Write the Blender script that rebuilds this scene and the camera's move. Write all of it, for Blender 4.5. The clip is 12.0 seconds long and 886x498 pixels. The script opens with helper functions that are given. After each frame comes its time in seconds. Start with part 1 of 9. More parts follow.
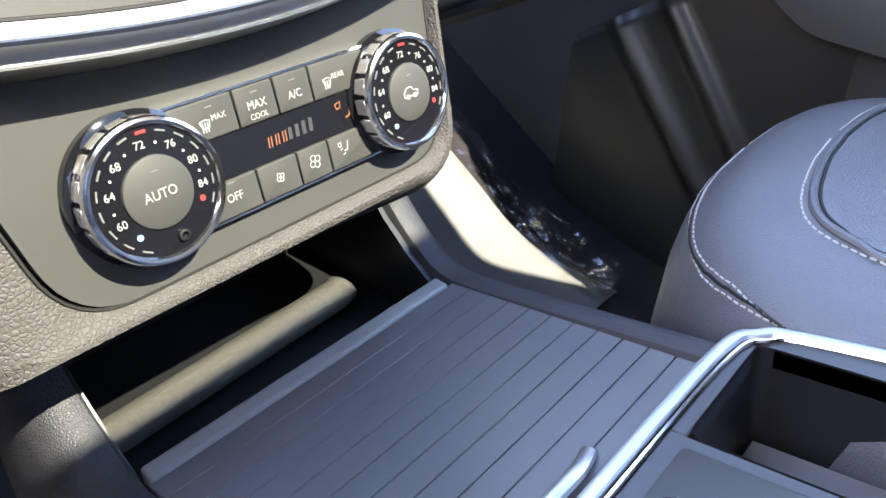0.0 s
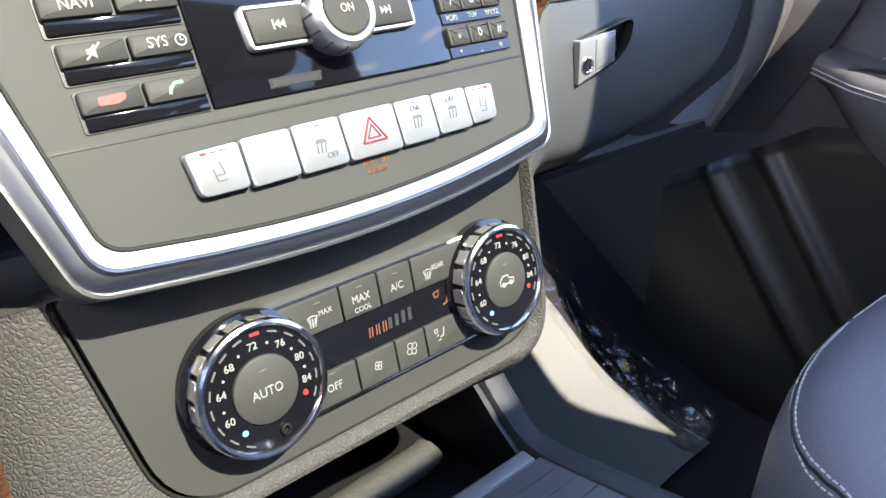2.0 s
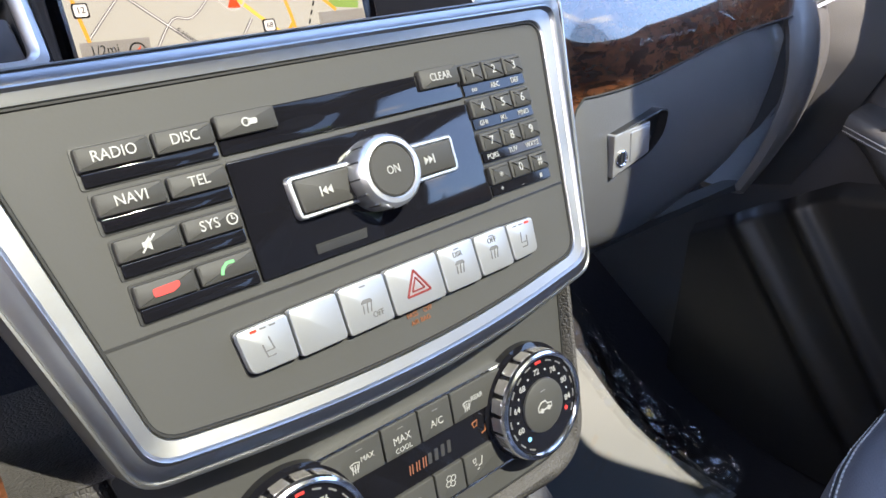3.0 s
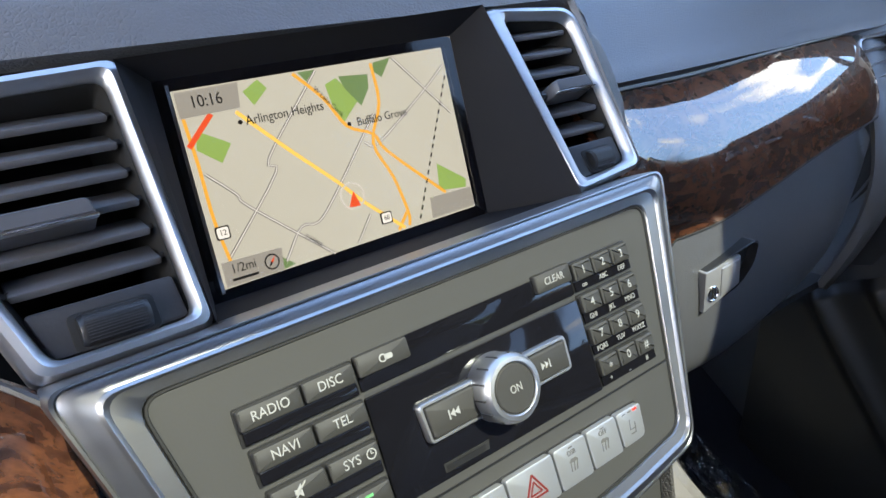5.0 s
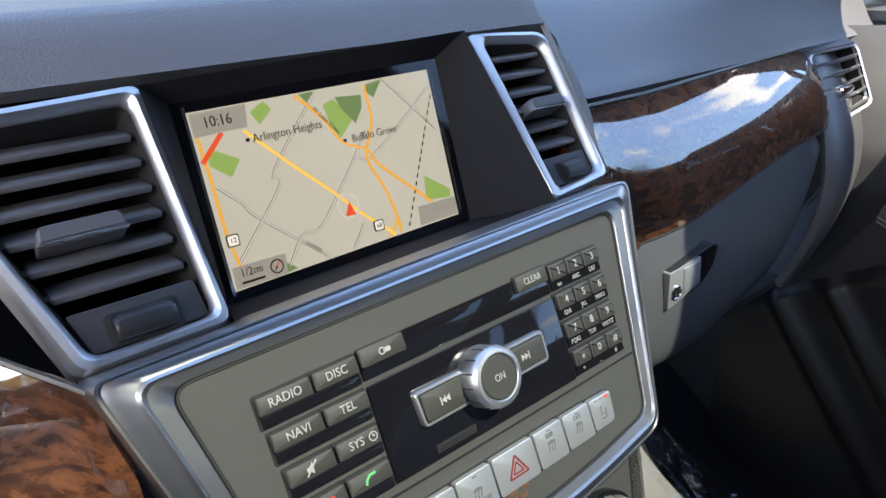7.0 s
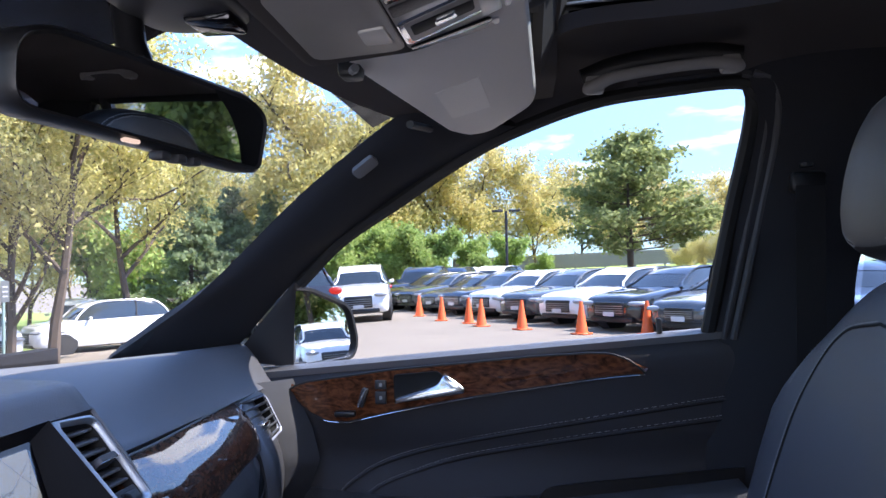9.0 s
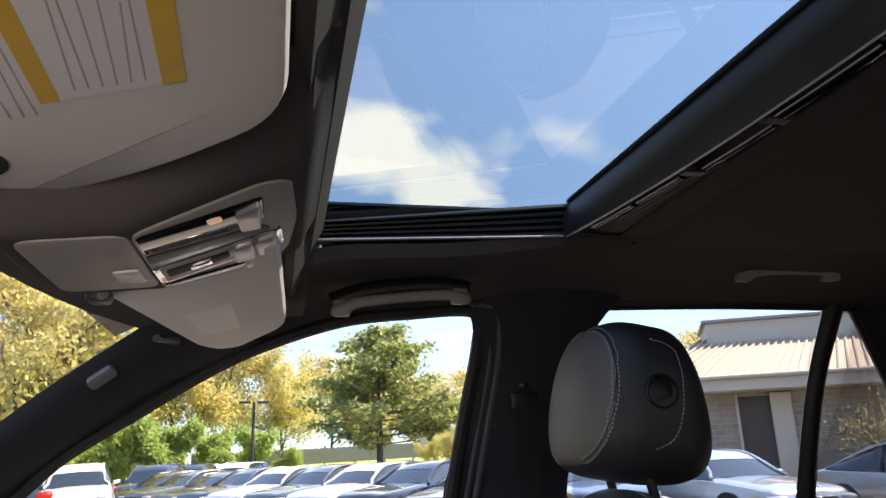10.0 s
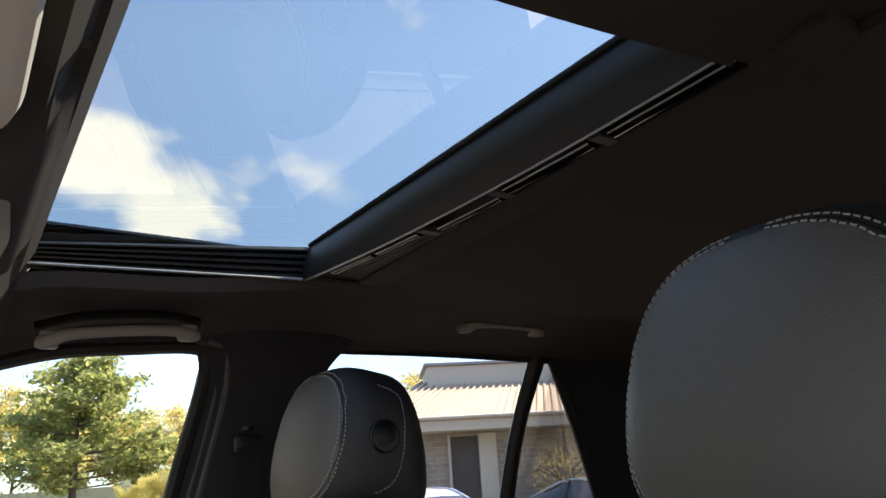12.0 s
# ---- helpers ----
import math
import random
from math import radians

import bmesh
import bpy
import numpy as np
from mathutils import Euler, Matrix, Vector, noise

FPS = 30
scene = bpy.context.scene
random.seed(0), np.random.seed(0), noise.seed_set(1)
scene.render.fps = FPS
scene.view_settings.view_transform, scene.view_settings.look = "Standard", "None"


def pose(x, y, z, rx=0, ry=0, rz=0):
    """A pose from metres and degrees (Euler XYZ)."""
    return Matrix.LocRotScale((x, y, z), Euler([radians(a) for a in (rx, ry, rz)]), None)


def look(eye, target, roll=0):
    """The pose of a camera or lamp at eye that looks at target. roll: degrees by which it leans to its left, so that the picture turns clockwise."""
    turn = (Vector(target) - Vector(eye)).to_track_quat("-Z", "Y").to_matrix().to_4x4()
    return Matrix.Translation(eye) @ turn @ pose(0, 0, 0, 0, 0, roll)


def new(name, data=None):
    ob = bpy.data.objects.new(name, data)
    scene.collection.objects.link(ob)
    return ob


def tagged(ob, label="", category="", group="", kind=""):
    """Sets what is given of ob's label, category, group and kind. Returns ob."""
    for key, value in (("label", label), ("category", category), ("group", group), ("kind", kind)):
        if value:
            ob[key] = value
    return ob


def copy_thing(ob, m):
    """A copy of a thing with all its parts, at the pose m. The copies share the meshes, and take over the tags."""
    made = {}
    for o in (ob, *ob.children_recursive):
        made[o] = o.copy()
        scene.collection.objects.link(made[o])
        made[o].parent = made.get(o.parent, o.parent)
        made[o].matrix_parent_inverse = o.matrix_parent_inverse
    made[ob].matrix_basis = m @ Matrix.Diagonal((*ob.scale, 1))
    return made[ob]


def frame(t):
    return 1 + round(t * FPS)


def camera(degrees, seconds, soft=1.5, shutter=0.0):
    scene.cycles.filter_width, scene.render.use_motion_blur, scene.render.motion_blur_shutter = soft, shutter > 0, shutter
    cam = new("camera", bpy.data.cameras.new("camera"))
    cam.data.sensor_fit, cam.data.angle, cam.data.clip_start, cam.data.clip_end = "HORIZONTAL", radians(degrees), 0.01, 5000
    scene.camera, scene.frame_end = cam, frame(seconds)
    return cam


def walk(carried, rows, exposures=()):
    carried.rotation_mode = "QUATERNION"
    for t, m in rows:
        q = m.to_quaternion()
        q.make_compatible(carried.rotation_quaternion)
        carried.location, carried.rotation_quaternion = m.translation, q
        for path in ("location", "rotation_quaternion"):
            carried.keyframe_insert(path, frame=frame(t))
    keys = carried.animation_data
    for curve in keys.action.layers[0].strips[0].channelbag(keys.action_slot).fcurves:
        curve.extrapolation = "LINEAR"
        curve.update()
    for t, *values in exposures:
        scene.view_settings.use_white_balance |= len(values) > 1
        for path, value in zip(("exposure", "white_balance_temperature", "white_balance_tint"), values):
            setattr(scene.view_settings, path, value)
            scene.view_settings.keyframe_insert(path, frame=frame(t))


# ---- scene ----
cam = camera(61.9, 12.0)
# seconds, eye, target, roll
PATH = [
    (0, (-0.181, -0.406, 1.074), (1.101, 0.642, -0.048), 3.0),
    (0.5, (-0.185, -0.415, 1.07), (1.109, 0.788, 0.132), 2.4),
    (1, (-0.189, -0.413, 1.066), (1.077, 0.853, 0.175), 2.1),
    (1.5, (-0.184, -0.407, 1.08), (1.062, 0.887, 0.2), 1.7),
    (2, (-0.176, -0.392, 1.112), (1.049, 0.925, 0.236), 1.4),
    (2.5, (-0.167, -0.378, 1.145), (1.041, 0.955, 0.271), 1.2),
    (3, (-0.167, -0.363, 1.171), (1.024, 0.985, 0.296), 1.1),
    (3.2, (-0.169, -0.358, 1.177), (1.013, 0.995, 0.298), 1.1),
    (4.8, (-0.174, -0.329, 1.249), (0.93, 1.106, 0.399), -0.5),
    (5, (-0.176, -0.325, 1.255), (0.921, 1.12, 0.414), -0.7),
    (5.5, (-0.18, -0.321, 1.267), (0.891, 1.142, 0.423), -0.8),
    (6, (-0.182, -0.321, 1.266), (0.867, 1.157, 0.42), -1.1),
    (6.5, (-0.179, -0.326, 1.263), (0.878, 1.144, 0.412), -1.3),
    (6.7, (-0.182, -0.33, 1.266), (0.901, 1.119, 0.414), -0.8),
    (8.3, (-0.434, -0.456, 1.304), (1.333, 0.381, 0.884), -0.8),
    (8.5, (-0.47, -0.458, 1.317), (1.393, 0.211, 1.031), -0.9),
    (8.8, (-0.515, -0.454, 1.328), (1.443, -0.054, 1.254), -1.0),
    (9, (-0.546, -0.449, 1.333), (1.439, -0.218, 1.405), -1.2),
    (9.5, (-0.588, -0.449, 1.343), (1.37, -0.583, 1.729), -1.7),
    (10, (-0.613, -0.455, 1.365), (1.259, -0.881, 1.923), -2.1),
    (10.5, (-0.63, -0.461, 1.378), (1.163, -1.101, 1.991), -2.6),
    (11, (-0.64, -0.462, 1.383), (1.092, -1.24, 2.012), -2.8),
    (11.5, (-0.622, -0.472, 1.387), (1.041, -1.386, 2.019), -2.9),
    (12, (-0.626, -0.444, 1.371), (0.948, -1.51, 1.992), -3.5),
]
# seconds, stops, kelvin, tint
EXPOSURES = [(0, 5.3, 7700, 19), (1.5, 5.0, 7400, 20), (3.2, 4.25, 7300, 20), (5, 3.95, 7200, 14), (6.7, 3.85, 7200, 14),
             (8.3, 3.2, 6500, 26), (9, 2.9, 6100, 23), (9.6, 2.95, 7500, 20), (12, 3.1, 8500, 18)]
walk(cam, [(t, look(eye, target, roll)) for t, eye, target, roll in PATH],
     exposures=EXPOSURES)

# ---------------------------------------------------------------- sky and sun
SUN_EL, SUN_AZ = radians(51), radians(170)          # azimuth clockwise from the car's nose (+y)
world = bpy.data.worlds.new("sky")
scene.world = world
world.use_nodes = True
wn, wl = world.node_tree.nodes, world.node_tree.links
wn.clear()
w_out = wn.new("ShaderNodeOutputWorld")
w_bg = wn.new("ShaderNodeBackground")
w_sky = wn.new("ShaderNodeTexSky")
w_sky.sky_type = "NISHITA"
w_sky.sun_disc = False
w_sky.sun_elevation = SUN_EL
w_sky.sun_rotation = SUN_AZ
w_sky.air_density, w_sky.dust_density, w_sky.ozone_density = 0.9, 0.05, 3.0
w_bg.inputs["Strength"].default_value = 0.12
w_tc = wn.new("ShaderNodeTexCoord")
# flat cloud deck: direction projected on a plane overhead
w_sep = wn.new("ShaderNodeSeparateXYZ")
wl.new(w_tc.outputs["Generated"], w_sep.inputs[0])
w_zc = wn.new("ShaderNodeMath"); w_zc.operation = "MAXIMUM"; w_zc.inputs[1].default_value = 0.02
wl.new(w_sep.outputs["Z"], w_zc.inputs[0])
w_za = wn.new("ShaderNodeMath"); w_za.operation = "ADD"; w_za.inputs[1].default_value = 0.12
wl.new(w_zc.outputs[0], w_za.inputs[0])
w_div = wn.new("ShaderNodeVectorMath"); w_div.operation = "DIVIDE"
w_cmb = wn.new("ShaderNodeCombineXYZ")
for k in range(3):
    wl.new(w_za.outputs[0], w_cmb.inputs[k])
wl.new(w_tc.outputs["Generated"], w_div.inputs[0])
wl.new(w_cmb.outputs[0], w_div.inputs[1])
w_map = wn.new("ShaderNodeMapping")
w_map.inputs["Location"].default_value = (0.35, 1.9, 0.0)
wl.new(w_div.outputs[0], w_map.inputs["Vector"])
w_noise = wn.new("ShaderNodeTexNoise")
w_noise.inputs["Scale"].default_value = 1.7
w_noise.inputs["Detail"].default_value = 9.0
w_noise.inputs["Roughness"].default_value = 0.56
w_noise.inputs["Distortion"].default_value = 0.25
wl.new(w_map.outputs[0], w_noise.inputs["Vector"])
w_ramp = wn.new("ShaderNodeValToRGB")
w_ramp.color_ramp.elements[0].position = 0.60
w_ramp.color_ramp.elements[1].position = 0.72
w_sum = w_noise.outputs["Fac"]
for bank, near, far, lift_by in (((0.880, -0.095, 0.465), 0.9885, 0.999, 0.11), ((0.930, -0.090, 0.350), 0.990, 0.998, 0.085), ((0.912, -0.235, 0.330), 0.9945, 0.9988, 0.12), ((0.965, -0.190, 0.150), 0.97, 0.995, 0.07), ((0.88, 0.43, 0.20), 0.97, 0.995, 0.09)):
    w_dot = wn.new("ShaderNodeVectorMath"); w_dot.operation = "DOT_PRODUCT"
    w_dot.inputs[1].default_value = Vector(bank).normalized()
    wl.new(w_tc.outputs["Generated"], w_dot.inputs[0])
    w_near = wn.new("ShaderNodeMapRange"); w_near.interpolation_type = "SMOOTHSTEP"
    w_near.inputs["From Min"].default_value, w_near.inputs["From Max"].default_value = near, far
    w_near.inputs["To Max"].default_value = lift_by
    wl.new(w_dot.outputs["Value"], w_near.inputs["Value"])
    w_plus = wn.new("ShaderNodeMath"); w_plus.operation = "ADD"
    wl.new(w_sum, w_plus.inputs[0]); wl.new(w_near.outputs[0], w_plus.inputs[1])
    w_sum = w_plus.outputs[0]
wl.new(w_sum, w_ramp.inputs[0])
w_mix = wn.new("ShaderNodeMix"); w_mix.data_type = "RGBA"
w_low = wn.new("ShaderNodeMapRange"); w_low.interpolation_type = "SMOOTHSTEP"      # thinner cloud towards the horizon
w_low.inputs["From Min"].default_value, w_low.inputs["From Max"].default_value = 0.04, 0.30
w_low.inputs["To Min"].default_value = 0.22
wl.new(w_sep.outputs["Z"], w_low.inputs["Value"])
w_fac = wn.new("ShaderNodeMath"); w_fac.operation = "MULTIPLY"
wl.new(w_ramp.outputs[0], w_fac.inputs[0]); wl.new(w_low.outputs[0], w_fac.inputs[1])
wl.new(w_fac.outputs[0], w_mix.inputs["Factor"])
w_haze = wn.new("ShaderNodeMix"); w_haze.data_type = "RGBA"; w_haze.blend_type = "MULTIPLY"      # clear spring air: a deeper sky all round
w_haze.inputs["Factor"].default_value = 1.0
w_grad = wn.new("ShaderNodeValToRGB")
w_grad.color_ramp.elements[0].position, w_grad.color_ramp.elements[0].color = 0.0, (0.19, 0.255, 0.345, 1)
w_grad.color_ramp.elements[1].position, w_grad.color_ramp.elements[1].color = 0.55, (1, 1, 1, 1)
wl.new(w_sep.outputs["Z"], w_grad.inputs[0])
wl.new(w_sky.outputs[0], w_haze.inputs["A"]); wl.new(w_grad.outputs[0], w_haze.inputs["B"])
wl.new(w_haze.outputs["Result"], w_mix.inputs["A"])
w_mix.inputs["B"].default_value = (4.0, 4.15, 4.4, 1)
wl.new(w_mix.outputs["Result"], w_bg.inputs["Color"])
wl.new(w_bg.outputs[0], w_out.inputs["Surface"])

sun_data = bpy.data.lights.new("sun", "SUN")
sun_data.energy, sun_data.angle, sun_data.color = 2.6, radians(0.53), (1.0, 0.93, 0.82)
sun = new("sun", sun_data)
sun_dir = Vector((math.sin(SUN_AZ) * math.cos(SUN_EL), math.cos(SUN_AZ) * math.cos(SUN_EL), math.sin(SUN_EL)))
sun.matrix_world = look(sun_dir * 60, (0, 0, 0))

# added fill lamp just inside the driver's side window, lifts the dark cabin
fill_data = bpy.data.lights.new("window_fill", "AREA")
fill_data.shape, fill_data.size, fill_data.size_y = "RECTANGLE", 0.62, 0.34
fill_data.energy, fill_data.color = 0.32, (0.97, 0.98, 1.0)
fill_data.spread = radians(120)
fill_lamp = new("window_fill", fill_data)
fill_lamp.matrix_world = look((-0.735, -0.17, 1.385), (0.40, 0.22, 0.95))

# ---------------------------------------------------------------- materials
def node_material(name):
    m = bpy.data.materials.new(name)
    m.use_nodes = True
    return m, m.node_tree.nodes, m.node_tree.links, m.node_tree.nodes["Principled BSDF"]


def surface(name, colour, rough=0.5, metal=0.0, grain=0.0, grain_size=0.001, spots=0.12, spot_size=0.05,
            coat=0.0, coat_rough=0.03, cells=False, rough_var=0.1, specular=0.5, stretch=(1, 1, 1)):
    """A plain surface with tone varied at two scales, uneven gloss and a fine relief. Sizes in metres."""
    m, n, l, b = node_material(name)
    tc = n.new("ShaderNodeTexCoord")
    mp = n.new("ShaderNodeMapping")
    mp.inputs["Scale"].default_value = stretch
    l.new(tc.outputs["Object"], mp.inputs["Vector"])
    big = n.new("ShaderNodeTexNoise")
    big.inputs["Scale"].default_value = 1 / spot_size
    big.inputs["Detail"].default_value = 4
    l.new(mp.outputs[0], big.inputs["Vector"])
    fine = n.new("ShaderNodeTexNoise")
    fine.inputs["Scale"].default_value = 0.35 / grain_size
    fine.inputs["Detail"].default_value = 3
    l.new(mp.outputs[0], fine.inputs["Vector"])
    mix = n.new("ShaderNodeMix"); mix.data_type = "RGBA"
    add = n.new("ShaderNodeMath"); add.operation = "ADD"
    half = n.new("ShaderNodeMath"); half.operation = "MULTIPLY"; half.inputs[1].default_value = 0.35
    l.new(fine.outputs["Fac"], half.inputs[0])
    l.new(big.outputs["Fac"], add.inputs[0]); l.new(half.outputs[0], add.inputs[1])
    mix.inputs["A"].default_value = (*[c * (1 - spots) for c in colour], 1)
    mix.inputs["B"].default_value = (*[min(1, c * (1 + spots)) for c in colour], 1)
    l.new(add.outputs[0], mix.inputs["Factor"])
    l.new(mix.outputs["Result"], b.inputs["Base Color"])
    rr = n.new("ShaderNodeMapRange")
    rr.inputs["To Min"].default_value = max(0.01, rough * (1 - rough_var))
    rr.inputs["To Max"].default_value = min(1, rough * (1 + rough_var))
    l.new(big.outputs["Fac"], rr.inputs["Value"])
    l.new(rr.outputs[0], b.inputs["Roughness"])
    b.inputs["Metallic"].default_value = metal
    b.inputs["Specular IOR Level"].default_value = specular
    b.inputs["Coat Weight"].default_value = coat
    b.inputs["Coat Roughness"].default_value = coat_rough
    if grain:
        bump = n.new("ShaderNodeBump")
        bump.inputs["Strength"].default_value = grain
        bump.inputs["Distance"].default_value = grain_size * 0.6
        if cells:
            v = n.new("ShaderNodeTexVoronoi")
            v.feature = "DISTANCE_TO_EDGE"
            v.inputs["Scale"].default_value = 1 / grain_size
            wob = n.new("ShaderNodeMix"); wob.data_type = "VECTOR"
            wob.inputs["Factor"].default_value = 0.0010
            l.new(mp.outputs[0], wob.inputs["A"]); l.new(fine.outputs["Color"], wob.inputs["B"])
            l.new(wob.outputs["Result"], v.inputs["Vector"])
            sm = n.new("ShaderNodeMapRange")
            sm.interpolation_type = "SMOOTHSTEP"
            sm.inputs["From Max"].default_value = 0.25
            l.new(v.outputs["Distance"], sm.inputs["Value"])
            l.new(sm.outputs[0], bump.inputs["Height"])
        else:
            l.new(fine.outputs["Fac"], bump.inputs["Height"])
        l.new(bump.outputs[0], b.inputs["Normal"])
    return m


def burl_wood(name, dark, light, scale=14.0, lacquer=2.5):
    """Polished burl veneer under a clear lacquer."""
    m, n, l, b = node_material(name)
    tc = n.new("ShaderNodeTexCoord")
    mp = n.new("ShaderNodeMapping")
    mp.inputs["Scale"].default_value = (1.0, 1.0, 2.2)
    l.new(tc.outputs["Object"], mp.inputs["Vector"])
    a = n.new("ShaderNodeTexNoise")
    a.inputs["Scale"].default_value, a.inputs["Detail"].default_value = scale, 8
    a.inputs["Distortion"].default_value = 2.6
    l.new(mp.outputs[0], a.inputs["Vector"])
    v = n.new("ShaderNodeTexVoronoi")
    v.inputs["Scale"].default_value = scale * 4
    l.new(mp.outputs[0], v.inputs["Vector"])
    f = n.new("ShaderNodeTexNoise")
    f.inputs["Scale"].default_value, f.inputs["Detail"].default_value = scale * 14, 4
    l.new(mp.outputs[0], f.inputs["Vector"])
    add = n.new("ShaderNodeMath"); add.operation = "MULTIPLY_ADD"; add.inputs[1].default_value = 0.22
    l.new(v.outputs["Distance"], add.inputs[0]); l.new(a.outputs["Fac"], add.inputs[2])
    add2 = n.new("ShaderNodeMath"); add2.operation = "MULTIPLY_ADD"; add2.inputs[1].default_value = 0.25
    l.new(f.outputs["Fac"], add2.inputs[0]); l.new(add.outputs[0], add2.inputs[2])
    r = n.new("ShaderNodeValToRGB")
    r.color_ramp.elements[0].position, r.color_ramp.elements[0].color = 0.50, (*dark, 1)
    r.color_ramp.elements[1].position, r.color_ramp.elements[1].color = 0.88, (*light, 1)
    e = r.color_ramp.elements.new(0.68)
    e.color = (*[(p * 0.6 + q * 0.4) for p, q in zip(dark, light)], 1)
    l.new(add2.outputs[0], r.inputs[0])
    l.new(r.outputs[0], b.inputs["Base Color"])
    b.inputs["Roughness"].default_value = 0.4
    b.inputs["Specular IOR Level"].default_value = 0.08
    b.inputs["Coat Weight"].default_value = 1.0
    b.inputs["Coat Roughness"].default_value = 0.015
    b.inputs["Coat IOR"].default_value = lacquer
    return m


def pane(name, tint, gloss=1.0, ior=1.5):
    """Thin window glass: see-through with a Fresnel mirror on it."""
    m, n, l, b = node_material(name)
    n.remove(b)
    out = n["Material Output"]
    tr = n.new("ShaderNodeBsdfTransparent")
    tr.inputs["Color"].default_value = (*tint, 1)
    gl = n.new("ShaderNodeBsdfGlossy")
    gl.inputs["Roughness"].default_value = 0.01
    fr = n.new("ShaderNodeFresnel")
    fr.inputs["IOR"].default_value = ior
    mul = n.new("ShaderNodeMath"); mul.operation = "MULTIPLY"; mul.inputs[1].default_value = gloss
    l.new(fr.outputs[0], mul.inputs[0])
    mx = n.new("ShaderNodeMixShader")
    l.new(mul.outputs[0], mx.inputs[0]); l.new(tr.outputs[0], mx.inputs[1]); l.new(gl.outputs[0], mx.inputs[2])
    l.new(mx.outputs[0], out.inputs["Surface"])
    return m


def glow(name, colour, strength):
    m, n, l, b = node_material(name)
    b.inputs["Base Color"].default_value = (*[c * 0.05 for c in colour], 1)
    b.inputs["Roughness"].default_value = 0.45
    b.inputs["Specular IOR Level"].default_value = 0.25
    b.inputs["Emission Color"].default_value = (*colour, 1)
    b.inputs["Emission Strength"].default_value = strength * 0.105
    return m


LEATHER_DASH = surface("dash_leatherette", (0.13, 0.131, 0.138), 0.45, grain=0.24, grain_size=0.0022, cells=True, spots=0.08, spot_size=0.2)
LEATHER_LOW = surface("lower_leatherette", (0.070, 0.071, 0.076), 0.42, specular=0.8, grain=0.16, grain_size=0.0016, cells=True, spots=0.08, spot_size=0.2)
LEATHER_PAD = surface("console_leatherette", (0.064, 0.060, 0.058), 0.60, specular=0.25, grain=0.42, grain_size=0.0023, cells=True, spots=0.08, spot_size=0.2)
LEATHER_RAIL = surface("rail_leatherette", (0.036, 0.036, 0.042), 0.50, specular=0.35, grain=0.3, grain_size=0.0016, cells=True, spots=0.08, spot_size=0.2)
LEATHER_SEAT = surface("seat_leather", (0.092, 0.094, 0.110), 0.36, grain=0.30, grain_size=0.0019, cells=True, spots=0.10, spot_size=0.12, specular=0.8)
LEATHER_REST = surface("headrest_leather", (0.150, 0.145, 0.142), 0.45, grain=0.28, grain_size=0.0018, cells=True, spots=0.10, spot_size=0.12, specular=0.7)


def two_tones(m, colour, joint, bow):
    """Gives the body behind an upright sewn joint its own colour; the joint bows forward at top and foot. In the
    thing's own metres.
    """
    n, l = m.node_tree.nodes, m.node_tree.links
    base = n["Principled BSDF"].inputs["Base Color"]
    tc, sep = n.new("ShaderNodeTexCoord"), n.new("ShaderNodeSeparateXYZ")
    l.new(tc.outputs["Object"], sep.inputs[0])
    sq, rise, edge = n.new("ShaderNodeMath"), n.new("ShaderNodeMath"), n.new("ShaderNodeMath")
    sq.operation, rise.operation, edge.operation = "MULTIPLY", "MULTIPLY_ADD", "LESS_THAN"
    l.new(sep.outputs["Z"], sq.inputs[0])
    l.new(sep.outputs["Z"], sq.inputs[1])
    l.new(sq.outputs[0], rise.inputs[0])
    rise.inputs[1].default_value, rise.inputs[2].default_value = bow, joint
    l.new(sep.outputs["Y"], edge.inputs[0])
    l.new(rise.outputs[0], edge.inputs[1])
    mix = n.new("ShaderNodeMix")
    mix.data_type = "RGBA"
    l.new(edge.outputs[0], mix.inputs["Factor"])
    l.new(base.links[0].from_socket, mix.inputs[6])
    mix.inputs[7].default_value = (*colour, 1)
    l.new(mix.outputs[2], base)


two_tones(LEATHER_REST, (0.026, 0.026, 0.029), 0.064, 1.0)
LEATHER_DOOR = surface("door_leatherette", (0.036, 0.036, 0.042), 0.45, grain=0.4, grain_size=0.0014, cells=True, spots=0.08, spot_size=0.2)
# door leatherette made lighter, with the armrest's sunlight in the colour
LEATHER_ARM_LIT = surface("sunlit_armrest_leatherette", (0.070, 0.070, 0.074), 0.42, grain=0.35, grain_size=0.0015, cells=True, spots=0.08, spot_size=0.2)
PLASTIC_PANEL = surface("panel_plastic", (0.046, 0.0455, 0.0435), 0.60, grain=0.10, grain_size=0.0005, spots=0.06, spot_size=0.06, specular=0.3)
PLASTIC_DARK = surface("dark_plastic", (0.032, 0.032, 0.035), 0.48, grain=0.18, grain_size=0.0007, spots=0.08, spot_size=0.08)
PLASTIC_BLACK = surface("black_plastic", (0.010, 0.010, 0.011), 0.40, grain=0.10, grain_size=0.0006, spots=0.10, spot_size=0.05)
BUTTON = surface("button_plastic", (0.036, 0.035, 0.033), 0.58, grain=0.06, grain_size=0.0004, spots=0.06, spot_size=0.02, specular=0.3)
RUBBER_RIB = surface("shutter_plastic", (0.095, 0.097, 0.108), 0.36, grain=0.12, grain_size=0.0006, spots=0.06, spot_size=0.04)
RUBBER = surface("rubber_seal", (0.012, 0.012, 0.012), 0.6, grain=0.2, grain_size=0.001)
# near black colour carries the shade of hollows, gaps and undersides
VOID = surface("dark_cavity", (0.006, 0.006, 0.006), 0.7)
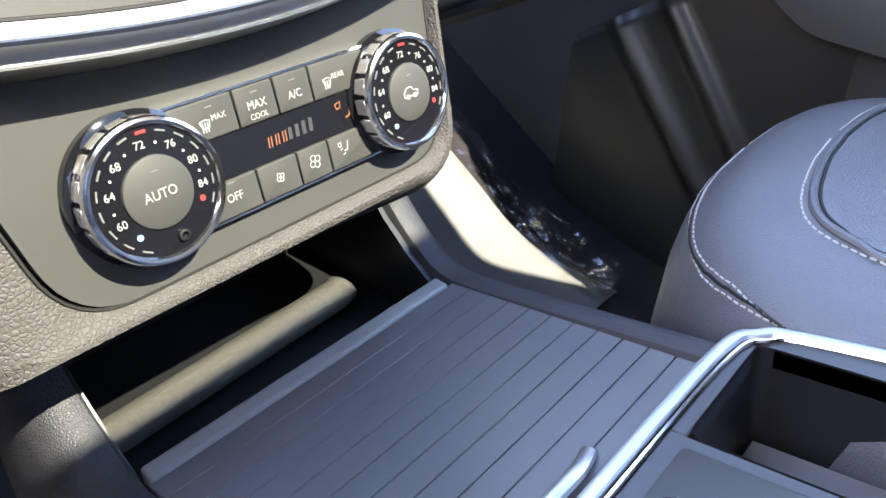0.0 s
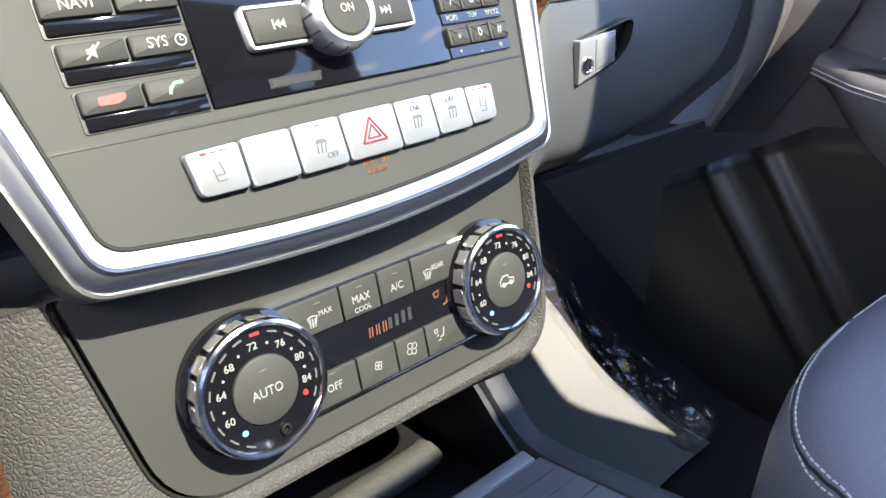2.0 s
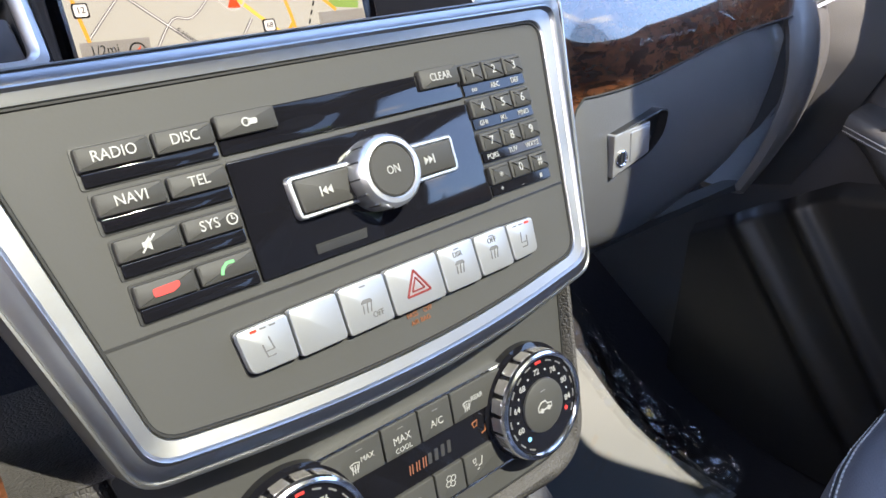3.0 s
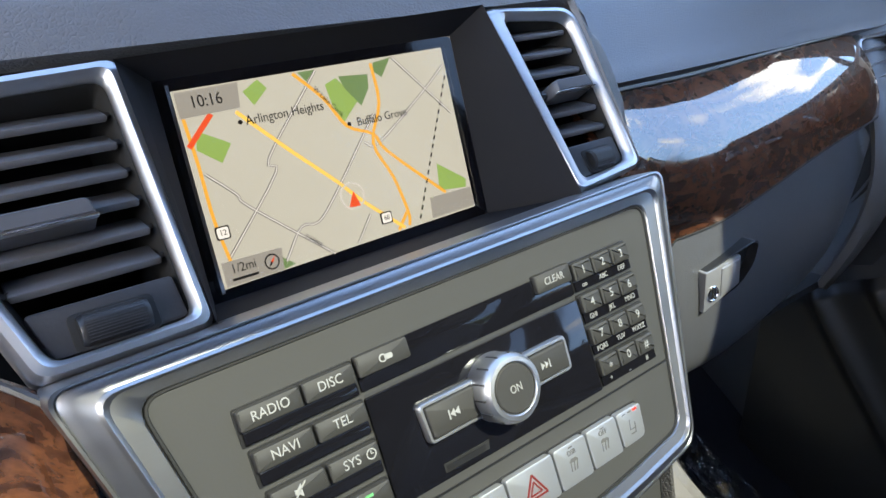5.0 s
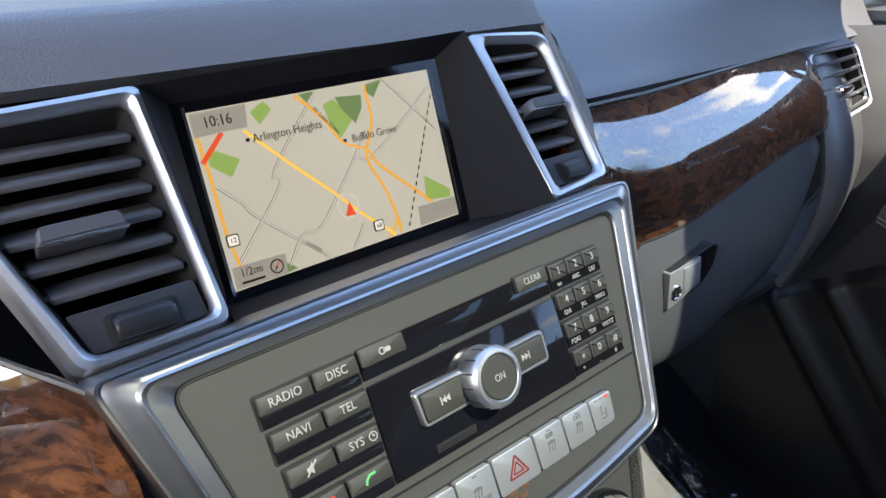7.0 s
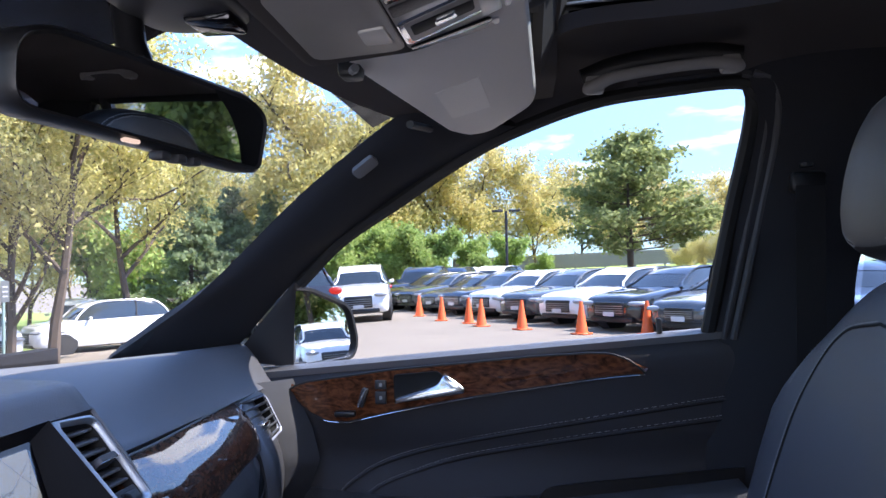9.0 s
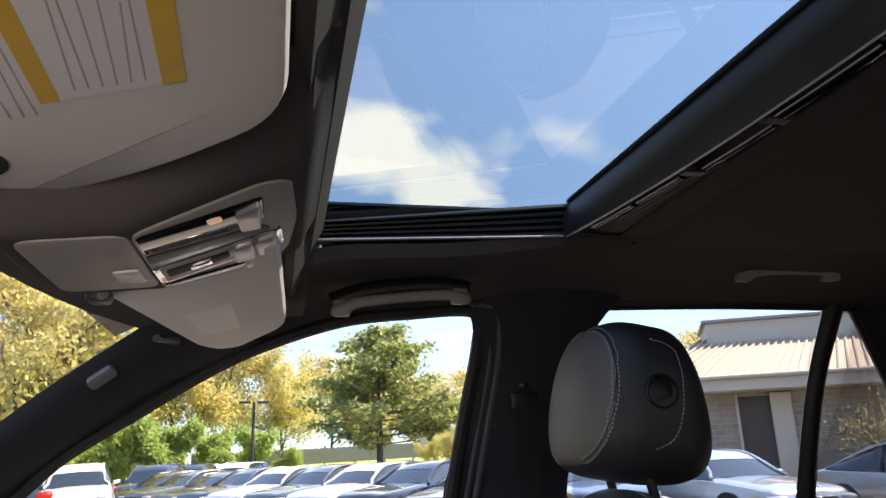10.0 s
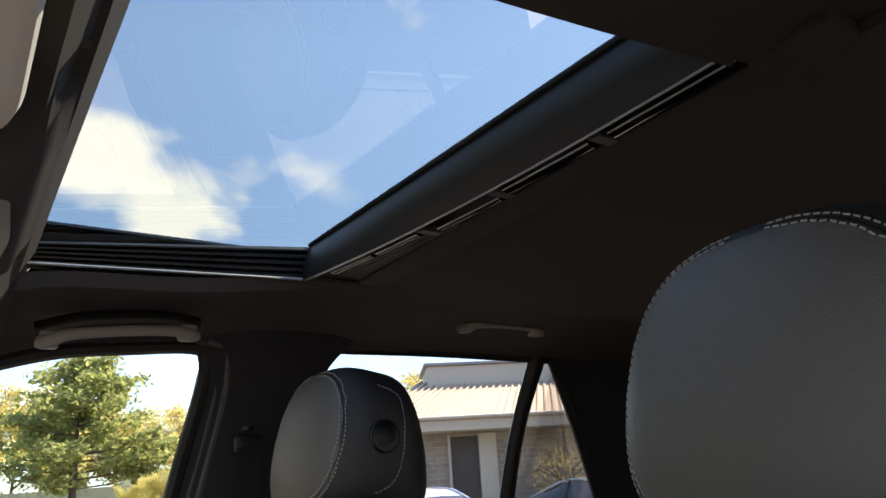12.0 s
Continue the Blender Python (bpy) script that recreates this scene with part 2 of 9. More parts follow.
GLOSS_BLACK = surface("piano_black", (0.006, 0.006, 0.008), 0.055, spots=0.2, spot_size=0.03, rough_var=0.35)
BRUSHED = surface("brushed_surround", (0.34, 0.342, 0.35), 0.36, metal=1.0, grain=0.05, grain_size=0.0006, spots=0.06, stretch=(0.06, 1, 1), rough_var=0.3)
SATIN = surface("satin_aluminium", (0.52, 0.53, 0.55), 0.42, metal=1.0, grain=0.05, grain_size=0.0006, spots=0.05, stretch=(0.06, 1, 1))
CHROME = surface("chrome", (0.82, 0.83, 0.84), 0.16, metal=1.0, spots=0.04, spot_size=0.02)
SILVER = surface("silver_paint", (0.36, 0.37, 0.385), 0.36, metal=0.6, grain=0.03, grain_size=0.0004, spots=0.04)
WHITE_INK = surface("white_ink", (0.29, 0.29, 0.28), 0.5)
FAINT_INK = surface("faint_ink", (0.12, 0.12, 0.12), 0.5)
DARK_INK = surface("dark_ink", (0.09, 0.09, 0.09), 0.5)
GREY_INK = surface("grey_ink", (0.30, 0.30, 0.30), 0.5)
RED_INK = surface("red_ink", (0.50, 0.035, 0.03), 0.4)
DARK_RED = surface("dark_red_ink", (0.16, 0.016, 0.014), 0.4)
BLUE_INK = surface("blue_ink", (0.16, 0.42, 0.75), 0.4)
GREEN_INK = surface("green_ink", (0.10, 0.35, 0.14), 0.4)
AMBER_INK = surface("amber_ink", (0.22, 0.075, 0.03), 0.5)
RED_LAMP = glow("red_lamp", (1.0, 0.05, 0.03), 1.2)
AMBER_LAMP = glow("amber_lamp", (1.0, 0.42, 0.25), 0.16)
WOOD = burl_wood("burl_walnut", (0.018, 0.0062, 0.0038), (0.125, 0.046, 0.020), 30.0, 2.0)
WOOD_DOOR = burl_wood("burl_walnut_door", (0.028, 0.008, 0.004), (0.21, 0.072, 0.028), 20.0, 1.55)
THREAD = surface("thread", (0.42, 0.42, 0.42), 0.7, grain=0.3, grain_size=0.0005)
HEADLINER = surface("headliner_fabric", (0.078, 0.070, 0.069), 0.95, grain=0.35, grain_size=0.0012, spots=0.10, spot_size=0.15, specular=0.15)
VISOR_CLOTH = surface("visor_vinyl", (0.80, 0.755, 0.70), 0.60, grain=0.25, grain_size=0.001, spots=0.06, spot_size=0.2)
CARPET = surface("carpet", (0.016, 0.016, 0.018), 0.95, grain=0.8, grain_size=0.002, specular=0.1)
# white paper with its colour dimmed to dark grey, against overexposure in the sun
DIM_PAPER = surface("paper", (0.084, 0.094, 0.097), 0.7, grain=0.1, grain_size=0.002, spots=0.03)
NOTICE = surface("notice_paper", (0.78, 0.76, 0.75), 0.6, grain=0.08, grain_size=0.002, spots=0.03)
STICKER = surface("sticker", (0.84, 0.80, 0.74), 0.5, spots=0.03)
YELLOW = surface("yellow_print", (0.75, 0.45, 0.06), 0.5)
GREY_PAINT = surface("grey_print", (0.22, 0.22, 0.24), 0.6)
GLASS = pane("window_glass", (0.70, 0.73, 0.72), 0.55)
GLASS_FRONT = pane("windscreen_glass", (0.82, 0.85, 0.83), 0.10)
GLASS_REAR = pane("privacy_glass", (0.58, 0.61, 0.62), 0.5)
GLASS_ROOF = pane("roof_glass", (0.235, 0.280, 0.280), 0.20)
MIRROR = surface("mirror_silver", (0.85, 0.86, 0.86), 0.012, metal=1.0, spots=0.0)

# ---------------------------------------------------------------- building tools
def finish(ob, smooth):
    if smooth:
        for p in ob.data.polygons:
            p.use_smooth = len(p.vertices) <= 4
        ob.data.set_sharp_from_angle(angle=radians(38))
    return ob


def part(name, bm, material, parent=None, label="", smooth=True, kind=""):
    """Links a bmesh as one mesh object under a thing or a part."""
    me = bpy.data.meshes.new(name)
    bmesh.ops.recalc_face_normals(bm, faces=bm.faces)
    bm.to_mesh(me)
    bm.free()
    me.materials.append(material)
    ob = new(name, me)
    ob.parent = parent
    if label or kind:
        tagged(ob, label=label, kind=kind)
    return finish(ob, smooth)


def thing(name, label, category, m=None, group="", kind=""):
    """An empty at the base of a thing, that holds its parts."""
    ob = new(name)
    ob.empty_display_size = 0.02
    if m is not None:
        ob.matrix_world = m
    return tagged(ob, label, category, group, kind)


def setting(name, bm, material, label, category, smooth=True):
    return tagged(part(name, bm, material, None, "", smooth), label, category, "", "structure")


def fresh():
    return bmesh.new()


def box(bm, x0, x1, y0, y1, z0, z1, r=0.0, seg=2):
    """A block with rounded edges."""
    m = Matrix.LocRotScale(((x0 + x1) / 2, (y0 + y1) / 2, (z0 + z1) / 2), None, (abs(x1 - x0), abs(y1 - y0), abs(z1 - z0)))
    vs = bmesh.ops.create_cube(bm, size=1.0, matrix=m)["verts"]
    if r:
        es = list({e for v in vs for e in v.link_edges})
        bmesh.ops.bevel(bm, geom=es, offset=r, segments=seg, profile=0.5, affect="EDGES")
    return bm


def rounded(pts, radii, seg=5):
    """A polygon's outline with its corners rounded; as many points whatever the sizes."""
    out, k = [], len(pts)
    for i in range(k):
        p, a, b = Vector(pts[i]), Vector(pts[i - 1]), Vector(pts[(i + 1) % k])
        r = radii[i] if isinstance(radii, (list, tuple)) else radii
        da, db = (a - p).normalized(), (b - p).normalized()
        r = min(r, (a - p).length * 0.49, (b - p).length * 0.49)
        for j in range(seg + 1):
            t = j / seg
            s, e = p + da * r, p + db * r
            out.append((s * (1 - t) ** 2 + p * 2 * t * (1 - t) + e * t ** 2))
    return out


def rings(bm, loops, cap_first=True, cap_last=True, closed=True):
    """Joins loops of equally many points into a skin."""
    rows = [[bm.verts.new(p) for p in lp] for lp in loops]
    n = len(rows[0])
    for a, b in zip(rows, rows[1:]):
        for i in range(n if closed else n - 1):
            j = (i + 1) % n
            bm.faces.new((a[i], a[j], b[j], b[i]))
    if cap_first:
        bm.faces.new(rows[0][::-1])
    if cap_last:
        bm.faces.new(rows[-1])
    return bm


def inset(pts, d):
    """An outline moved inwards by d (flat, roughly even)."""
    k, out = len(pts), []
    area = sum(pts[i - 1][0] * pts[i][1] - pts[i][0] * pts[i - 1][1] for i in range(k))
    s = 1 if area > 0 else -1
    for i in range(k):
        a, b = Vector(pts[i - 1][:2]), Vector(pts[(i + 1) % k][:2])
        t = (b - a)
        if t.length < 1e-9:
            t = Vector((1, 0))
        t.normalize()
        out.append(Vector((pts[i][0] - t.y * d * s, pts[i][1] + t.x * d * s)))
    return out


def slab(bm, pts, z0, z1, r=0.0, dome=0.0):
    """A flat outline made solid from z0 to z1, its upper edge rounded by r."""
    at = lambda q, z: [(p[0], p[1], z) for p in q]
    loops = [at(pts, z0)]
    if r:
        loops += [at(pts, z1 - r), at(inset(pts, r * 0.3), z1 - r * 0.3), at(inset(pts, r), z1)]
    else:
        loops += [at(pts, z1)]
    if dome:
        loops.append(at(inset(pts, r + dome * 4), z1 + dome))
    return rings(bm, loops)


def rect(x0, x1, y0, y1):
    return [(x0, y0), (x1, y0), (x1, y1), (x0, y1)]


def lathe(bm, prof, seg=48, at=(0, 0, 0), squash=None):
    """Turns (radius, height) pairs about the z axis through at."""
    loops = []
    for r, z in prof:
        loops.append([(at[0] + r * math.cos(2 * math.pi * i / seg), at[1] + r * math.sin(2 * math.pi * i / seg), at[2] + z) for i in range(seg)])
    return rings(bm, loops)


def smooth_path(pts, n=8):
    """Points along a smooth curve through the given ones."""
    p = [Vector(q) for q in pts]
    p = [p[0] * 2 - p[1]] + p + [p[-1] * 2 - p[-2]]
    out = []
    for i in range(1, len(p) - 2):
        for k in range(n):
            t = k / n
            a, b, c, d = p[i - 1], p[i], p[i + 1], p[i + 2]
            out.append(0.5 * ((2 * b) + (c - a) * t + (2 * a - 5 * b + 4 * c - d) * t * t + (3 * b - a - 3 * c + d) * t ** 3))
    out.append(p[-2])
    return out


def tube(bm, pts, r, seg=8, flat=1.0, up=(0, 0, 1), taper=None):
    """A round bar along points; flat squeezes it along its second axis."""
    pts = [Vector(p) for p in pts]
    loops = []
    side = None
    for i, p in enumerate(pts):
        d = (pts[min(i + 1, len(pts) - 1)] - pts[max(i - 1, 0)]).normalized()
        u = Vector(up)
        s = d.cross(u)
        s = s.normalized() if s.length > 1e-4 else (side or Vector((1, 0, 0)))
        side = s
        n = s.cross(d).normalized()
        rr = r * (taper[i] if taper else 1)
        loops.append([p + s * (rr * math.cos(2 * math.pi * k / seg)) + n * (rr * flat * math.sin(2 * math.pi * k / seg)) for k in range(seg)])
    return rings(bm, loops)


def sweep(bm, profile_at, n, closed=False, cap=True):
    """Joins the open profiles profile_at(0..1) side by side."""
    return rings(bm, [profile_at(i / (n - 1)) for i in range(n)], cap_first=cap and closed, cap_last=cap and closed, closed=closed)


def sheet(bm, fn, nu, nv, thick=0.0, side=1):
    """A curved sheet fn(u, v), with a back at a distance if thick."""
    P = [[Vector(fn(i / (nu - 1), j / (nv - 1))) for j in range(nv)] for i in range(nu)]

    def normal(i, j):
        a = P[min(i + 1, nu - 1)][j] - P[max(i - 1, 0)][j]
        b = P[i][min(j + 1, nv - 1)] - P[i][max(j - 1, 0)]
        c = a.cross(b)
        return c.normalized() if c.length else Vector((0, 0, 1))
    A = [[bm.verts.new(P[i][j]) for j in range(nv)] for i in range(nu)]
    for i in range(nu - 1):
        for j in range(nv - 1):
            bm.faces.new((A[i][j], A[i + 1][j], A[i + 1][j + 1], A[i][j + 1]))
    if thick:
        B = [[bm.verts.new(P[i][j] - normal(i, j) * thick * side) for j in range(nv)] for i in range(nu)]
        for i in range(nu - 1):
            for j in range(nv - 1):
                bm.faces.new((B[i][j], B[i][j + 1], B[i + 1][j + 1], B[i + 1][j]))
        for i in range(nu - 1):
            bm.faces.new((A[i][0], B[i][0], B[i + 1][0], A[i + 1][0]))
            bm.faces.new((A[i][-1], A[i + 1][-1], B[i + 1][-1], B[i][-1]))
        for j in range(nv - 1):
            bm.faces.new((A[0][j], A[0][j + 1], B[0][j + 1], B[0][j]))
            bm.faces.new((A[-1][j], B[-1][j], B[-1][j + 1], A[-1][j + 1]))
    return bm


def panel3(bm, pts, thick, away):
    """A flat-ish panel through 3D corner points, thick towards away."""
    a = Vector(away).normalized() * thick
    return rings(bm, [[Vector(p) for p in pts], [Vector(p) + a for p in pts]])


def lettering(name, words, size, material, parent, m, depth=0.0002, spacing=1.0, label="", wide=1.0):
    """Words in the built-in font, as a thin mesh centred at the pose m of the parent's frame."""
    cu = bpy.data.curves.new(name, "FONT")
    cu.body, cu.size, cu.align_x, cu.align_y = words, size, "CENTER", "CENTER"
    cu.extrude, cu.space_character, cu.resolution_u = depth, spacing, 3
    ob = bpy.data.objects.new(name, cu)
    scene.collection.objects.link(ob)
    me = bpy.data.meshes.new_from_object(ob.evaluated_get(bpy.context.evaluated_depsgraph_get()))
    bpy.data.objects.remove(ob)
    me.name = name
    me.materials.clear()
    me.materials.append(material)
    out = new(name, me)
    out.parent = parent
    out.matrix_basis = m @ Matrix.Diagonal((wide, 1, 1, 1))
    if label:
        tagged(out, label)
    return out


def ribbon(bm, pts, w, z0, z1):
    """A flat line of width w along 2D points, as a thin solid."""
    p = [Vector(q[:2]) for q in pts]
    left, right = [], []
    for i, q in enumerate(p):
        d = (p[min(i + 1, len(p) - 1)] - p[max(i - 1, 0)]).normalized()
        s = Vector((-d.y, d.x)) * (w / 2)
        left.append(q + s); right.append(q - s)
    return slab(bm, left + right[::-1], z0, z1)


def framed(origin, up, turn=0.0):
    """A frame whose x runs across the car, y up along the slope and z out of the face."""
    u, v = Vector((1, 0, 0)), Vector(up).normalized()
    n = u.cross(v)
    return Matrix.Translation(origin) @ Matrix((u, v, n)).transposed().to_4x4() @ Matrix.Rotation(radians(turn), 4, "Z")


def flat(u, v, n, turn=0.0):
    return Matrix.Translation((u, v, n)) @ Matrix.Rotation(radians(turn), 4, "Z")

# ---------------------------------------------------------------- centre stack: audio panel
MM = 0.001
AUDIO = framed((0.0, -0.127, 1.048), (0, 0.431, 0.902), 1.3)
CLIMATE = framed((0.0, -0.153, 0.922), (0, 0.275, 0.961), 0.5)
SCREEN = framed((0.0, -0.016, 1.142), (0, 0.34, 0.94), 0.0)


def mm(pts):
    return [(p[0] * MM, p[1] * MM) for p in pts]


def key(parent, pts, n0, n1, material, r=0.0008, label="", name="button", dome=0.0):
    return part(name, slab(fresh(), pts, n0, n1, r, dome), material, parent, label)


audio = thing("audio_panel", "dark grey audio control panel with brushed metal surround", "control panel", AUDIO)
face_out = rounded(mm([(-134, 66.5), (131, 66.5), (112, -52), (56, -59.5), (0, -62), (-56, -59.5), (-109, -52.5)]), [10 * MM, 10 * MM, 9 * MM, 40 * MM, 40 * MM, 40 * MM, 9 * MM])
rim_out = rounded(mm([(-161, 79.8), (155, 80.5), (122, -65), (61, -74.5), (0, -77.5), (-61, -74.5), (-121, -67)]), [8 * MM, 8 * MM, 10 * MM, 40 * MM, 40 * MM, 40 * MM, 10 * MM])
part("face_plate", slab(fresh(), face_out, -0.006, 0.0), PLASTIC_PANEL, audio, "matt dark grey plastic face")
bm = fresh()
mixed = lambda t: [a * (1 - t) + b * t for a, b in zip(face_out, rim_out)]
lift = lambda q, z: [(p.x, p.y, z) for p in q]
rings(bm, [lift(mixed(0.02), -0.004), lift(mixed(0.04), 0.0008), lift(mixed(0.07), 0.0016), lift(mixed(0.38), 0.0024), lift(mixed(0.42), 0.0036), lift(mixed(0.46), 0.0042), lift(mixed(0.50), 0.0036),
           lift(mixed(0.54), 0.0026), lift(mixed(0.74), 0.0018), lift(mixed(0.90), -0.0004), lift(mixed(0.92), 0.0005), lift(mixed(0.97), 0.0004), lift(mixed(1.0), -0.003), lift(mixed(1.03), -0.026)], False, False)
part("surround", bm, BRUSHED, audio, "brushed satin aluminium surround")
part("gap", tube(fresh(), [(p.x, p.y, 0.0001) for p in face_out] + [(face_out[0].x, face_out[0].y, 0.0001)], 0.0008, 6), VOID, audio, "dark joint round the face")
part("groove", ribbon(fresh(), mm([(-122, -16.6), (-40, -17.4), (40, -17.2), (121, -16.4)]), 0.0011, -0.001, 0.00035), PLASTIC_BLACK, audio)

# rows of paired buttons over gloss strips
rows4 = [(36.8, 50.2, "RADIO", "DISC"), (20.8, 34.0, "NAVI", "TEL"), (4.4, 17.6, "", "SYS"), (-12.2, 1.2, "", "")]
for k, (lo, hi, wa, wb) in enumerate(rows4):
    xl = -105 + k * 1.2
    part("bezel", slab(fresh(), rounded(mm(rect(xl - 0.7, -55.6, lo - 0.7, hi + 0.7)), 0.0012, 3), -0.002, 0.0006), PLASTIC_BLACK, audio)
    part("gloss_strip", slab(fresh(), rounded(mm(rect(xl + 0.6, -56.4, lo, lo + 4.9)), 0.0008, 3), -0.001, 0.0019, 0.0004), GLOSS_BLACK, audio, "scratched gloss black strip")
    for (u0, u1, w) in ((xl, -79.8, wa), (-78.6, -56.2, wb)):
        kb = key(audio, rounded(mm(rect(u0, u1, lo + 5.1, hi)), 0.0012, 3), -0.001, 0.0034, BUTTON, 0.0011, "dark grey audio button")
        if w:
            lettering("lettering", w, 0.0055, WHITE_INK, kb, flat(((u0 + u1) / 2 + (-1.5 if w == "SYS" else 0)) * MM, (lo + 9.4) * MM, 0.0035), wide=0.92)
        cu_, cv_ = (u0 + u1) / 2 * MM, (lo + 9.3) * MM
        if k == 2 and not w:      # loudspeaker off
            b2 = slab(fresh(), [(cu_ - 0.0024, cv_ - 0.0009), (cu_ - 0.0012, cv_ - 0.0009), (cu_ + 0.0006, cv_ - 0.0025), (cu_ + 0.0006, cv_ + 0.0025), (cu_ - 0.0012, cv_ + 0.0009), (cu_ - 0.0024, cv_ + 0.0009)], 0.0034, 0.0037)
            ribbon(b2, [(cu_ - 0.003, cv_ - 0.0026), (cu_ + 0.0026, cv_ + 0.0028)], 0.0006, 0.0034, 0.0037)
            part("symbol", b2, WHITE_INK, kb)
        if k == 2 and w:          # clock
            b2 = fresh()
            ring = [(cu_ + 0.0072 + 0.0020 * math.cos(a * 0.393), cv_ + 0.0020 * math.sin(a * 0.393)) for a in range(17)]
            ribbon(b2, ring, 0.0005, 0.0034, 0.0037)
            ribbon(b2, [(cu_ + 0.0072, cv_ + 0.0014), (cu_ + 0.0072, cv_), (cu_ + 0.0082, cv_)], 0.0005, 0.0034, 0.0037)
            part("symbol", b2, WHITE_INK, kb)
        if k == 3:
            dx = cu_
            b2 = fresh()
            if u0 < -80:
                slab(b2, rounded([(dx - 0.0048, cv_ - 0.0018), (dx + 0.0020, cv_ - 0.0018), (dx + 0.0048, cv_ - 0.0004), (dx + 0.0048, cv_ + 0.0016), (dx - 0.0048, cv_ + 0.0012)], 0.0008, 3), 0.0034, 0.0037)
            else:
                ribbon(b2, [(dx - 0.0030, cv_ - 0.0020), (dx - 0.0022, cv_ + 0.0002), (dx - 0.0002, cv_ + 0.0018), (dx + 0.0028, cv_ + 0.0018)], 0.0012, 0.0034, 0.0037)
            part("symbol", b2, RED_INK if u0 < -80 else GREEN_INK, kb)

# gloss black disc panel
part("disc_panel", slab(fresh(), rounded(mm(rect(-55, 67, -12.4, 34.0)), 0.001, 3), -0.002, 0.0016, 0.0003), GLOSS_BLACK, audio, "scratched gloss black panel")
part("disc_panel", slab(fresh(), rounded(mm(rect(-55, 67, 36.8, 51.4)), 0.001, 3), -0.002, 0.0012, 0.0003), GLOSS_BLACK, audio, "gloss black upper panel")
part("disc_slot", slab(fresh(), mm(rect(-55, 67, 33.9, 36.9)), -0.002, -0.0006), VOID, audio, "dusty dark disc slot")
part("disc_flap", slab(fresh(), mm(rect(-54, 66, 34.3, 35.4)), -0.001, 0.0003), PLASTIC_DARK, audio)
ej = key(audio, rounded(mm(rect(-55, -30, 42.6, 51.5)), 0.0012, 3), 0.0, 0.0036, BUTTON, 0.001, "dark grey eject button")
bm = fresh()
ribbon(bm, [(-0.0432 + 0.0015 * math.cos(a * 0.524), 0.0470 + 0.0015 * math.sin(a * 0.524)) for a in range(13)], 0.0006, 0.0036, 0.0039)
slab(bm, rounded(mm(rect(-42.4, -38.6, 45.8, 48.0)), 0.0006, 2), 0.0036, 0.0039)
part("symbol", bm, WHITE_INK, ej)
clr = key(audio, rounded(mm(rect(43.5, 66.6, 44.2, 53.2)), 0.0012, 3), 0.0, 0.0036, BUTTON, 0.001, "dark grey clear button")
lettering("lettering", "CLEAR", 0.0050, WHITE_INK, clr, flat(0.0551, 0.0487, 0.0037), wide=0.86)
# card slot
part("card_slot", slab(fresh(), mm([(-30, -9.6), (-6, -9.6), (-5, -5.6), (-30, -5.6)]), -0.001, 0.0018), VOID, audio)
part("card_flap", slab(fresh(), mm([(-29, -9.2), (-9, -9.2), (-6.5, -6.6), (-29, -6.6)]), -0.001, 0.0021), PLASTIC_BLACK, audio, "dusty card slot flap")

# skip plate and turning knob
bm = fresh()
o1 = rounded(mm([(-34.5, 5.0), (50, 5.6), (50.5, 22.6), (-35.5, 23.0)]), 0.003, 4)
rings(bm, [lift(o1, 0.0), lift(o1, 0.0042), lift(inset(o1, 0.0006), 0.0050), lift(inset(o1, 0.0017), 0.0050), lift(inset(o1, 0.0021), 0.0036)], False, True)
part("skip_plate", bm, SATIN, audio, "polished chrome frame")
for (pts_, s_) in (([(-32.4, 7.2), (-2, 7.2), (-2, 20.8), (-33.2, 20.8)], -1), ([(16, 7.6), (47.8, 7.6), (48.2, 20.4), (16, 20.4)], 1)):
    kb = key(audio, rounded(mm(pts_), 0.0014, 3), 0.002, 0.0062, BUTTON, 0.001, "dark grey skip button")
    c = -20.0 if s_ < 0 else 33.0
    bm = fresh()
    for q in (0, 2.4):
        slab(bm, mm([(c + s_ * (q - 2.4), 12.2), (c + s_ * q, 14.0), (c + s_ * (q - 2.4), 15.8)]), 0.0061, 0.0065)
    ribbon(bm, mm([(c + s_ * 2.9, 12.0), (c + s_ * 2.9, 16.0)]), 0.0007, 0.0061, 0.0065)
    part("symbol", bm, WHITE_INK, kb)
knob = part("knob", lathe(fresh(), [(0.0150, 0.0), (0.0156, 0.001), (0.0156, 0.0118), (0.0150, 0.0146), (0.0136, 0.0162), (0.0118, 0.0164), (0.0112, 0.0158), (0.0110, 0.0140)], 56, (0.0065, 0.0142, 0.0)), SATIN, audio, "chromed turning knob with grip notches")
part("cap", lathe(fresh(), [(0.0109, 0.0), (0.0109, 0.0018), (0.0102, 0.0024), (0.0001, 0.0026)], 48, (0.0065, 0.0142, 0.0138)), BUTTON, knob, "dark grey push cap")
lettering("lettering", "ON", 0.0050, WHITE_INK, knob, flat(0.0065, 0.0142, 0.0165), wide=0.85)
for i in range(14):
    a = 2 * math.pi * i / 14
    c, s = math.cos(a), math.sin(a)
    bm = fresh()
    box(bm, -0.0004, 0.0004, -0.0004, 0.0003, 0.0060, 0.0140, 0.0001, 1)
    ob = part("notch", bm, PLASTIC_DARK, knob)
    ob.matrix_basis = Matrix.Translation((0.0065 + 0.0155 * c, 0.0142 + 0.0155 * s, 0)) @ Matrix.Rotation(a - math.pi / 2, 4, "Z")

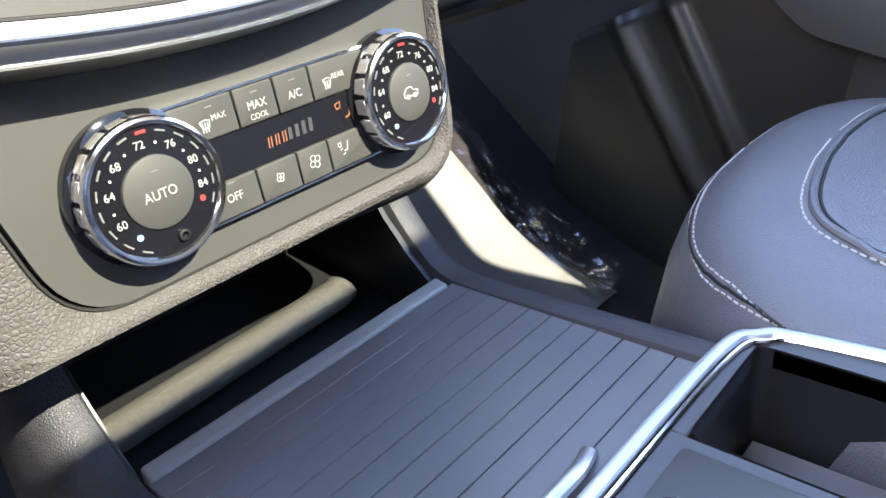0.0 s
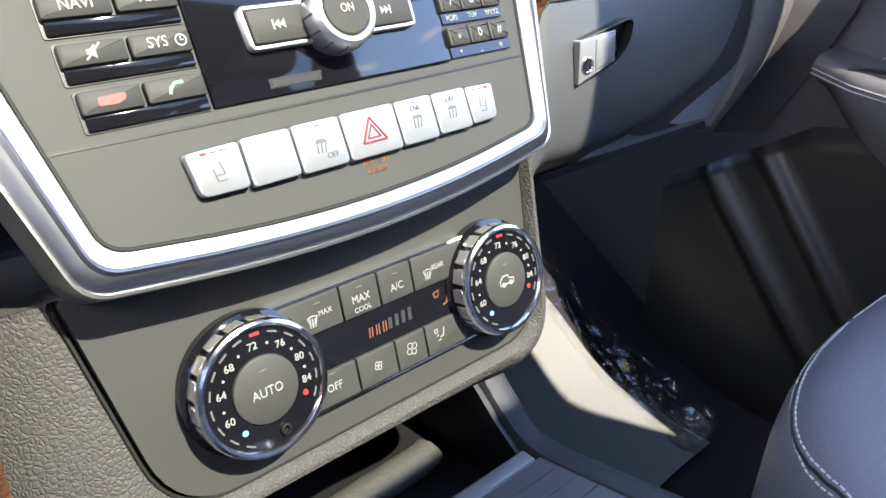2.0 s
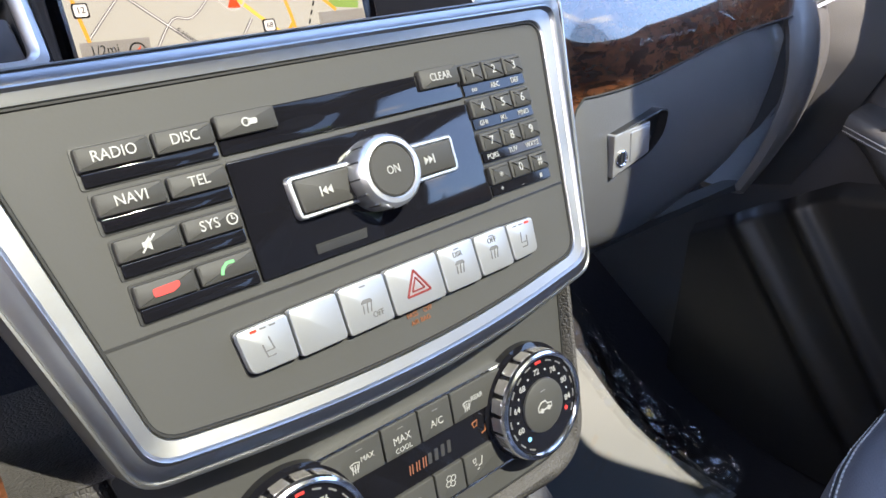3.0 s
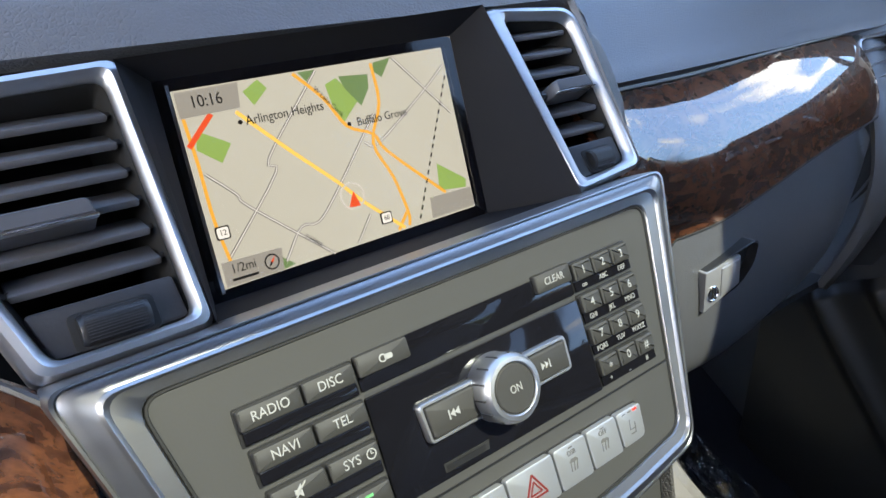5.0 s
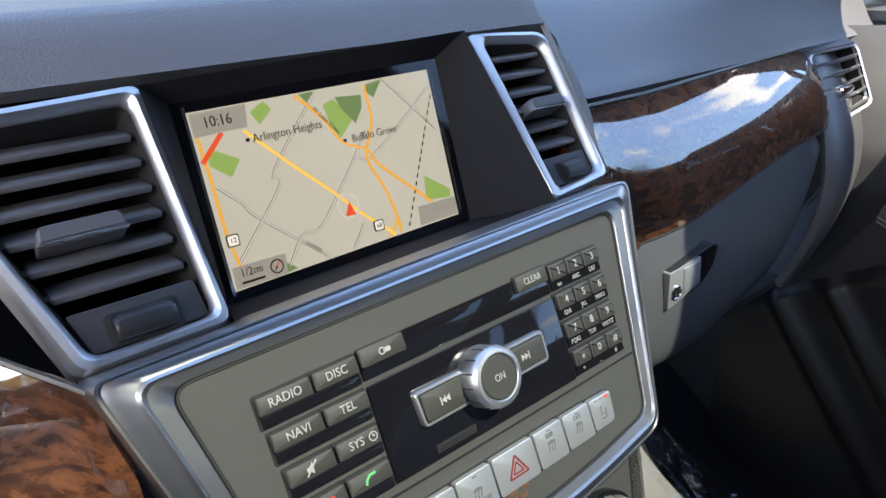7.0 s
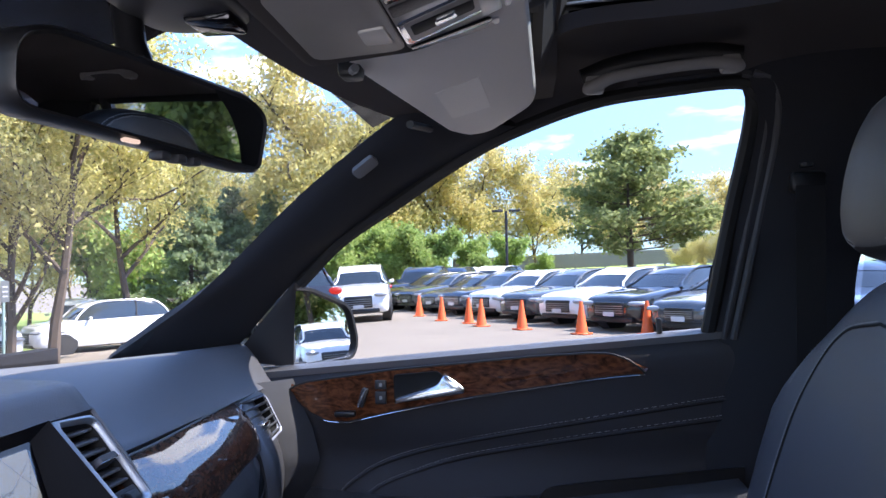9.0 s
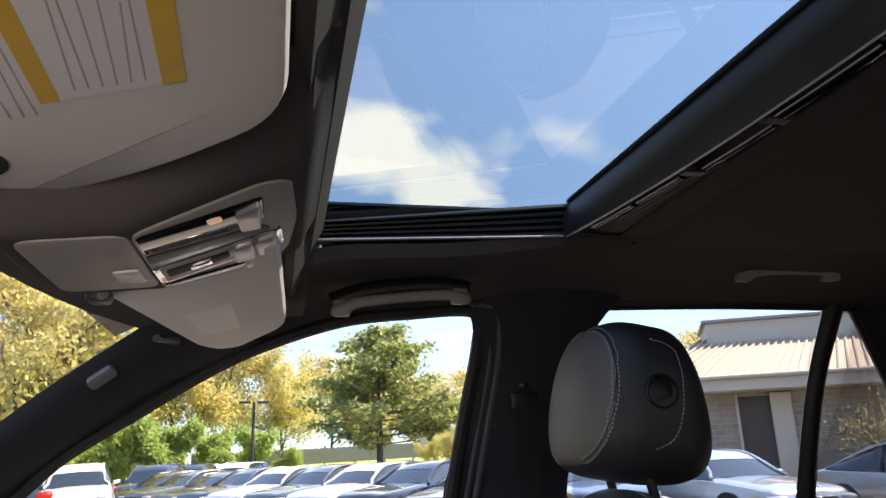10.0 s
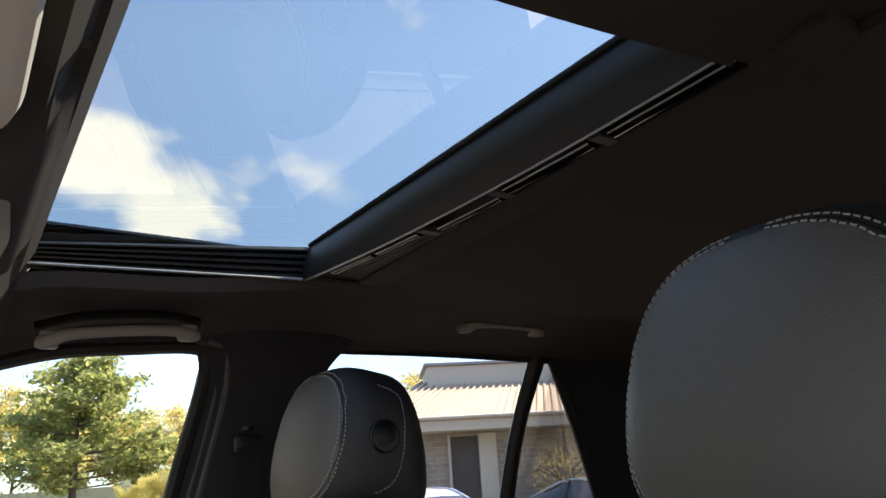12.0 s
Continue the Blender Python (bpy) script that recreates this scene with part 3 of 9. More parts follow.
# telephone keypad
pad = [("1", "oo"), ("2", "ABC"), ("3", "DEF"), ("4", "GHI"), ("5", "JKL"), ("6", "MNO"), ("7", "PQRS"), ("8", "TUV"), ("9", "WXYZ"), ("*", "+"), ("0", "_"), ("#", "#")]
for i, (a, b) in enumerate(pad):
    r_, c_ = divmod(i, 3)
    u0, v0 = 68.2 + 13.75 * c_ + 0.3 * 0, 51.6 - 16.3 * r_
    if c_ == 0:
        part("bezel", slab(fresh(), rounded(mm(rect(67.6, 109.6, v0 - 14.7, v0 + 0.7)), 0.001, 2), -0.002, 0.0006), PLASTIC_BLACK, audio)
        part("gloss_strip", slab(fresh(), mm(rect(68.4, 109.0, v0 - 14.2, v0 - 9.6)), -0.001, 0.0015), GLOSS_BLACK, audio, "gloss black key legend strip")
    kb = key(audio, rounded(mm(rect(u0, u0 + 13.2, v0 - 9.2, v0)), 0.0012, 3), -0.001, 0.0034, BUTTON, 0.001, "dark grey number key", dome=0.0002)
    lettering("lettering", a, 0.0058, WHITE_INK, kb, flat((u0 + 6.6) * MM, (v0 - 4.7 - (1.4 if a == "*" else 0)) * MM, 0.0037))
    lettering("lettering", b, 0.0036, WHITE_INK, kb, flat((u0 + 6.6) * MM, (v0 - 11.9) * MM, 0.0016), wide=0.9)

# row of silver switches
cuts = [-74, -51.4, -28.8, -5.2, 24.0, 46.0, 67.6, 86.5]
for i in range(7):
    u0, u1 = cuts[i] + 0.5, cuts[i + 1] - 0.5
    v1 = -25.4 - 0.0006 * ((u0 + u1) / 2 - 6) ** 2 * 0.3
    v0_ = -45.6 + 0.0005 * ((u0 + u1) / 2 - 6) ** 2 * 0.6
    pts_ = rect(u0, u1, v0_, v1)
    if i == 0:
        pts_ = [(u0 + 1.8, v0_ + 0.4), (u1, v0_), (u1, v1), (u0, v1 - 0.6)]
    if i == 6:
        pts_ = [(u0, v0_), (u1 - 1.6, v0_ + 0.4), (u1, v1 - 0.6), (u0, v1)]
    part("bezel", slab(fresh(), rounded(mm([(p[0] + (-.6 if k in (0, 3) else .6), p[1] + (-.7 if k < 2 else .7)) for k, p in enumerate(pts_)]), 0.0022 if i in (0, 6) else 0.0004, 3), -0.002, 0.0005), PLASTIC_BLACK, audio)
    kb = key(audio, rounded(mm(pts_), [(0.0034 if i == 0 else .0020), (0.0034 if i == 6 else .0020), 0.0020, 0.0020], 4), -0.001, 0.0040, SILVER, 0.0007, "silver rocker switch", name="switch")
    cu_, cv_ = (u0 + u1) / 2 * MM, (v0_ + v1) / 2 * MM
    if i == 3:
        b2 = fresh()
        for sz, w in ((0.0064, 0.0009), (0.0034, 0.0007)):
            tri = [(cu_ + sz * 1.15 * math.cos(a), cv_ - 0.0008 + sz * 1.1 * math.sin(a)) for a in (math.pi / 2, math.pi * 7 / 6, -math.pi / 6, math.pi / 2)]
            for p, q in zip(tri, tri[1:]):
                ribbon(b2, [p, q], w, 0.0039, 0.0043)
        part("symbol", b2, DARK_RED, kb, "red warning triangle")
    elif i != 1:
        b2 = fresh()
        if i in (0, 6):
            d = 1 if i == 0 else -1
            for pl in ([(-0.002, 0.001), (-0.0012, -0.004), (0.0022, -0.004)], [(0.0012, 0.0032), (0.0022, -0.0018), (-0.001, -0.0018)]):
                ribbon(b2, [(cu_ + d * p[0], cv_ + p[1]) for p in pl], 0.0006, 0.0039, 0.0042)
            for q in (-4, 0, 4):
                ribbon(b2, [(cu_ + q * MM - 0.0013, v1 * MM - 0.0020), (cu_ + q * MM + 0.0013, v1 * MM - 0.0020)], 0.0006, 0.0039, 0.0042)
        else:
            for q in range(3):
                ribbon(b2, [(cu_ - 0.0026 + q * 0.0018, cv_ - 0.0034), (cu_ - 0.0020 + q * 0.0022, cv_ + 0.0002 + 0.0006 * q)], 0.0005, 0.0039, 0.0042)
            slab(b2, rounded([(cu_ - 0.003, cv_ + 0.0006), (cu_ + 0.003, cv_ + 0.0006), (cu_ + 0.002, cv_ + 0.0022), (cu_ - 0.0018, cv_ + 0.0024)], 0.0006, 2), 0.0039, 0.0042)
            ribbon(b2, [(cu_ - 0.0014, v1 * MM - 0.0022), (cu_ + 0.0014, v1 * MM - 0.0022)], 0.0006, 0.0039, 0.0042)
        part("symbol", b2, DARK_INK, kb)
    if i in (2, 5):
        lettering("lettering", "OFF", 0.0036, DARK_INK, kb, flat(cu_ + (0.004 if i == 2 else 0), cv_ - (0.0052 if i == 2 else -0.0052), 0.0041), wide=0.9)
    if i == 4:
        lettering("lettering", "DSR", 0.0034, DARK_INK, kb, flat(cu_, cv_ + 0.0052, 0.0041), wide=0.9)
    if i in (0, 6):
        q = -4 if i == 0 else 4
        b2 = ribbon(fresh(), [(cu_ + q * MM - 0.0013, v1 * MM - 0.0020), (cu_ + q * MM + 0.0013, v1 * MM - 0.0020)], 0.0010, 0.0039, 0.0044)
        part("indicator", b2, RED_LAMP, kb, "lit red indicator")
lettering("lettering", "PASS    OFF", 0.0030, AMBER_INK, audio, flat(0.0090, -0.0483, 0.0003), wide=0.95)
lettering("lettering", "AIR BAG", 0.0030, AMBER_INK, audio, flat(0.0085, -0.0518, 0.0003), wide=0.95)

# ---------------------------------------------------------------- climate panel
clim = thing("climate_panel", "dark grey climate control panel with two chrome dials", "control panel", CLIMATE)
cl_out = rounded(mm([(-122, 60), (121, 60), (113, -40.5), (-103, -40.5)]), [0.004, 0.004, 0.026, 0.030], 8)
part("face_plate", slab(fresh(), cl_out, -0.012, -0.004), PLASTIC_PANEL, clim, "matt dark grey plastic face")
part("carrier", slab(fresh(), rounded(mm(rect(-60, 82, -24.6, 29.0)), 0.002, 2), -0.006, -0.0012), PLASTIC_BLACK, clim)
for v in (29.2, -24.8):
    part("chrome_line", ribbon(fresh(), mm([(-66, v), (88, v)]), 0.0011, -0.004, 0.0004), CHROME, clim)
top_cut, low_cut = [-52, -11.6, 10.0, 30.4, 70], [-52, -10.4, 12.6, 31.6, 70]
for cuts_, lo, hi in ((top_cut, 11.6, 28.2), (low_cut, -23.9, -7.8)):
    for i in range(4):
        u0, u1 = cuts_[i] + 0.45, cuts_[i + 1] - 0.45
        kb = key(clim, rounded(mm(rect(u0, u1, lo, hi)), 0.0006, 2), -0.004, 0.0012, PLASTIC_PANEL, 0.0007, "dark grey climate button")
        cu_, cv_ = [(-24.0, 18.4), (-0.8, 18.4), (20.2, 18.0), (43.5, 18.4), (-24.0, -15.6), (1.0, -15.6), (22.0, -15.2), (40.5, -14.8)][i + (0 if hi > 0 else 4)]
        cu_, cv_ = cu_ * MM, cv_ * MM
        if i != 3 and not (hi < 0 and i > 0):
            part("indicator", ribbon(fresh(), [(cu_ - 0.0017, cv_ + 0.0066), (cu_ + 0.0017, cv_ + 0.0066)], 0.0004, 0.0010, 0.0014), FAINT_INK, kb)
        word = {(0, 1): "MAX", (0, 2): "A/C", (1, 0): "OFF"}.get((0 if hi > 0 else 1, i))
        if word:
            lettering("lettering", word, 0.0053, WHITE_INK, kb, flat(cu_, cv_ + (0.001 if word == "MAX" else 0), 0.0013), wide=0.9)
            if word == "MAX":
                lettering("lettering", "COOL", 0.0036, WHITE_INK, kb, flat(cu_, cv_ - 0.0040, 0.0013), wide=0.95)
        elif hi > 0:
            b2 = fresh()
            o = [(cu_ - 0.006, cv_ + 0.0012), (cu_ - 0.0035, cv_ + 0.0018), (cu_ - 0.001, cv_ + 0.0012), (cu_ - 0.002, cv_ - 0.0018), (cu_ - 0.005, cv_ - 0.0018), (cu_ - 0.006, cv_ + 0.0012)]
            ribbon(b2, o, 0.0005, 0.001, 0.0014)
            for q in (-0.0048, -0.0035, -0.0022):
                ribbon(b2, [(cu_ + q, cv_ + 0.0006), (cu_ + q - 0.0004, cv_ - 0.0034)], 0.0005, 0.001, 0.0014)
            part("symbol", b2, WHITE_INK, kb)
            lettering("lettering", "MAX" if i == 0 else "REAR", 0.0036, WHITE_INK, kb, flat(cu_ + 0.0034, cv_ + 0.0016, 0.0013), wide=0.95)
        else:
            b2 = fresh()
            if i < 3:                       # fan
                sc = 0.0013 if i == 1 else 0.0020
                for a in range(4):
                    w = a * math.pi / 2 + 0.5
                    cc = (cu_ + sc * math.cos(w), cv_ + sc * math.sin(w))
                    ribbon(b2, [(cc[0] + sc * 0.75 * math.cos(t * 0.785), cc[1] + sc * 0.75 * math.sin(t * 0.785)) for t in range(9)], 0.00045, 0.001, 0.0014)
            else:                           # seat and screen
                ribbon(b2, [(cu_ - 0.003, cv_ + 0.003), (cu_ - 0.001, cv_ + 0.0034), (cu_ - 0.0012, cv_ + 0.0014), (cu_ - 0.0026, cv_ + 0.0012), (cu_ - 0.003, cv_ + 0.003)], 0.0005, 0.001, 0.0014)
                ribbon(b2, [(cu_ + 0.0034, cv_ + 0.003), (cu_ + 0.0022, cv_ - 0.0012), (cu_ + 0.0002, cv_ - 0.0014)], 0.0006, 0.001, 0.0014)
                ribbon(b2, [(cu_ - 0.002, cv_ - 0.0005), (cu_ - 0.0006, cv_ + 0.0002)], 0.0005, 0.001, 0.0014)
                ribbon(b2, [(cu_ - 0.001, cv_ - 0.003), (cu_ + 0.0006, cv_ - 0.0026)], 0.0005, 0.001, 0.0014)
            part("symbol", b2, WHITE_INK, kb)
disp = part("display", slab(fresh(), mm(rect(-50, 70, -7.2, 11.0)), -0.004, -0.0002), GLOSS_BLACK, clim, "dark gloss climate display with lit bars")
for i in range(7):
    u = 0.6 + 4.1 * i
    b2 = fresh()
    if i < 3:
        for q in (0, 1.6):
            ribbon(b2, mm([(u + q, -1.4), (u + q + 0.5, 3.4 + 0.2 * i)]), 0.0006, -0.0003, 0.0001)
    else:
        ribbon(b2, mm([(u, -1.2), (u + 0.6, 3.4 + 0.3 * i)]), 0.0022, -0.0003, 0.0001)
    part("bar", b2, AMBER_LAMP if i < 3 else PLASTIC_DARK, disp)
b2 = fresh()
ribbon(b2, mm([(42, 6.5), (45.6, 7.2), (44.8, 4.2), (42.8, 4.0), (42, 6.5)]), 0.0006, -0.0003, 0.0001)
ribbon(b2, mm([(51.5, 6.0), (49.8, -0.6), (47.2, -1.2)]), 0.0009, -0.0003, 0.0001)
part("symbol", b2, AMBER_INK, disp)


DIAL_GRIP = surface("dial_grip", (0.45, 0.43, 0.42), 0.18, metal=0.7, spots=0.25, spot_size=0.006)


def dial(u, v, centre, words_ok):
    """A ridged chrome temperature dial with a printed scale and a push cap."""
    R = 0.0292
    d = part("dial", lathe(fresh(), [(R - 0.0002, 0.0092), (R + 0.0004, 0.0104), (R - 0.0002, 0.0120), (R - 0.0014, 0.0127), (R - 0.0026, 0.0124), (R - 0.0032, 0.0114), (R - 0.0034, 0.0104)], 72, (u, v, 0)), CHROME, clim, "chrome rimmed temperature dial")
    part("collar", lathe(fresh(), [(R + 0.0024, -0.004), (R + 0.0026, 0.0008), (R + 0.0006, 0.0016), (R - 0.0004, 0.0022), (R - 0.0004, 0.0096)], 72, (u, v, 0)), GLOSS_BLACK, d, "dark glossy dial wall")
    ridge_me = None
    for i in range(18):
        a = 2 * math.pi * i / 18
        if ridge_me is None:
            ob = part("ridge", box(fresh(), -0.0040, 0.0040, -0.0010, 0.0003, 0.0026, 0.0100, 0.0005, 1), DIAL_GRIP, d, "clear ribbed grip")
            ridge_me = ob.data
        else:
            ob = new("ridge", ridge_me)
            ob.parent = d
        ob.matrix_basis = Matrix.Translation((u + R * math.cos(a), v + R * math.sin(a), 0)) @ Matrix.Rotation(a - math.pi / 2, 4, "Z")
    part("scale_ring", lathe(fresh(), [(R - 0.0034, 0.004), (R - 0.0034, 0.0108), (0.0148, 0.0112), (0.0146, 0.004)], 64, (u, v, 0)), GLOSS_BLACK, d, "black printed scale")
    cap = part("cap", lathe(fresh(), [(0.0145, 0.004), (0.0145, 0.0122), (0.0136, 0.0128), (0.0001, 0.0124)], 56, (u, v, 0)), PLASTIC_PANEL, d, "dark grey push cap")
    if centre:
        lettering("lettering", centre, 0.0057, WHITE_INK, cap, flat(u, v - 0.0008, 0.0129), wide=0.9)
    else:
        b3 = fresh()
        ribbon(b3, [(u - 0.005, v - 0.002), (u + 0.0048, v - 0.002), (u + 0.005, v + 0.0002), (u + 0.002, v + 0.0006), (u + 0.0006, v + 0.0026), (u - 0.0026, v + 0.0026), (u - 0.005, v + 0.0004), (u - 0.005, v - 0.002)], 0.0006, 0.0122, 0.0130)
        for q in (-0.0026, 0.0026):
            ribbon(b3, [(u + q + 0.001 * math.cos(t * 0.785), v - 0.002 + 0.001 * math.sin(t * 0.785)) for t in range(9)], 0.0006, 0.0122, 0.0131)
        part("symbol", b3, WHITE_INK, cap)
    part("indicator", ribbon(fresh(), [(u - 0.0017, v + 0.0086), (u + 0.0017, v + 0.0086)], 0.0004, 0.0122, 0.0130), FAINT_INK, cap)
    turn = [(-132, None), (-112, "60"), (-96, "."), (-76, "64"), (-58, "."), (-42, "68"), (-24, "."), (-4, "72"), (16, "."), (34, "76"), (52, "."), (68, "80"), (84, "."), (100, "84")]
    for a, w in turn:
        if w is None:
            continue
        x, y = u + 0.0192 * math.sin(radians(a)), v + 0.0192 * math.cos(radians(a))
        if w == ".":
            part("mark", lathe(fresh(), [(0.0006, 0.0105), (0.0006, 0.0113), (0.0001, 0.0113)], 8, (x, y, 0)), WHITE_INK, d)
        else:
            lettering("lettering", w, 0.0045, WHITE_INK, d, flat(x, y, 0.0113))
    for a, mat in ((118, RED_INK), (-138, BLUE_INK)):
        part("mark", lathe(fresh(), [(0.0013, 0.0105), (0.0013, 0.0114), (0.0001, 0.0114)], 12, (u + 0.0192 * math.sin(radians(a)), v + 0.0192 * math.cos(radians(a)), 0)), mat, d)
    for i in range(15):
        a = -150 + i * 19
        c = RED_INK if i == 8 else FAINT_INK
        p = [(u + 0.0239 * math.sin(radians(a + q)), v + 0.0239 * math.cos(radians(a + q))) for q in (-5, 0, 5)]
        part("mark", ribbon(fresh(), p, 0.0012 if i == 8 else 0.0007, 0.0105, 0.0114), c, d)
    if words_ok:
        part("sensor", lathe(fresh(), [(0.0024, 0.010), (0.0024, 0.0124), (0.0016, 0.0126), (0.0012, 0.0110), (0.0001, 0.0108)], 20, (u + 0.0205 * math.sin(radians(168)), v + 0.0205 * math.cos(radians(168)), 0)), PLASTIC_BLACK, d, "small black air sensor")
    return d


dial(-0.0605, 0.0020, "AUTO", True)
dial(0.0820, 0.0020, "", False)

# ---------------------------------------------------------------- navigation screen
nav = thing("navigation_screen", "navigation display showing a street map, set in a black recess", "screen", SCREEN)
scr = mm([(-76.2, 44.6), (71.6, 46.9), (71.6, -41.5), (-76.0, -45.2)])
part("bezel", slab(fresh(), rounded(mm([(-83, 50), (80, 52.5), (80, -47.5), (-82, -50.5)]), 0.003, 3), -0.012, -0.0022), GLOSS_BLACK, nav, "gloss black bezel")
panel_ = part("display", slab(fresh(), scr, -0.004, -0.0012), glow("map_ground", (0.69, 0.69, 0.585), 0.55), nav, "backlit street map")
MAP_GREEN, MAP_GREEN2 = glow("map_park", (0.34, 0.54, 0.14), 0.58), glow("map_wood", (0.20, 0.33, 0.13), 0.55)
MAP_ORANGE, MAP_YELLOW = glow("map_highway", (0.90, 0.45, 0.06), 0.7), glow("map_main_road", (0.95, 0.62, 0.12), 0.75)
MAP_GREY, MAP_WHITE, MAP_DARK = glow("map_street", (0.22, 0.22, 0.21), 0.5), glow("map_white", (0.95, 0.94, 0.88), 0.7), glow("map_dark", (0.03, 0.03, 0.03), 0.3)
MAP_BOX, MAP_RED = glow("map_box", (0.46, 0.45, 0.40), 0.5), glow("map_red", (0.85, 0.10, 0.03), 0.7)


def road(pts, w, mat, z, name="road"):
    part(name, ribbon(fresh(), mm(smooth_path([(*p, 0) for p in pts], 4)), w * MM, -0.0012, z), mat, panel_)


for pts, mat in (([(-44.4, 39.9), (-36.1, 44.4), (-32.4, 39.8), (-40.5, 33.1)], MAP_GREEN), ([(-2.4, 37.2), (4.1, 39.5), (14.2, 27.3), (3.2, 17.7), (-1, 27)], MAP_GREEN),
                 ([(-15.3, 44.8), (-6.4, 45.0), (-11.7, 40.0)], MAP_GREEN2), ([(27.3, 44.2), (38.0, 45.6), (30.4, 36.4), (26.1, 40.0)], MAP_GREEN2),
                 ([(52.4, -13.3), (69.2, -25.1), (68.0, -29.6), (50.5, -27.7)], MAP_GREEN), ([(-69.9, 26.2), (-55.8, 18.2), (-62.1, 10.3), (-71.9, 17.9)], MAP_GREEN),
                 ([(-46, -38), (-40, -43), (-46, -44)], MAP_GREEN2)):
    part("park", slab(fresh(), mm(pts), -0.0012, -0.00095), mat, panel_)
part("park", slab(fresh(), mm([(5.9, 40.1), (22.4, 39.0), (21.2, 32.0), (15.0, 24.2), (7.6, 34.1)]), -0.0012, -0.00088), MAP_GREEN2, panel_)
for pts in ([(-5.8, 44.7), (-40.0, 8.1), (-38.4, 0.9), (-70.9, -32.9)], [(-71.1, 7.0), (-59.3, -5.0), (-55.3, -11.4), (-18.6, -44.0)], [(20.5, 18.9), (-10.6, -15.5), (-23.3, -26.7), (-32.8, -27.0), (-44.1, -40.8)],
            [(38.6, 45.8), (68.9, 11.7)], [(70.5, 37.9), (53.1, 25.3), (20.1, 4.2), (11.8, 5.8)], [(5.7, -29.9), (-4.8, -42.5)]):
    road(pts, 1.35, MAP_GREY, -0.00085)
    road(pts, 0.45, MAP_WHITE, -0.00078)
for pts in ([(-74.1, 32.1), (-72.9, 10.1), (-72.6, -13.6), (-70.0, -34.5)], [(-18.1, 44.6), (-4.8, 30.5), (4.3, 15.5), (17.9, 9.1), (24.0, -1.1), (54.0, -29.5)], [(25.6, 44.0), (25.4, 23.9), (16.7, 4.8), (23.9, -14.7), (27.9, -34.1), (27.0, -41.2)], [(27, -34), (20, -42)]):
    road(pts, 1.5, MAP_ORANGE, -0.00072)
road([(-50.0, 31.6), (-29.0, 9.9), (-9.0, -9.5), (4.0, -23.5), (23.9, -41.6)], 1.7, MAP_YELLOW, -0.00066)
road([(-61.6, 32.4), (-74.9, 19.5)], 2.4, MAP_RED, -0.0006)
for i in range(0, 34, 2):
    a, b = i / 34, (i + 1) / 34
    road([(70.0 - 36.7 * a, 31.9 - 73.4 * a), (70.0 - 36.7 * b, 31.9 - 73.4 * b)], 0.7, MAP_DARK, -0.0007, "railway")
for pts in ([(-75.4, 43.6), (-46.1, 44.4), (-47.6, 33.0), (-75.5, 32.2)], [(-74.6, -33.2), (-45.2, -33.5), (-46.6, -44.2), (-74.8, -44.6)], [(43.3, -30.1), (70.6, -30.1), (71.0, -40.6), (42.3, -41.2)]):
    part("caption_box", slab(fresh(), mm(pts), -0.0012, -0.0004), MAP_BOX, panel_)
for w, sz, u, v, t in (("10:16", 7.6, -62.2, 38.5, 0.6), ("1/2mi", 6.0, -65.2, -37.2, 0.6), ("Arlington Heights", 6.3, -26.5, 27.0, 1), ("Buffalo Grove", 6.0, 25.0, 16.6, 1)):
    lettering("lettering", w, sz * MM, MAP_DARK, panel_, flat(u * MM, v * MM, -0.0003, t), 0.0001, wide=0.9)
lettering("lettering", "W Lake Cook", 0.0034, MAP_DARK, panel_, flat(-0.0030, 0.0288, -0.0003, -52), 0.0001)
lettering("lettering", "E.Hintz", 0.0034, MAP_DARK, panel_, flat(-0.0283, -0.0346, -0.0003, -38), 0.0001)
for w, u, v in (("12", -70.3, -20.1), ("68", 14.1, -33.9)):
    part("road_shield", slab(fresh(), rounded(mm(rect(u - 3.3, u + 3.3, v - 3.1, v + 3.1)), 0.001, 3), -0.0012, -0.0005), MAP_DARK, panel_)
    part("road_shield", slab(fresh(), rounded(mm(rect(u - 2.7, u + 2.7, v - 2.5, v + 2.5)), 0.001, 3), -0.0012, -0.0004), MAP_WHITE, panel_)
    lettering("lettering", w, 0.0037, MAP_DARK, panel_, flat(u * MM, v * MM, -0.0003), 0.0001)
for u, v in ((-49.2, 26.6), (5.6, 16.3)):
    part("town_dot", lathe(fresh(), [(0.0010, -0.0012), (0.0010, -0.0004), (0.0001, -0.0004)], 12, (u * MM, v * MM, 0)), MAP_DARK, panel_)
part("arrow", slab(fresh(), mm([(-1.3, -16.6), (1.2, -24.4), (-5.0, -24.0)]), -0.0012, -0.0003), MAP_RED, panel_, "red position arrow")
part("arrow_halo", ribbon(fresh(), [(0.001 * (-1.9 + 6.5 * math.cos(t * 0.2618)), 0.001 * (-18.6 + 6.5 * math.sin(t * 0.2618))) for t in range(25)], 0.0009, -0.0012, -0.0005), glow("map_halo", (0.78, 0.77, 0.69), 0.55), panel_)
part("scale_bar", slab(fresh(), mm(rect(-71.5, -59, -42.6, -41.4)), -0.0012, -0.0003), MAP_DARK, panel_)
part("compass_needle", slab(fresh(), mm([(-53.4, -41.2), (-52.0, -38.4), (-51.0, -39.2)]), -0.0012, -0.0003), MAP_DARK, panel_)
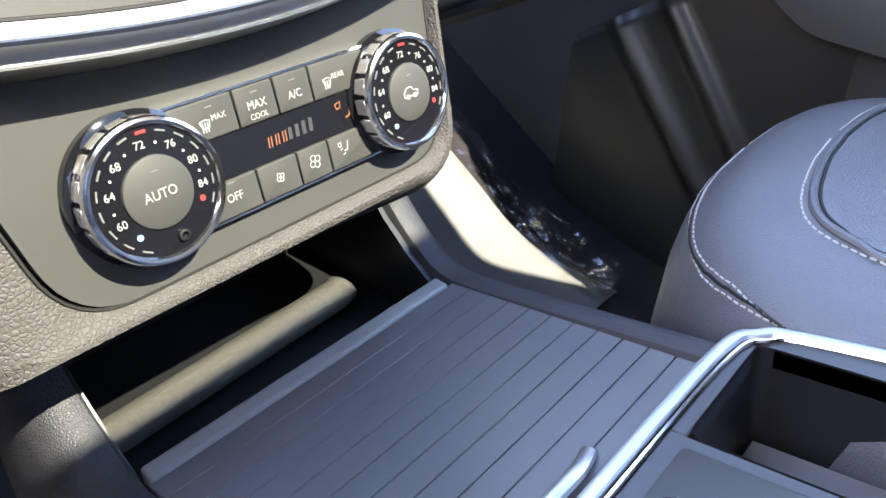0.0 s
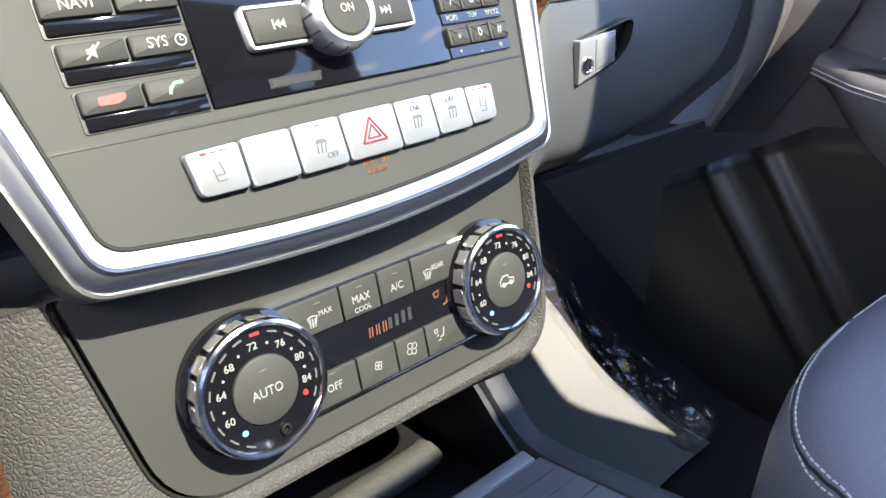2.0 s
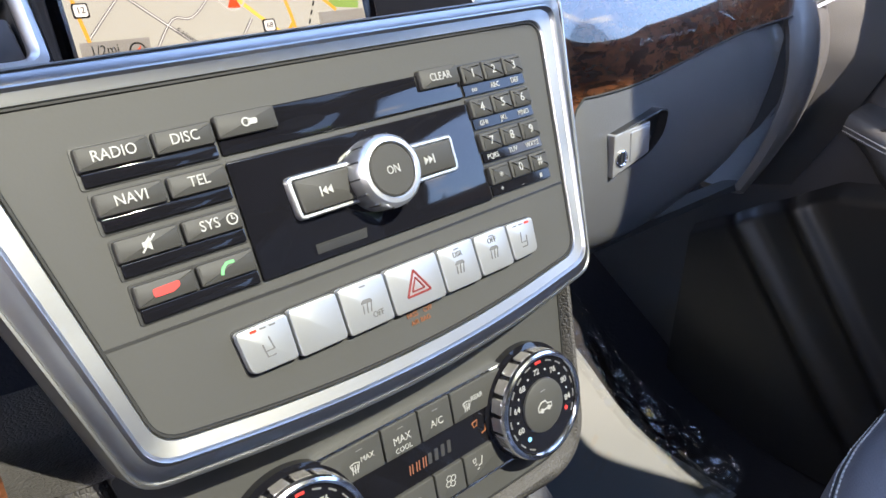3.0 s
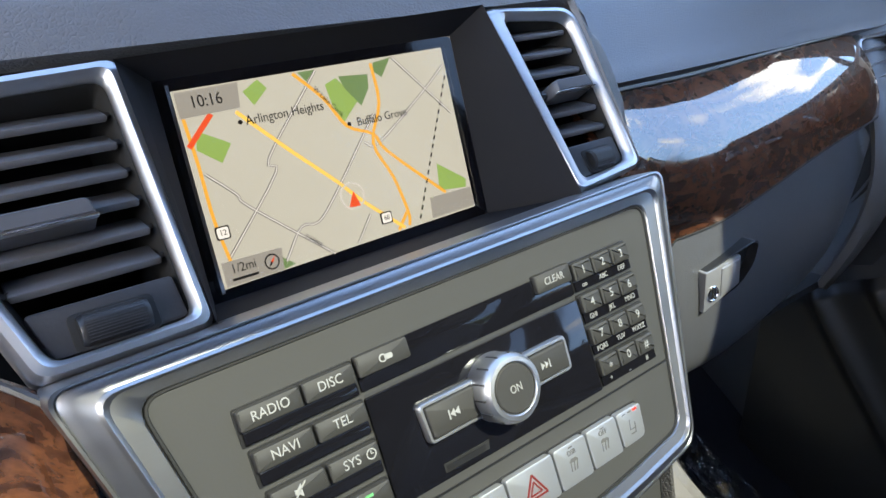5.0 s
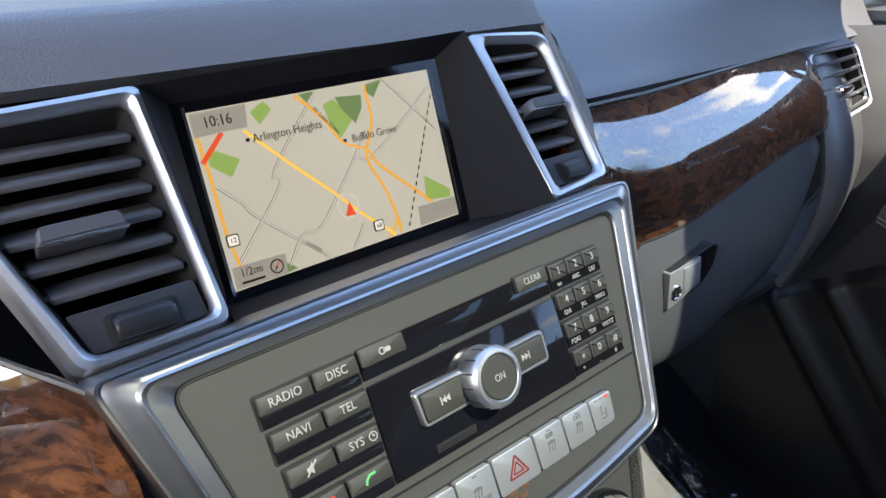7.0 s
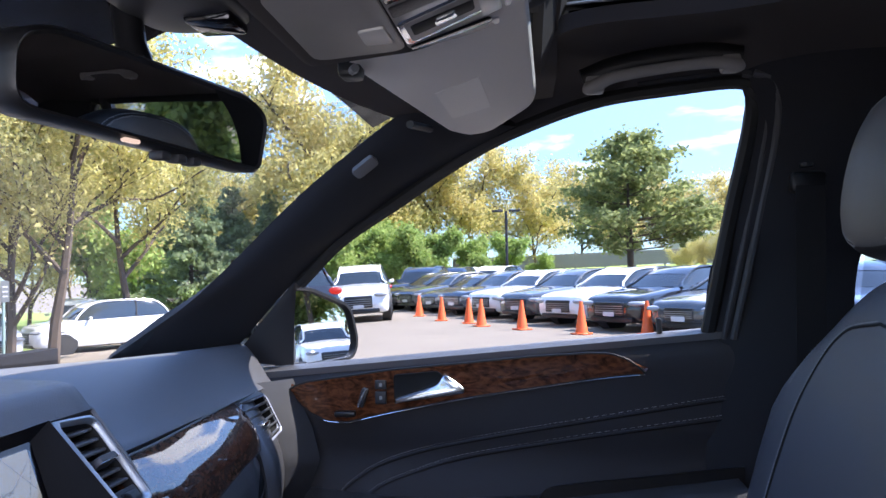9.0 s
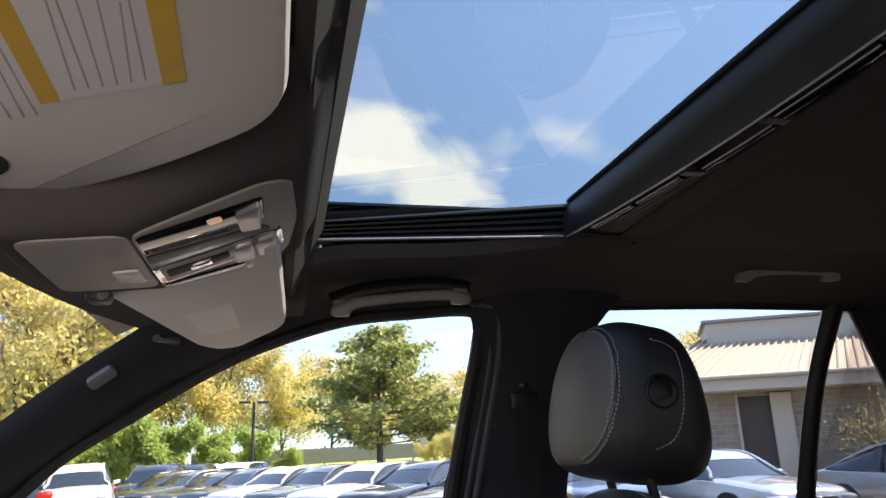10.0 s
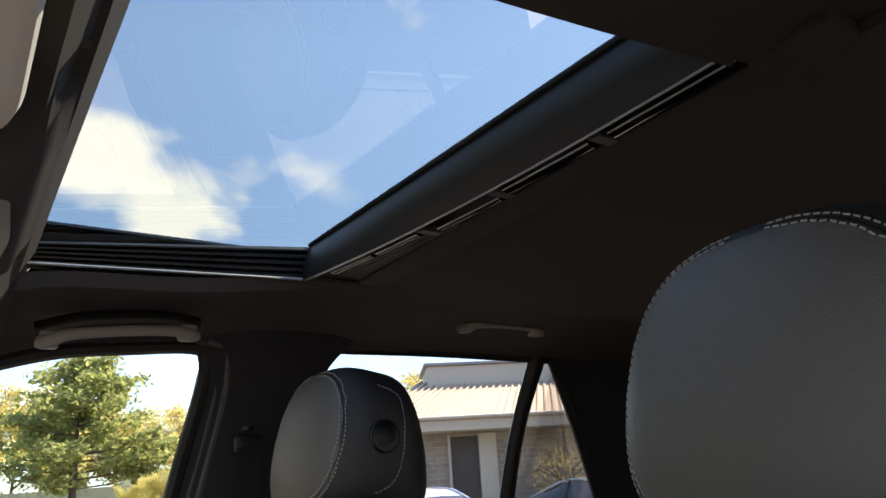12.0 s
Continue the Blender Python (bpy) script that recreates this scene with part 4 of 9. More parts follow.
part("compass", ribbon(fresh(), [(0.001 * (-51.5 + 3.4 * math.cos(t * 0.2618)), 0.001 * (-38.8 + 3.4 * math.sin(t * 0.2618))) for t in range(25)], 0.0007, -0.0012, -0.0003), MAP_DARK, panel_)
part("compass_needle", slab(fresh(), mm([(-49.6, -36.4), (-51.0, -39.4), (-52.0, -38.6)]), -0.0012, -0.0003), MAP_RED, panel_)
cover = part("cover_glass", slab(fresh(), rounded(mm([(-77, 45.4), (72.5, 47.6), (72.5, -42.3), (-76.8, -46)]), 0.002, 3), 0.0002, 0.0010), pane("display_glass", (0.97, 0.97, 0.97), 0.12), nav, "reflective cover glass")
cover.visible_shadow = False
part("frame_edge", ribbon(fresh(), mm([(-78.4, 47.0), (-78.2, 0), (-77.8, -46.5)]), 0.0016, -0.003, 0.0022), CHROME, nav, "thin bright edge")
# funnel-shaped recess round the screen
W2S = SCREEN.inverted()
front = [W2S @ Vector(p) for p in ((-0.0985, -0.006, 1.201), (0.0985, -0.002, 1.206), (0.1075, -0.076, 1.1145), (-0.0975, -0.080, 1.1105))]
back = [Vector((x * MM, y * MM, -0.002)) for x, y in ((-83, 50), (80, 52.5), (80, -47.5), (-82, -50.5))]
bm = fresh()
rings(bm, [front, [f * 0.6 + b * 0.4 for f, b in zip(front, back)], back], False, False)
part("recess", bm, surface("matt_recess", (0.011, 0.011, 0.013), 0.72, grain=0.12, grain_size=0.0006, spots=0.08, specular=0.2), nav, "matt black recess walls")

# ---------------------------------------------------------------- dashboard
def blend(a, b, x):
    t = max(0.0, min(1.0, (x - a) / (b - a)))
    return t * t * (3 - 2 * t)


def along(pts, t):
    """A place on a polyline of (key, value...) rows at key t, smooth enough for wide curves."""
    for p, q in zip(pts, pts[1:]):
        if t <= q[0]:
            k = (t - p[0]) / (q[0] - p[0])
            return [a + (b - a) * max(0.0, k) for a, b in zip(p[1:], q[1:])]
    return list(pts[-1][1:])


dash = thing("dashboard", "dark grained leatherette dashboard with burl wood trim", "dashboard", Matrix.Translation((0, 0, 0)))


def dash_top(u, v):
    x = -0.76 + 1.52 * u
    ax = abs(x + 0.003)
    far = 0.57 - 0.33 * ax - 0.2 * ax * ax
    side = blend(0.168, 0.235, ax)                     # hood over screen and vents falls to the lower flank
    near_y = 0.001 + 0.010 * side + 0.02 * max(0, ax - 0.3)
    near_z = 1.2085 - 0.062 * side
    y = near_y + (far - near_y) * v ** 1.3
    crest = 1.232 - 0.012 * blend(0.2, 0.7, ax)
    rise = blend(0, 0.10 + 0.34 * side, v)
    z = near_z + (crest - near_z) * rise - 0.020 * v * v
    if v < 0.02:
        z -= 0.004
        y -= 0.002 * (1 - v / 0.02)
    return (x, y, z)


part("top_pad", sheet(fresh(), dash_top, 96, 40, 0.010), LEATHER_DASH, dash, "dark grained leatherette top pad")
part("speaker_grille", tube(fresh(), [Vector(dash_top((x_ + 0.76) / 1.52, 0.70 + 0.10 * math.cos(4.0 * (x_ + 0.08)))) + Vector((0, 0, 0.0006)) for x_ in [-0.34 + 0.013 * i for i in range(41)]], 0.0016, 6), PLASTIC_BLACK, dash, "thin dark edge of the speaker grille")


SLAT = surface("slat_plastic", (0.095, 0.095, 0.102), 0.34, grain=0.12, grain_size=0.0007, spots=0.12, spot_size=0.03)


def vent(outline, inner, wheel_v, tab_at, tab_w, wheel_at):
    """A trapezoid air vent: metal frame, slats, tab and thumbwheel panel."""
    fr = framed((0.0, -0.036, 1.158), (0, 0.656, 0.755))
    v = thing("air_vent", "air vent with black slats in a satin metal frame", "air vent", fr, "dashboard air vents")
    o, i = rounded(outline, [0.005, 0.012 if outline[1][0] > 0 else 0.005, 0.005, 0.005], 4), rounded(inner, [0.006, 0.010 if outline[1][0] > 0 else 0.006, 0.006, 0.006], 4)
    mid = lambda t: [a * (1 - t) + b * t for a, b in zip(o, i)]
    lf = lambda q, z: [(p.x, p.y, z) for p in q]
    part("frame", rings(fresh(), [lf(o, -0.020), lf(o, -0.001), lf(mid(0.2), 0.0022), lf(mid(0.55), 0.0028), lf(mid(0.85), 0.0008), lf(i, -0.004), lf(i, -0.010)], False, False), SATIN, v, "satin metal trapezoid frame")
    part("duct", rings(fresh(), [lf(i, -0.003), lf(inset(i, 0.003), -0.012), lf(inset(i, 0.004), -0.055)], False, True), VOID, v)

    def span(vv, side):
        e = [(inner[1], inner[2]) if side > 0 else (inner[0], inner[3])][0]
        t = (vv - e[1][1]) / (e[0][1] - e[1][1])
        return e[1][0] + (e[0][0] - e[1][0]) * t
    for k in range(6):
        vv = wheel_v + 0.0098 + 0.0126 * k
        a, b = span(vv, -1) + 0.0030, span(vv, 1) - 0.0030
        ob = part("slat", box(fresh(), a, b, -0.0016, 0.0016, -0.017, 0.0, 0.0010, 2), SLAT, v)
        ob.matrix_basis = Matrix.Translation((0, vv - 0.003, -0.0035)) @ Matrix.Rotation(radians(38), 4, "X")
        for q in (a, b):
            part("pivot", box(fresh(), q - 0.002, q + 0.002, vv - 0.001, vv + 0.001, -0.010, -0.006), PLASTIC_BLACK, v)
    (cx, tv), tw, th_ = tab_at, tab_w * 1.06, 0.0042
    o_ = rounded([(cx - tw, tv - th_), (cx + tw, tv - th_), (cx + tw * 0.94, tv + th_), (cx - tw * 0.94, tv + th_)], [0.0016, 0.0016, 0.0034, 0.0034], 4)
    tab = part("tab", rings(fresh(), [lf(o_, -0.010), lf(o_, 0.0012), lf(inset(o_, 0.0006), 0.0052), lf(inset(o_, 0.0014), 0.0060)]), SLAT, v, "soft black direction tab with chrome edge")
    part("chrome_edge", box(fresh(), cx - tw, cx + tw, tv - th_ - 0.0004, tv - th_ + 0.0006, 0.0030, 0.0062, 0.0003, 1), CHROME, tab)
    part("lower_panel", slab(fresh(), rounded([(span(wheel_v, -1) + 0.002, wheel_v), (span(wheel_v, 1) - 0.002, wheel_v), (inner[2][0] - 0.001, inner[2][1] + 0.0005), (inner[3][0] + 0.001, inner[3][1] + 0.0005)], 0.002, 3), -0.012, -0.0025, 0.001), PLASTIC_DARK, v)
    cx, wv, ww = wheel_at
    part("wheel_recess", slab(fresh(), rounded([(cx - ww - 0.003, wv - 0.0072), (cx + ww + 0.003, wv - 0.0072), (cx + ww + 0.003, wv + 0.0072), (cx - ww - 0.003, wv + 0.0072)], 0.003, 4), -0.004, -0.0019, 0.0005), VOID, v, "dark slot round the thumbwheel")
    bm = fresh()
    lathe(bm, [(0.0001, -ww), (0.0052, -ww), (0.0062, -ww * 0.86), (0.0062, ww * 0.86), (0.0052, ww), (0.0001, ww)], 28)
    wh = part("thumbwheel", bm, PLASTIC_BLACK, v, "ribbed black thumbwheel")
    wh.matrix_basis = Matrix.Translation((cx, wv, -0.0028)) @ Matrix.Rotation(radians(90), 4, "Y")
    for k in range(11):
        part("rib", box(fresh(), cx - ww * 0.84, cx + ww * 0.84, wv - 0.0050 + k * 0.001 - 0.0002, wv - 0.0050 + k * 0.001 + 0.0002, 0.0028 - 0.0001 * (k - 5) ** 2, 0.0036 - 0.0001 * (k - 5) ** 2), PLASTIC_DARK, v)
    return v


vent([(0.0995, 0.0600), (0.1695, 0.0540), (0.1600, -0.0525), (0.1060, -0.0570)], [(0.1150, 0.0520), (0.1620, 0.0470), (0.1540, -0.0465), (0.1150, -0.0500)], -0.0300, (0.1362, 0.0035), 0.0140, (0.1355, -0.0412, 0.0085))
vent([(-0.195, 0.0515), (-0.0955, 0.0560), (-0.0970, -0.0625), (-0.1605, -0.0635)], [(-0.1860, 0.0450), (-0.1035, 0.0480), (-0.1035, -0.0560), (-0.1535, -0.0570)], -0.0380, (-0.1410, -0.0062), 0.0165, (-0.1300, -0.0495, 0.0123))


# wood veneer that sweeps from the stack out to the doors
WOOD_DRIVER = smooth_path([(0.150, -0.102, 1.104), (0.172, -0.066, 1.110), (0.205, -0.034, 1.126), (0.250, -0.012, 1.1390), (0.300, -0.006, 1.1415), (0.44, 0.004, 1.143), (0.545, 0.016, 1.1405), (0.606, 0.026, 1.137)], 14)
WOOD_LINE = smooth_path([(0.150, -0.026, 1.1430), (0.172, -0.018, 1.1445), (0.205, -0.012, 1.1440), (0.250, -0.0095, 1.1430), (0.300, -0.006, 1.1420), (0.44, 0.004, 1.143), (0.545, 0.016, 1.1405), (0.606, 0.026, 1.137)], 14)


def wood_top(x, s=1):
    """The upper edge of the veneer at x."""
    line = WOOD_LINE if s > 0 else WOOD_DRIVER
    for p, q in zip(line, line[1:]):
        if x <= q.x:
            return p.lerp(q, max(0.0, (x - p.x) / (q.x - p.x)))
    return line[-1].copy()


def wood_low(x):
    return 0.950 + (1.045 - 0.950) * blend(0.200, 0.232, x) ** 0.6 + 0.022 * blend(0.22, 0.50, x)


def wood_at(x, z, s=1):
    """Rolls over from the dashboard's edge into an upright face; on the driver's side it leans out beside the stack."""
    p = wood_top(x, s)
    d = max(0.0, p.z - z)
    if s < 0:
        return Vector((x, p.y - 0.056 * min(1.0, d / 0.13) ** 0.9, z))
    return Vector((x, p.y - (0.042 + 0.040 * math.exp((0.15 - x) / 0.018) + 0.014 * blend(0.19, 0.30, x)) * (1 - math.exp(-d / 0.042)), z))


def wood_sheet(s):
    def fn(u, v):
        x = (0.150 if s > 0 else 0.158) + 0.44 * u
        zt, zb = wood_top(x, s).z, wood_low(x) if s > 0 else 0.90
        p = wood_at(x, zb + (zt - zb) * v, s)
        return (s * p.x, p.y, p.z)
    return fn


for s in (1, -1):
    part("wood_trim", sheet(fresh(), wood_sheet(s), 180, 36, 0.006, s), WOOD, dash, "polished dark burl wood veneer")
    part("trim_seam", tube(fresh(), [Vector(wood_sheet(s)(i / 60, 1.0)) + Vector((0, -0.001, 0.001)) for i in range(61)], 0.0016, 6), PLASTIC_BLACK, dash)
    part("trim_seam", tube(fresh(), [Vector(wood_sheet(s)(0.08 + 0.92 * i / 60, 0.0)) + Vector((0, 0.0006, -0.0004)) for i in range(61)], 0.0012, 6), VOID, dash)


def cowl(s):
    """Leatherette that falls from the hood beside the vent to the veneer."""
    def fn(u, v):
        edge = Vector((0.168 - 0.010 * u, 0.002 - 0.070 * u, 1.2035 - 0.0835 * u))
        if u < 0.75:
            k = u / 0.75
            outer = Vector(dash_top((0.205 - 0.005 * k + 0.76) / 1.52, 0.16 * (1 - k))) + Vector((0, 0, 0.0005))
        else:
            k = (u - 0.75) / 0.25
            outer = wood_top(0.200 - 0.036 * k) + Vector((0, 0.001, 0.001))
        p = edge.lerp(outer, v) + Vector((0.3, -0.6, 0.7)) * (0.003 * math.sin(math.pi * v))
        return (s * p.x, p.y, p.z)
    return fn


part("vent_cowl", sheet(fresh(), cowl(1), 30, 12, 0.004, -1), LEATHER_DASH, dash, "dark grained leatherette beside the vent")

# glove box below the veneer
LID_LOW = [(0.15, 0.893), (0.21, 0.893), (0.34, 0.895), (0.42, 0.906), (0.468, 0.920), (0.515, 0.942), (0.540, 0.964), (0.552, 0.990), (0.5575, 1.035)]


def glove(u, v):
    x = 0.150 + 0.407 * u ** 0.8
    zb, low = wood_low(x), along(LID_LOW, x)[0]
    z = zb + 0.001 - max(0.003, zb - low) * v
    roll = blend(0.45, 1.0, u)
    y = max(wood_at(x, zb).y, -0.092) + 0.0015 - 0.016 * math.sin(math.pi * min(1.0, v * 0.9)) + 0.045 * blend(0.62, 1.0, v) ** 2 + 0.012 * roll ** 4
    return (x, y, z)


gb = part("glove_box", sheet(fresh(), glove, 90, 36, 0.008, -1), LEATHER_LOW, dash, "dark leatherette glove box lid")
lockm = framed((0.276, -0.0700, 1.003), (0.0, 0.10, 0.99)) @ Matrix.Rotation(radians(-5), 4, "Y")
lk = part("latch_recess", rings(fresh(), [[(p.x * k_, p.y * k_, z_) for p in rounded([(-0.0255, -0.0140), (0.014, -0.0045), (0.031, 0.010), (0.034, 0.025), (0.029, 0.0275), (-0.0245, 0.0160)], [0.002, 0.010, 0.012, 0.006, 0.004, 0.002], 5)] for k_, z_ in ((1.0, -0.012), (1.0, 0.0010), (0.965, 0.0014), (0.95, -0.004), (0.93, -0.0062))], False, True), PLASTIC_BLACK, gb, "black finger recess beside the latch")
lk.matrix_basis = lockm
LATCH = surface("latch_silver", (0.34, 0.34, 0.35), 0.34, metal=0.5, spots=0.05)
lt = part("latch", slab(fresh(), rounded([(-0.0260, -0.0150), (0.0125, -0.0020), (0.0125, 0.0205), (-0.0250, 0.0160)], 0.0015, 4), -0.006, 0.0022, 0.0010), LATCH, gb, "silver glove box latch")
lt.matrix_basis = lockm
lh = part("keyhole", lathe(fresh(), [(0.0060, 0.001), (0.0060, 0.0032), (0.0052, 0.0037), (0.0046, 0.0026), (0.0001, 0.0026)], 24, (-0.0175, -0.0015, 0)), CHROME, gb)
lh.matrix_basis = lockm
part("keyhole_slot", box(fresh(), -0.0182, -0.0168, -0.0050, 0.0020, 0.0024, 0.0029), VOID, lh)
part("latch_grip", slab(fresh(), rounded([(-0.0090, -0.0062), (0.0108, 0.0005), (0.0108, 0.0182), (-0.0090, 0.0158)], 0.0012, 4), 0.0010, 0.0032, 0.0008), LATCH, lt)

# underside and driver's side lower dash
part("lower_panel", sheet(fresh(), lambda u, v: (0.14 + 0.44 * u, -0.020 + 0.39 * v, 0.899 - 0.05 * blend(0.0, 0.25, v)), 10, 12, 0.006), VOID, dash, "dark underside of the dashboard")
part("lower_panel", sheet(fresh(), lambda u, v: (-0.74 + 0.585 * u, -0.075 + 0.05 * abs(u - 0.5) + 0.10 * v * v, 1.00 - 0.25 * v), 16, 10, 0.010), LEATHER_DASH, dash, "dark leatherette knee panel")

# end cap beside the passenger vent: a padded column that narrows downwards between glove box and door
CAP_L = [(0.0, 0.540, 0.895), (0.15, 0.547, 0.930), (0.35, 0.556, 0.985), (0.6, 0.566, 1.040), (1.0, 0.604, 1.132)]
CAP_R = [(0.0, 0.600, 0.862), (0.3, 0.690, 0.915), (0.6, 0.748, 0.990), (0.8, 0.765, 1.060), (1.0, 0.770, 1.140)]

CAP_Y = smooth_path([(0, y_, 0) for y_ in (0.000, -0.014, -0.030, -0.040, -0.041, -0.028, 0.002, 0.032)], 6)


def end_cap(u, v):
    (xl, zl), (xr, zr) = along(CAP_L, v), along(CAP_R, v)
    x, z = xl + (xr - xl) * u, zl + (zr - zl) * u
    k = max(0.0, min(1.0, (z - 0.84) / 0.30)) * (len(CAP_Y) - 1)
    i = min(int(k), len(CAP_Y) - 2)
    y = CAP_Y[i].lerp(CAP_Y[i + 1], k - i).y
    return (x, y - 0.012 * math.sin(math.pi * u ** 0.45) + 0.055 * u ** 2, z)


part("end_cap", sheet(fresh(), end_cap, 28, 34, 0.010), LEATHER_LOW, dash, "dark leatherette dashboard end")

# passenger side vent
pv = thing("air_vent", "small side air vent in a satin metal frame", "air vent", Matrix.Translation((0, 0, 0)), "dashboard air vents")
pq = [Vector(p) for p in ((0.597, 0.022, 1.136), (0.676, 0.003, 1.142), (0.681, -0.028, 1.076), (0.583, -0.026, 1.060))]
fwd = Vector((0.18, 0.93, 0.30)).normalized()


def quad_loop(k, d, q=pq):
    c = sum(q, Vector()) / 4
    e = [(p - c) * k + c + fwd * d for p in q]
    out = []
    for i in range(4):
        a, p, b = e[i - 1], e[i], e[(i + 1) % 4]
        for j in range(5):
            t = j / 4
            s0, s1 = p + (a - p) * 0.12, p + (b - p) * 0.12
            out.append(s0 * (1 - t) ** 2 + p * 2 * t * (1 - t) + s1 * t * t)
    return out


part("frame", rings(fresh(), [quad_loop(0.96, 0.024), quad_loop(0.96, 0.003), quad_loop(0.92, -0.001), quad_loop(0.86, 0.0), quad_loop(0.83, 0.006)], False, False), SATIN, pv, "satin metal frame")
part("duct", rings(fresh(), [quad_loop(0.85, 0.0), quad_loop(0.82, 0.03)], False, True), VOID, pv)
for k in range(6):
    t = (k + 0.5) / 6
    a = (pq[0] * (1 - t) + pq[3] * t)
    b = (pq[1] * (1 - t) + pq[2] * t)
    a, b = a + (b - a) * 0.10, b + (a - b) * 0.10
    part("slat", tube(fresh(), [a + fwd * 0.004, b + fwd * 0.004], 0.0050, 8, 0.35, (0, 0.75, 0.66)), SILVER, pv)
part("tab", box(fresh(), 0.620, 0.648, -0.016, -0.004, 1.092, 1.100, 0.002, 2), CHROME, pv)

# leatherette surround of the climate panel, running into the knee pad
pad_ = thing("console_surround", "grained leatherette surround below the climate panel", "console trim", CLIMATE)
po = rounded(mm([(-250, 52), (131, 66), (127, -59), (-215, -60)]), [0.004, 0.004, 0.036, 0.030], 8)
gap_ = lambda t: [a * (1 - t) + b * t for a, b in zip(cl_out, po)]
def fall(q, z0):
    return [(p.x, p.y, z0 - 1.3 * max(0, -0.118 - p.x) ** 1.35 * 1.6) for p in q]
bm = fresh()
rings(bm, [fall(cl_out, -0.010), fall(gap_(0.03), -0.0045), fall(gap_(0.12), -0.0020), fall(gap_(0.30), 0.0010), fall(gap_(0.5), 0.0012), fall(gap_(0.72), -0.0015), fall(gap_(0.90), -0.007), fall(gap_(1.0), -0.016), fall(gap_(1.0), -0.060), fall(gap_(0.9), -0.085)], False, False)
part("pad", bm, LEATHER_PAD, pad_, "grained leatherette pad")
edge_ = fall(gap_(0.02), -0.0042)
part("parting_line", tube(fresh(), [Vector(p) for p in edge_[9:]] + [Vector(edge_[0])], 0.0008, 6), VOID, pad_)
part("lower_seam", tube(fresh(), [Vector(p) for p in fall(gap_(0.93), -0.0078)[18:]], 0.0007, 6), VOID, pad_)

# ---------------------------------------------------------------- centre console
cons = thing("centre_console", "dark leatherette centre console with open storage bin", "centre console")


def rail(name, side, x0):
    pts = smooth_path([(x0, -0.070, 0.858), (x0, -0.090, 0.836), (x0, -0.110, 0.814), (x0, -0.130, 0.797), (x0, -0.155, 0.785), (x0, -0.195, 0.791), (x0, -0.26, 0.806), (x0, -0.345, 0.826)], 8)

    def prof(t):
        k = t * (len(pts) - 1)
        i = min(int(k), len(pts) - 2)
        p = pts[i].lerp(pts[i + 1], k - i)
        d = (pts[i + 1] - pts[i]).normalized()
        n = Vector((0, -d.z, d.y))
        n = n if n.z > 0 else -n
        s = Vector((side, 0, 0))
        w = 0.024
        return [p - n * 0.034, p - n * 0.008, p - n * 0.002 + s * 0.003, p + s * 0.008, p + s * w * 0.72 - n * 0.001, p + s * w - n * 0.006, p + s * (w + 0.006) - n * 0.020, Vector((p.x + side * (w + 0.012), p.y, min(p.z - 0.05, 0.72))), Vector((p.x + side * (w + 0.014), p.y, 0.44))]
    return part(name, sweep(fresh(), prof, 60), LEATHER_RAIL, cons, "dark grained leatherette rail")


rail("rail", 1, 0.125)
rail("rail", -1, -0.093)
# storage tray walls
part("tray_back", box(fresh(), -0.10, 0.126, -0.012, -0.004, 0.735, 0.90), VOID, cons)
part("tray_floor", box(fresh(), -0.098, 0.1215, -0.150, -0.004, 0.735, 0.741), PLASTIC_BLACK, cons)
for x_ in (0.1215, -0.0985):
    part("tray_side", panel3(fresh(), [(x_, -0.165, 0.70), (x_, -0.150, 0.776), (x_, -0.128, 0.790), (x_, -0.106, 0.808), (x_, -0.075, 0.840), (x_, -0.060, 0.885), (x_, -0.004, 0.89), (x_, -0.004, 0.70)], 0.006, (1, 0, 0)), PLASTIC_BLACK, cons)
part("tray_lip", tube(fresh(), [(-0.092, -0.101, 0.757), (0.086, -0.0935, 0.757), (0.094, -0.091, 0.757)], 0.0125, 14, 0.75), surface("woven_rubber", (0.055, 0.051, 0.043), 0.65, grain=0.9, grain_size=0.0018), cons, "textured rubber tray edge")
# the bar's pale grey stands in for the sky it reflects
part("front_bar", box(fresh(), -0.0925, 0.1215, -0.1655, -0.1535, 0.768, 0.7850, 0.0025, 3), surface("sky_sheen_plastic", (0.19, 0.195, 0.205), 0.38, grain=0.1, grain_size=0.0006), cons, "smooth front bar with sky sheen in its grey")

# roller shutter
shut = thing("roller_shutter", "ribbed black plastic roller shutter, closed over the cupholders", "shutter")
slope = math.atan2(0.036, 0.171)
smat = Matrix.Translation((0.0105, -0.1640, 0.7825)) @ Matrix.Rotation(-slope, 4, "X")
slat_me = None
for k in range(11):
    if slat_me is None:
        so = part("slat", box(fresh(), -0.1045, 0.1155, -0.0154, -0.0002, -0.006, 0.0, 0.0004, 1), RUBBER_RIB, shut)
        slat_me = so.data
    else:
        so = new("slat", slat_me)
        so.parent = shut
    so.matrix_basis = smat @ Matrix.Translation((0, -0.0157 * k, 0))
part("shutter_web", box(fresh(), -0.104, 0.115, -0.175, 0.0, -0.012, -0.0022), PLASTIC_BLACK, shut).matrix_basis = smat
part("handle", tube(fresh(), smooth_path([(-0.036, -0.1585, 0.003), (-0.020, -0.1620, 0.0065), (0.008, -0.1630, 0.0065), (0.026, -0.1580, 0.002)], 6), 0.0042, 10, 0.7), SATIN, shut, "satin metal pull handle").matrix_basis = smat

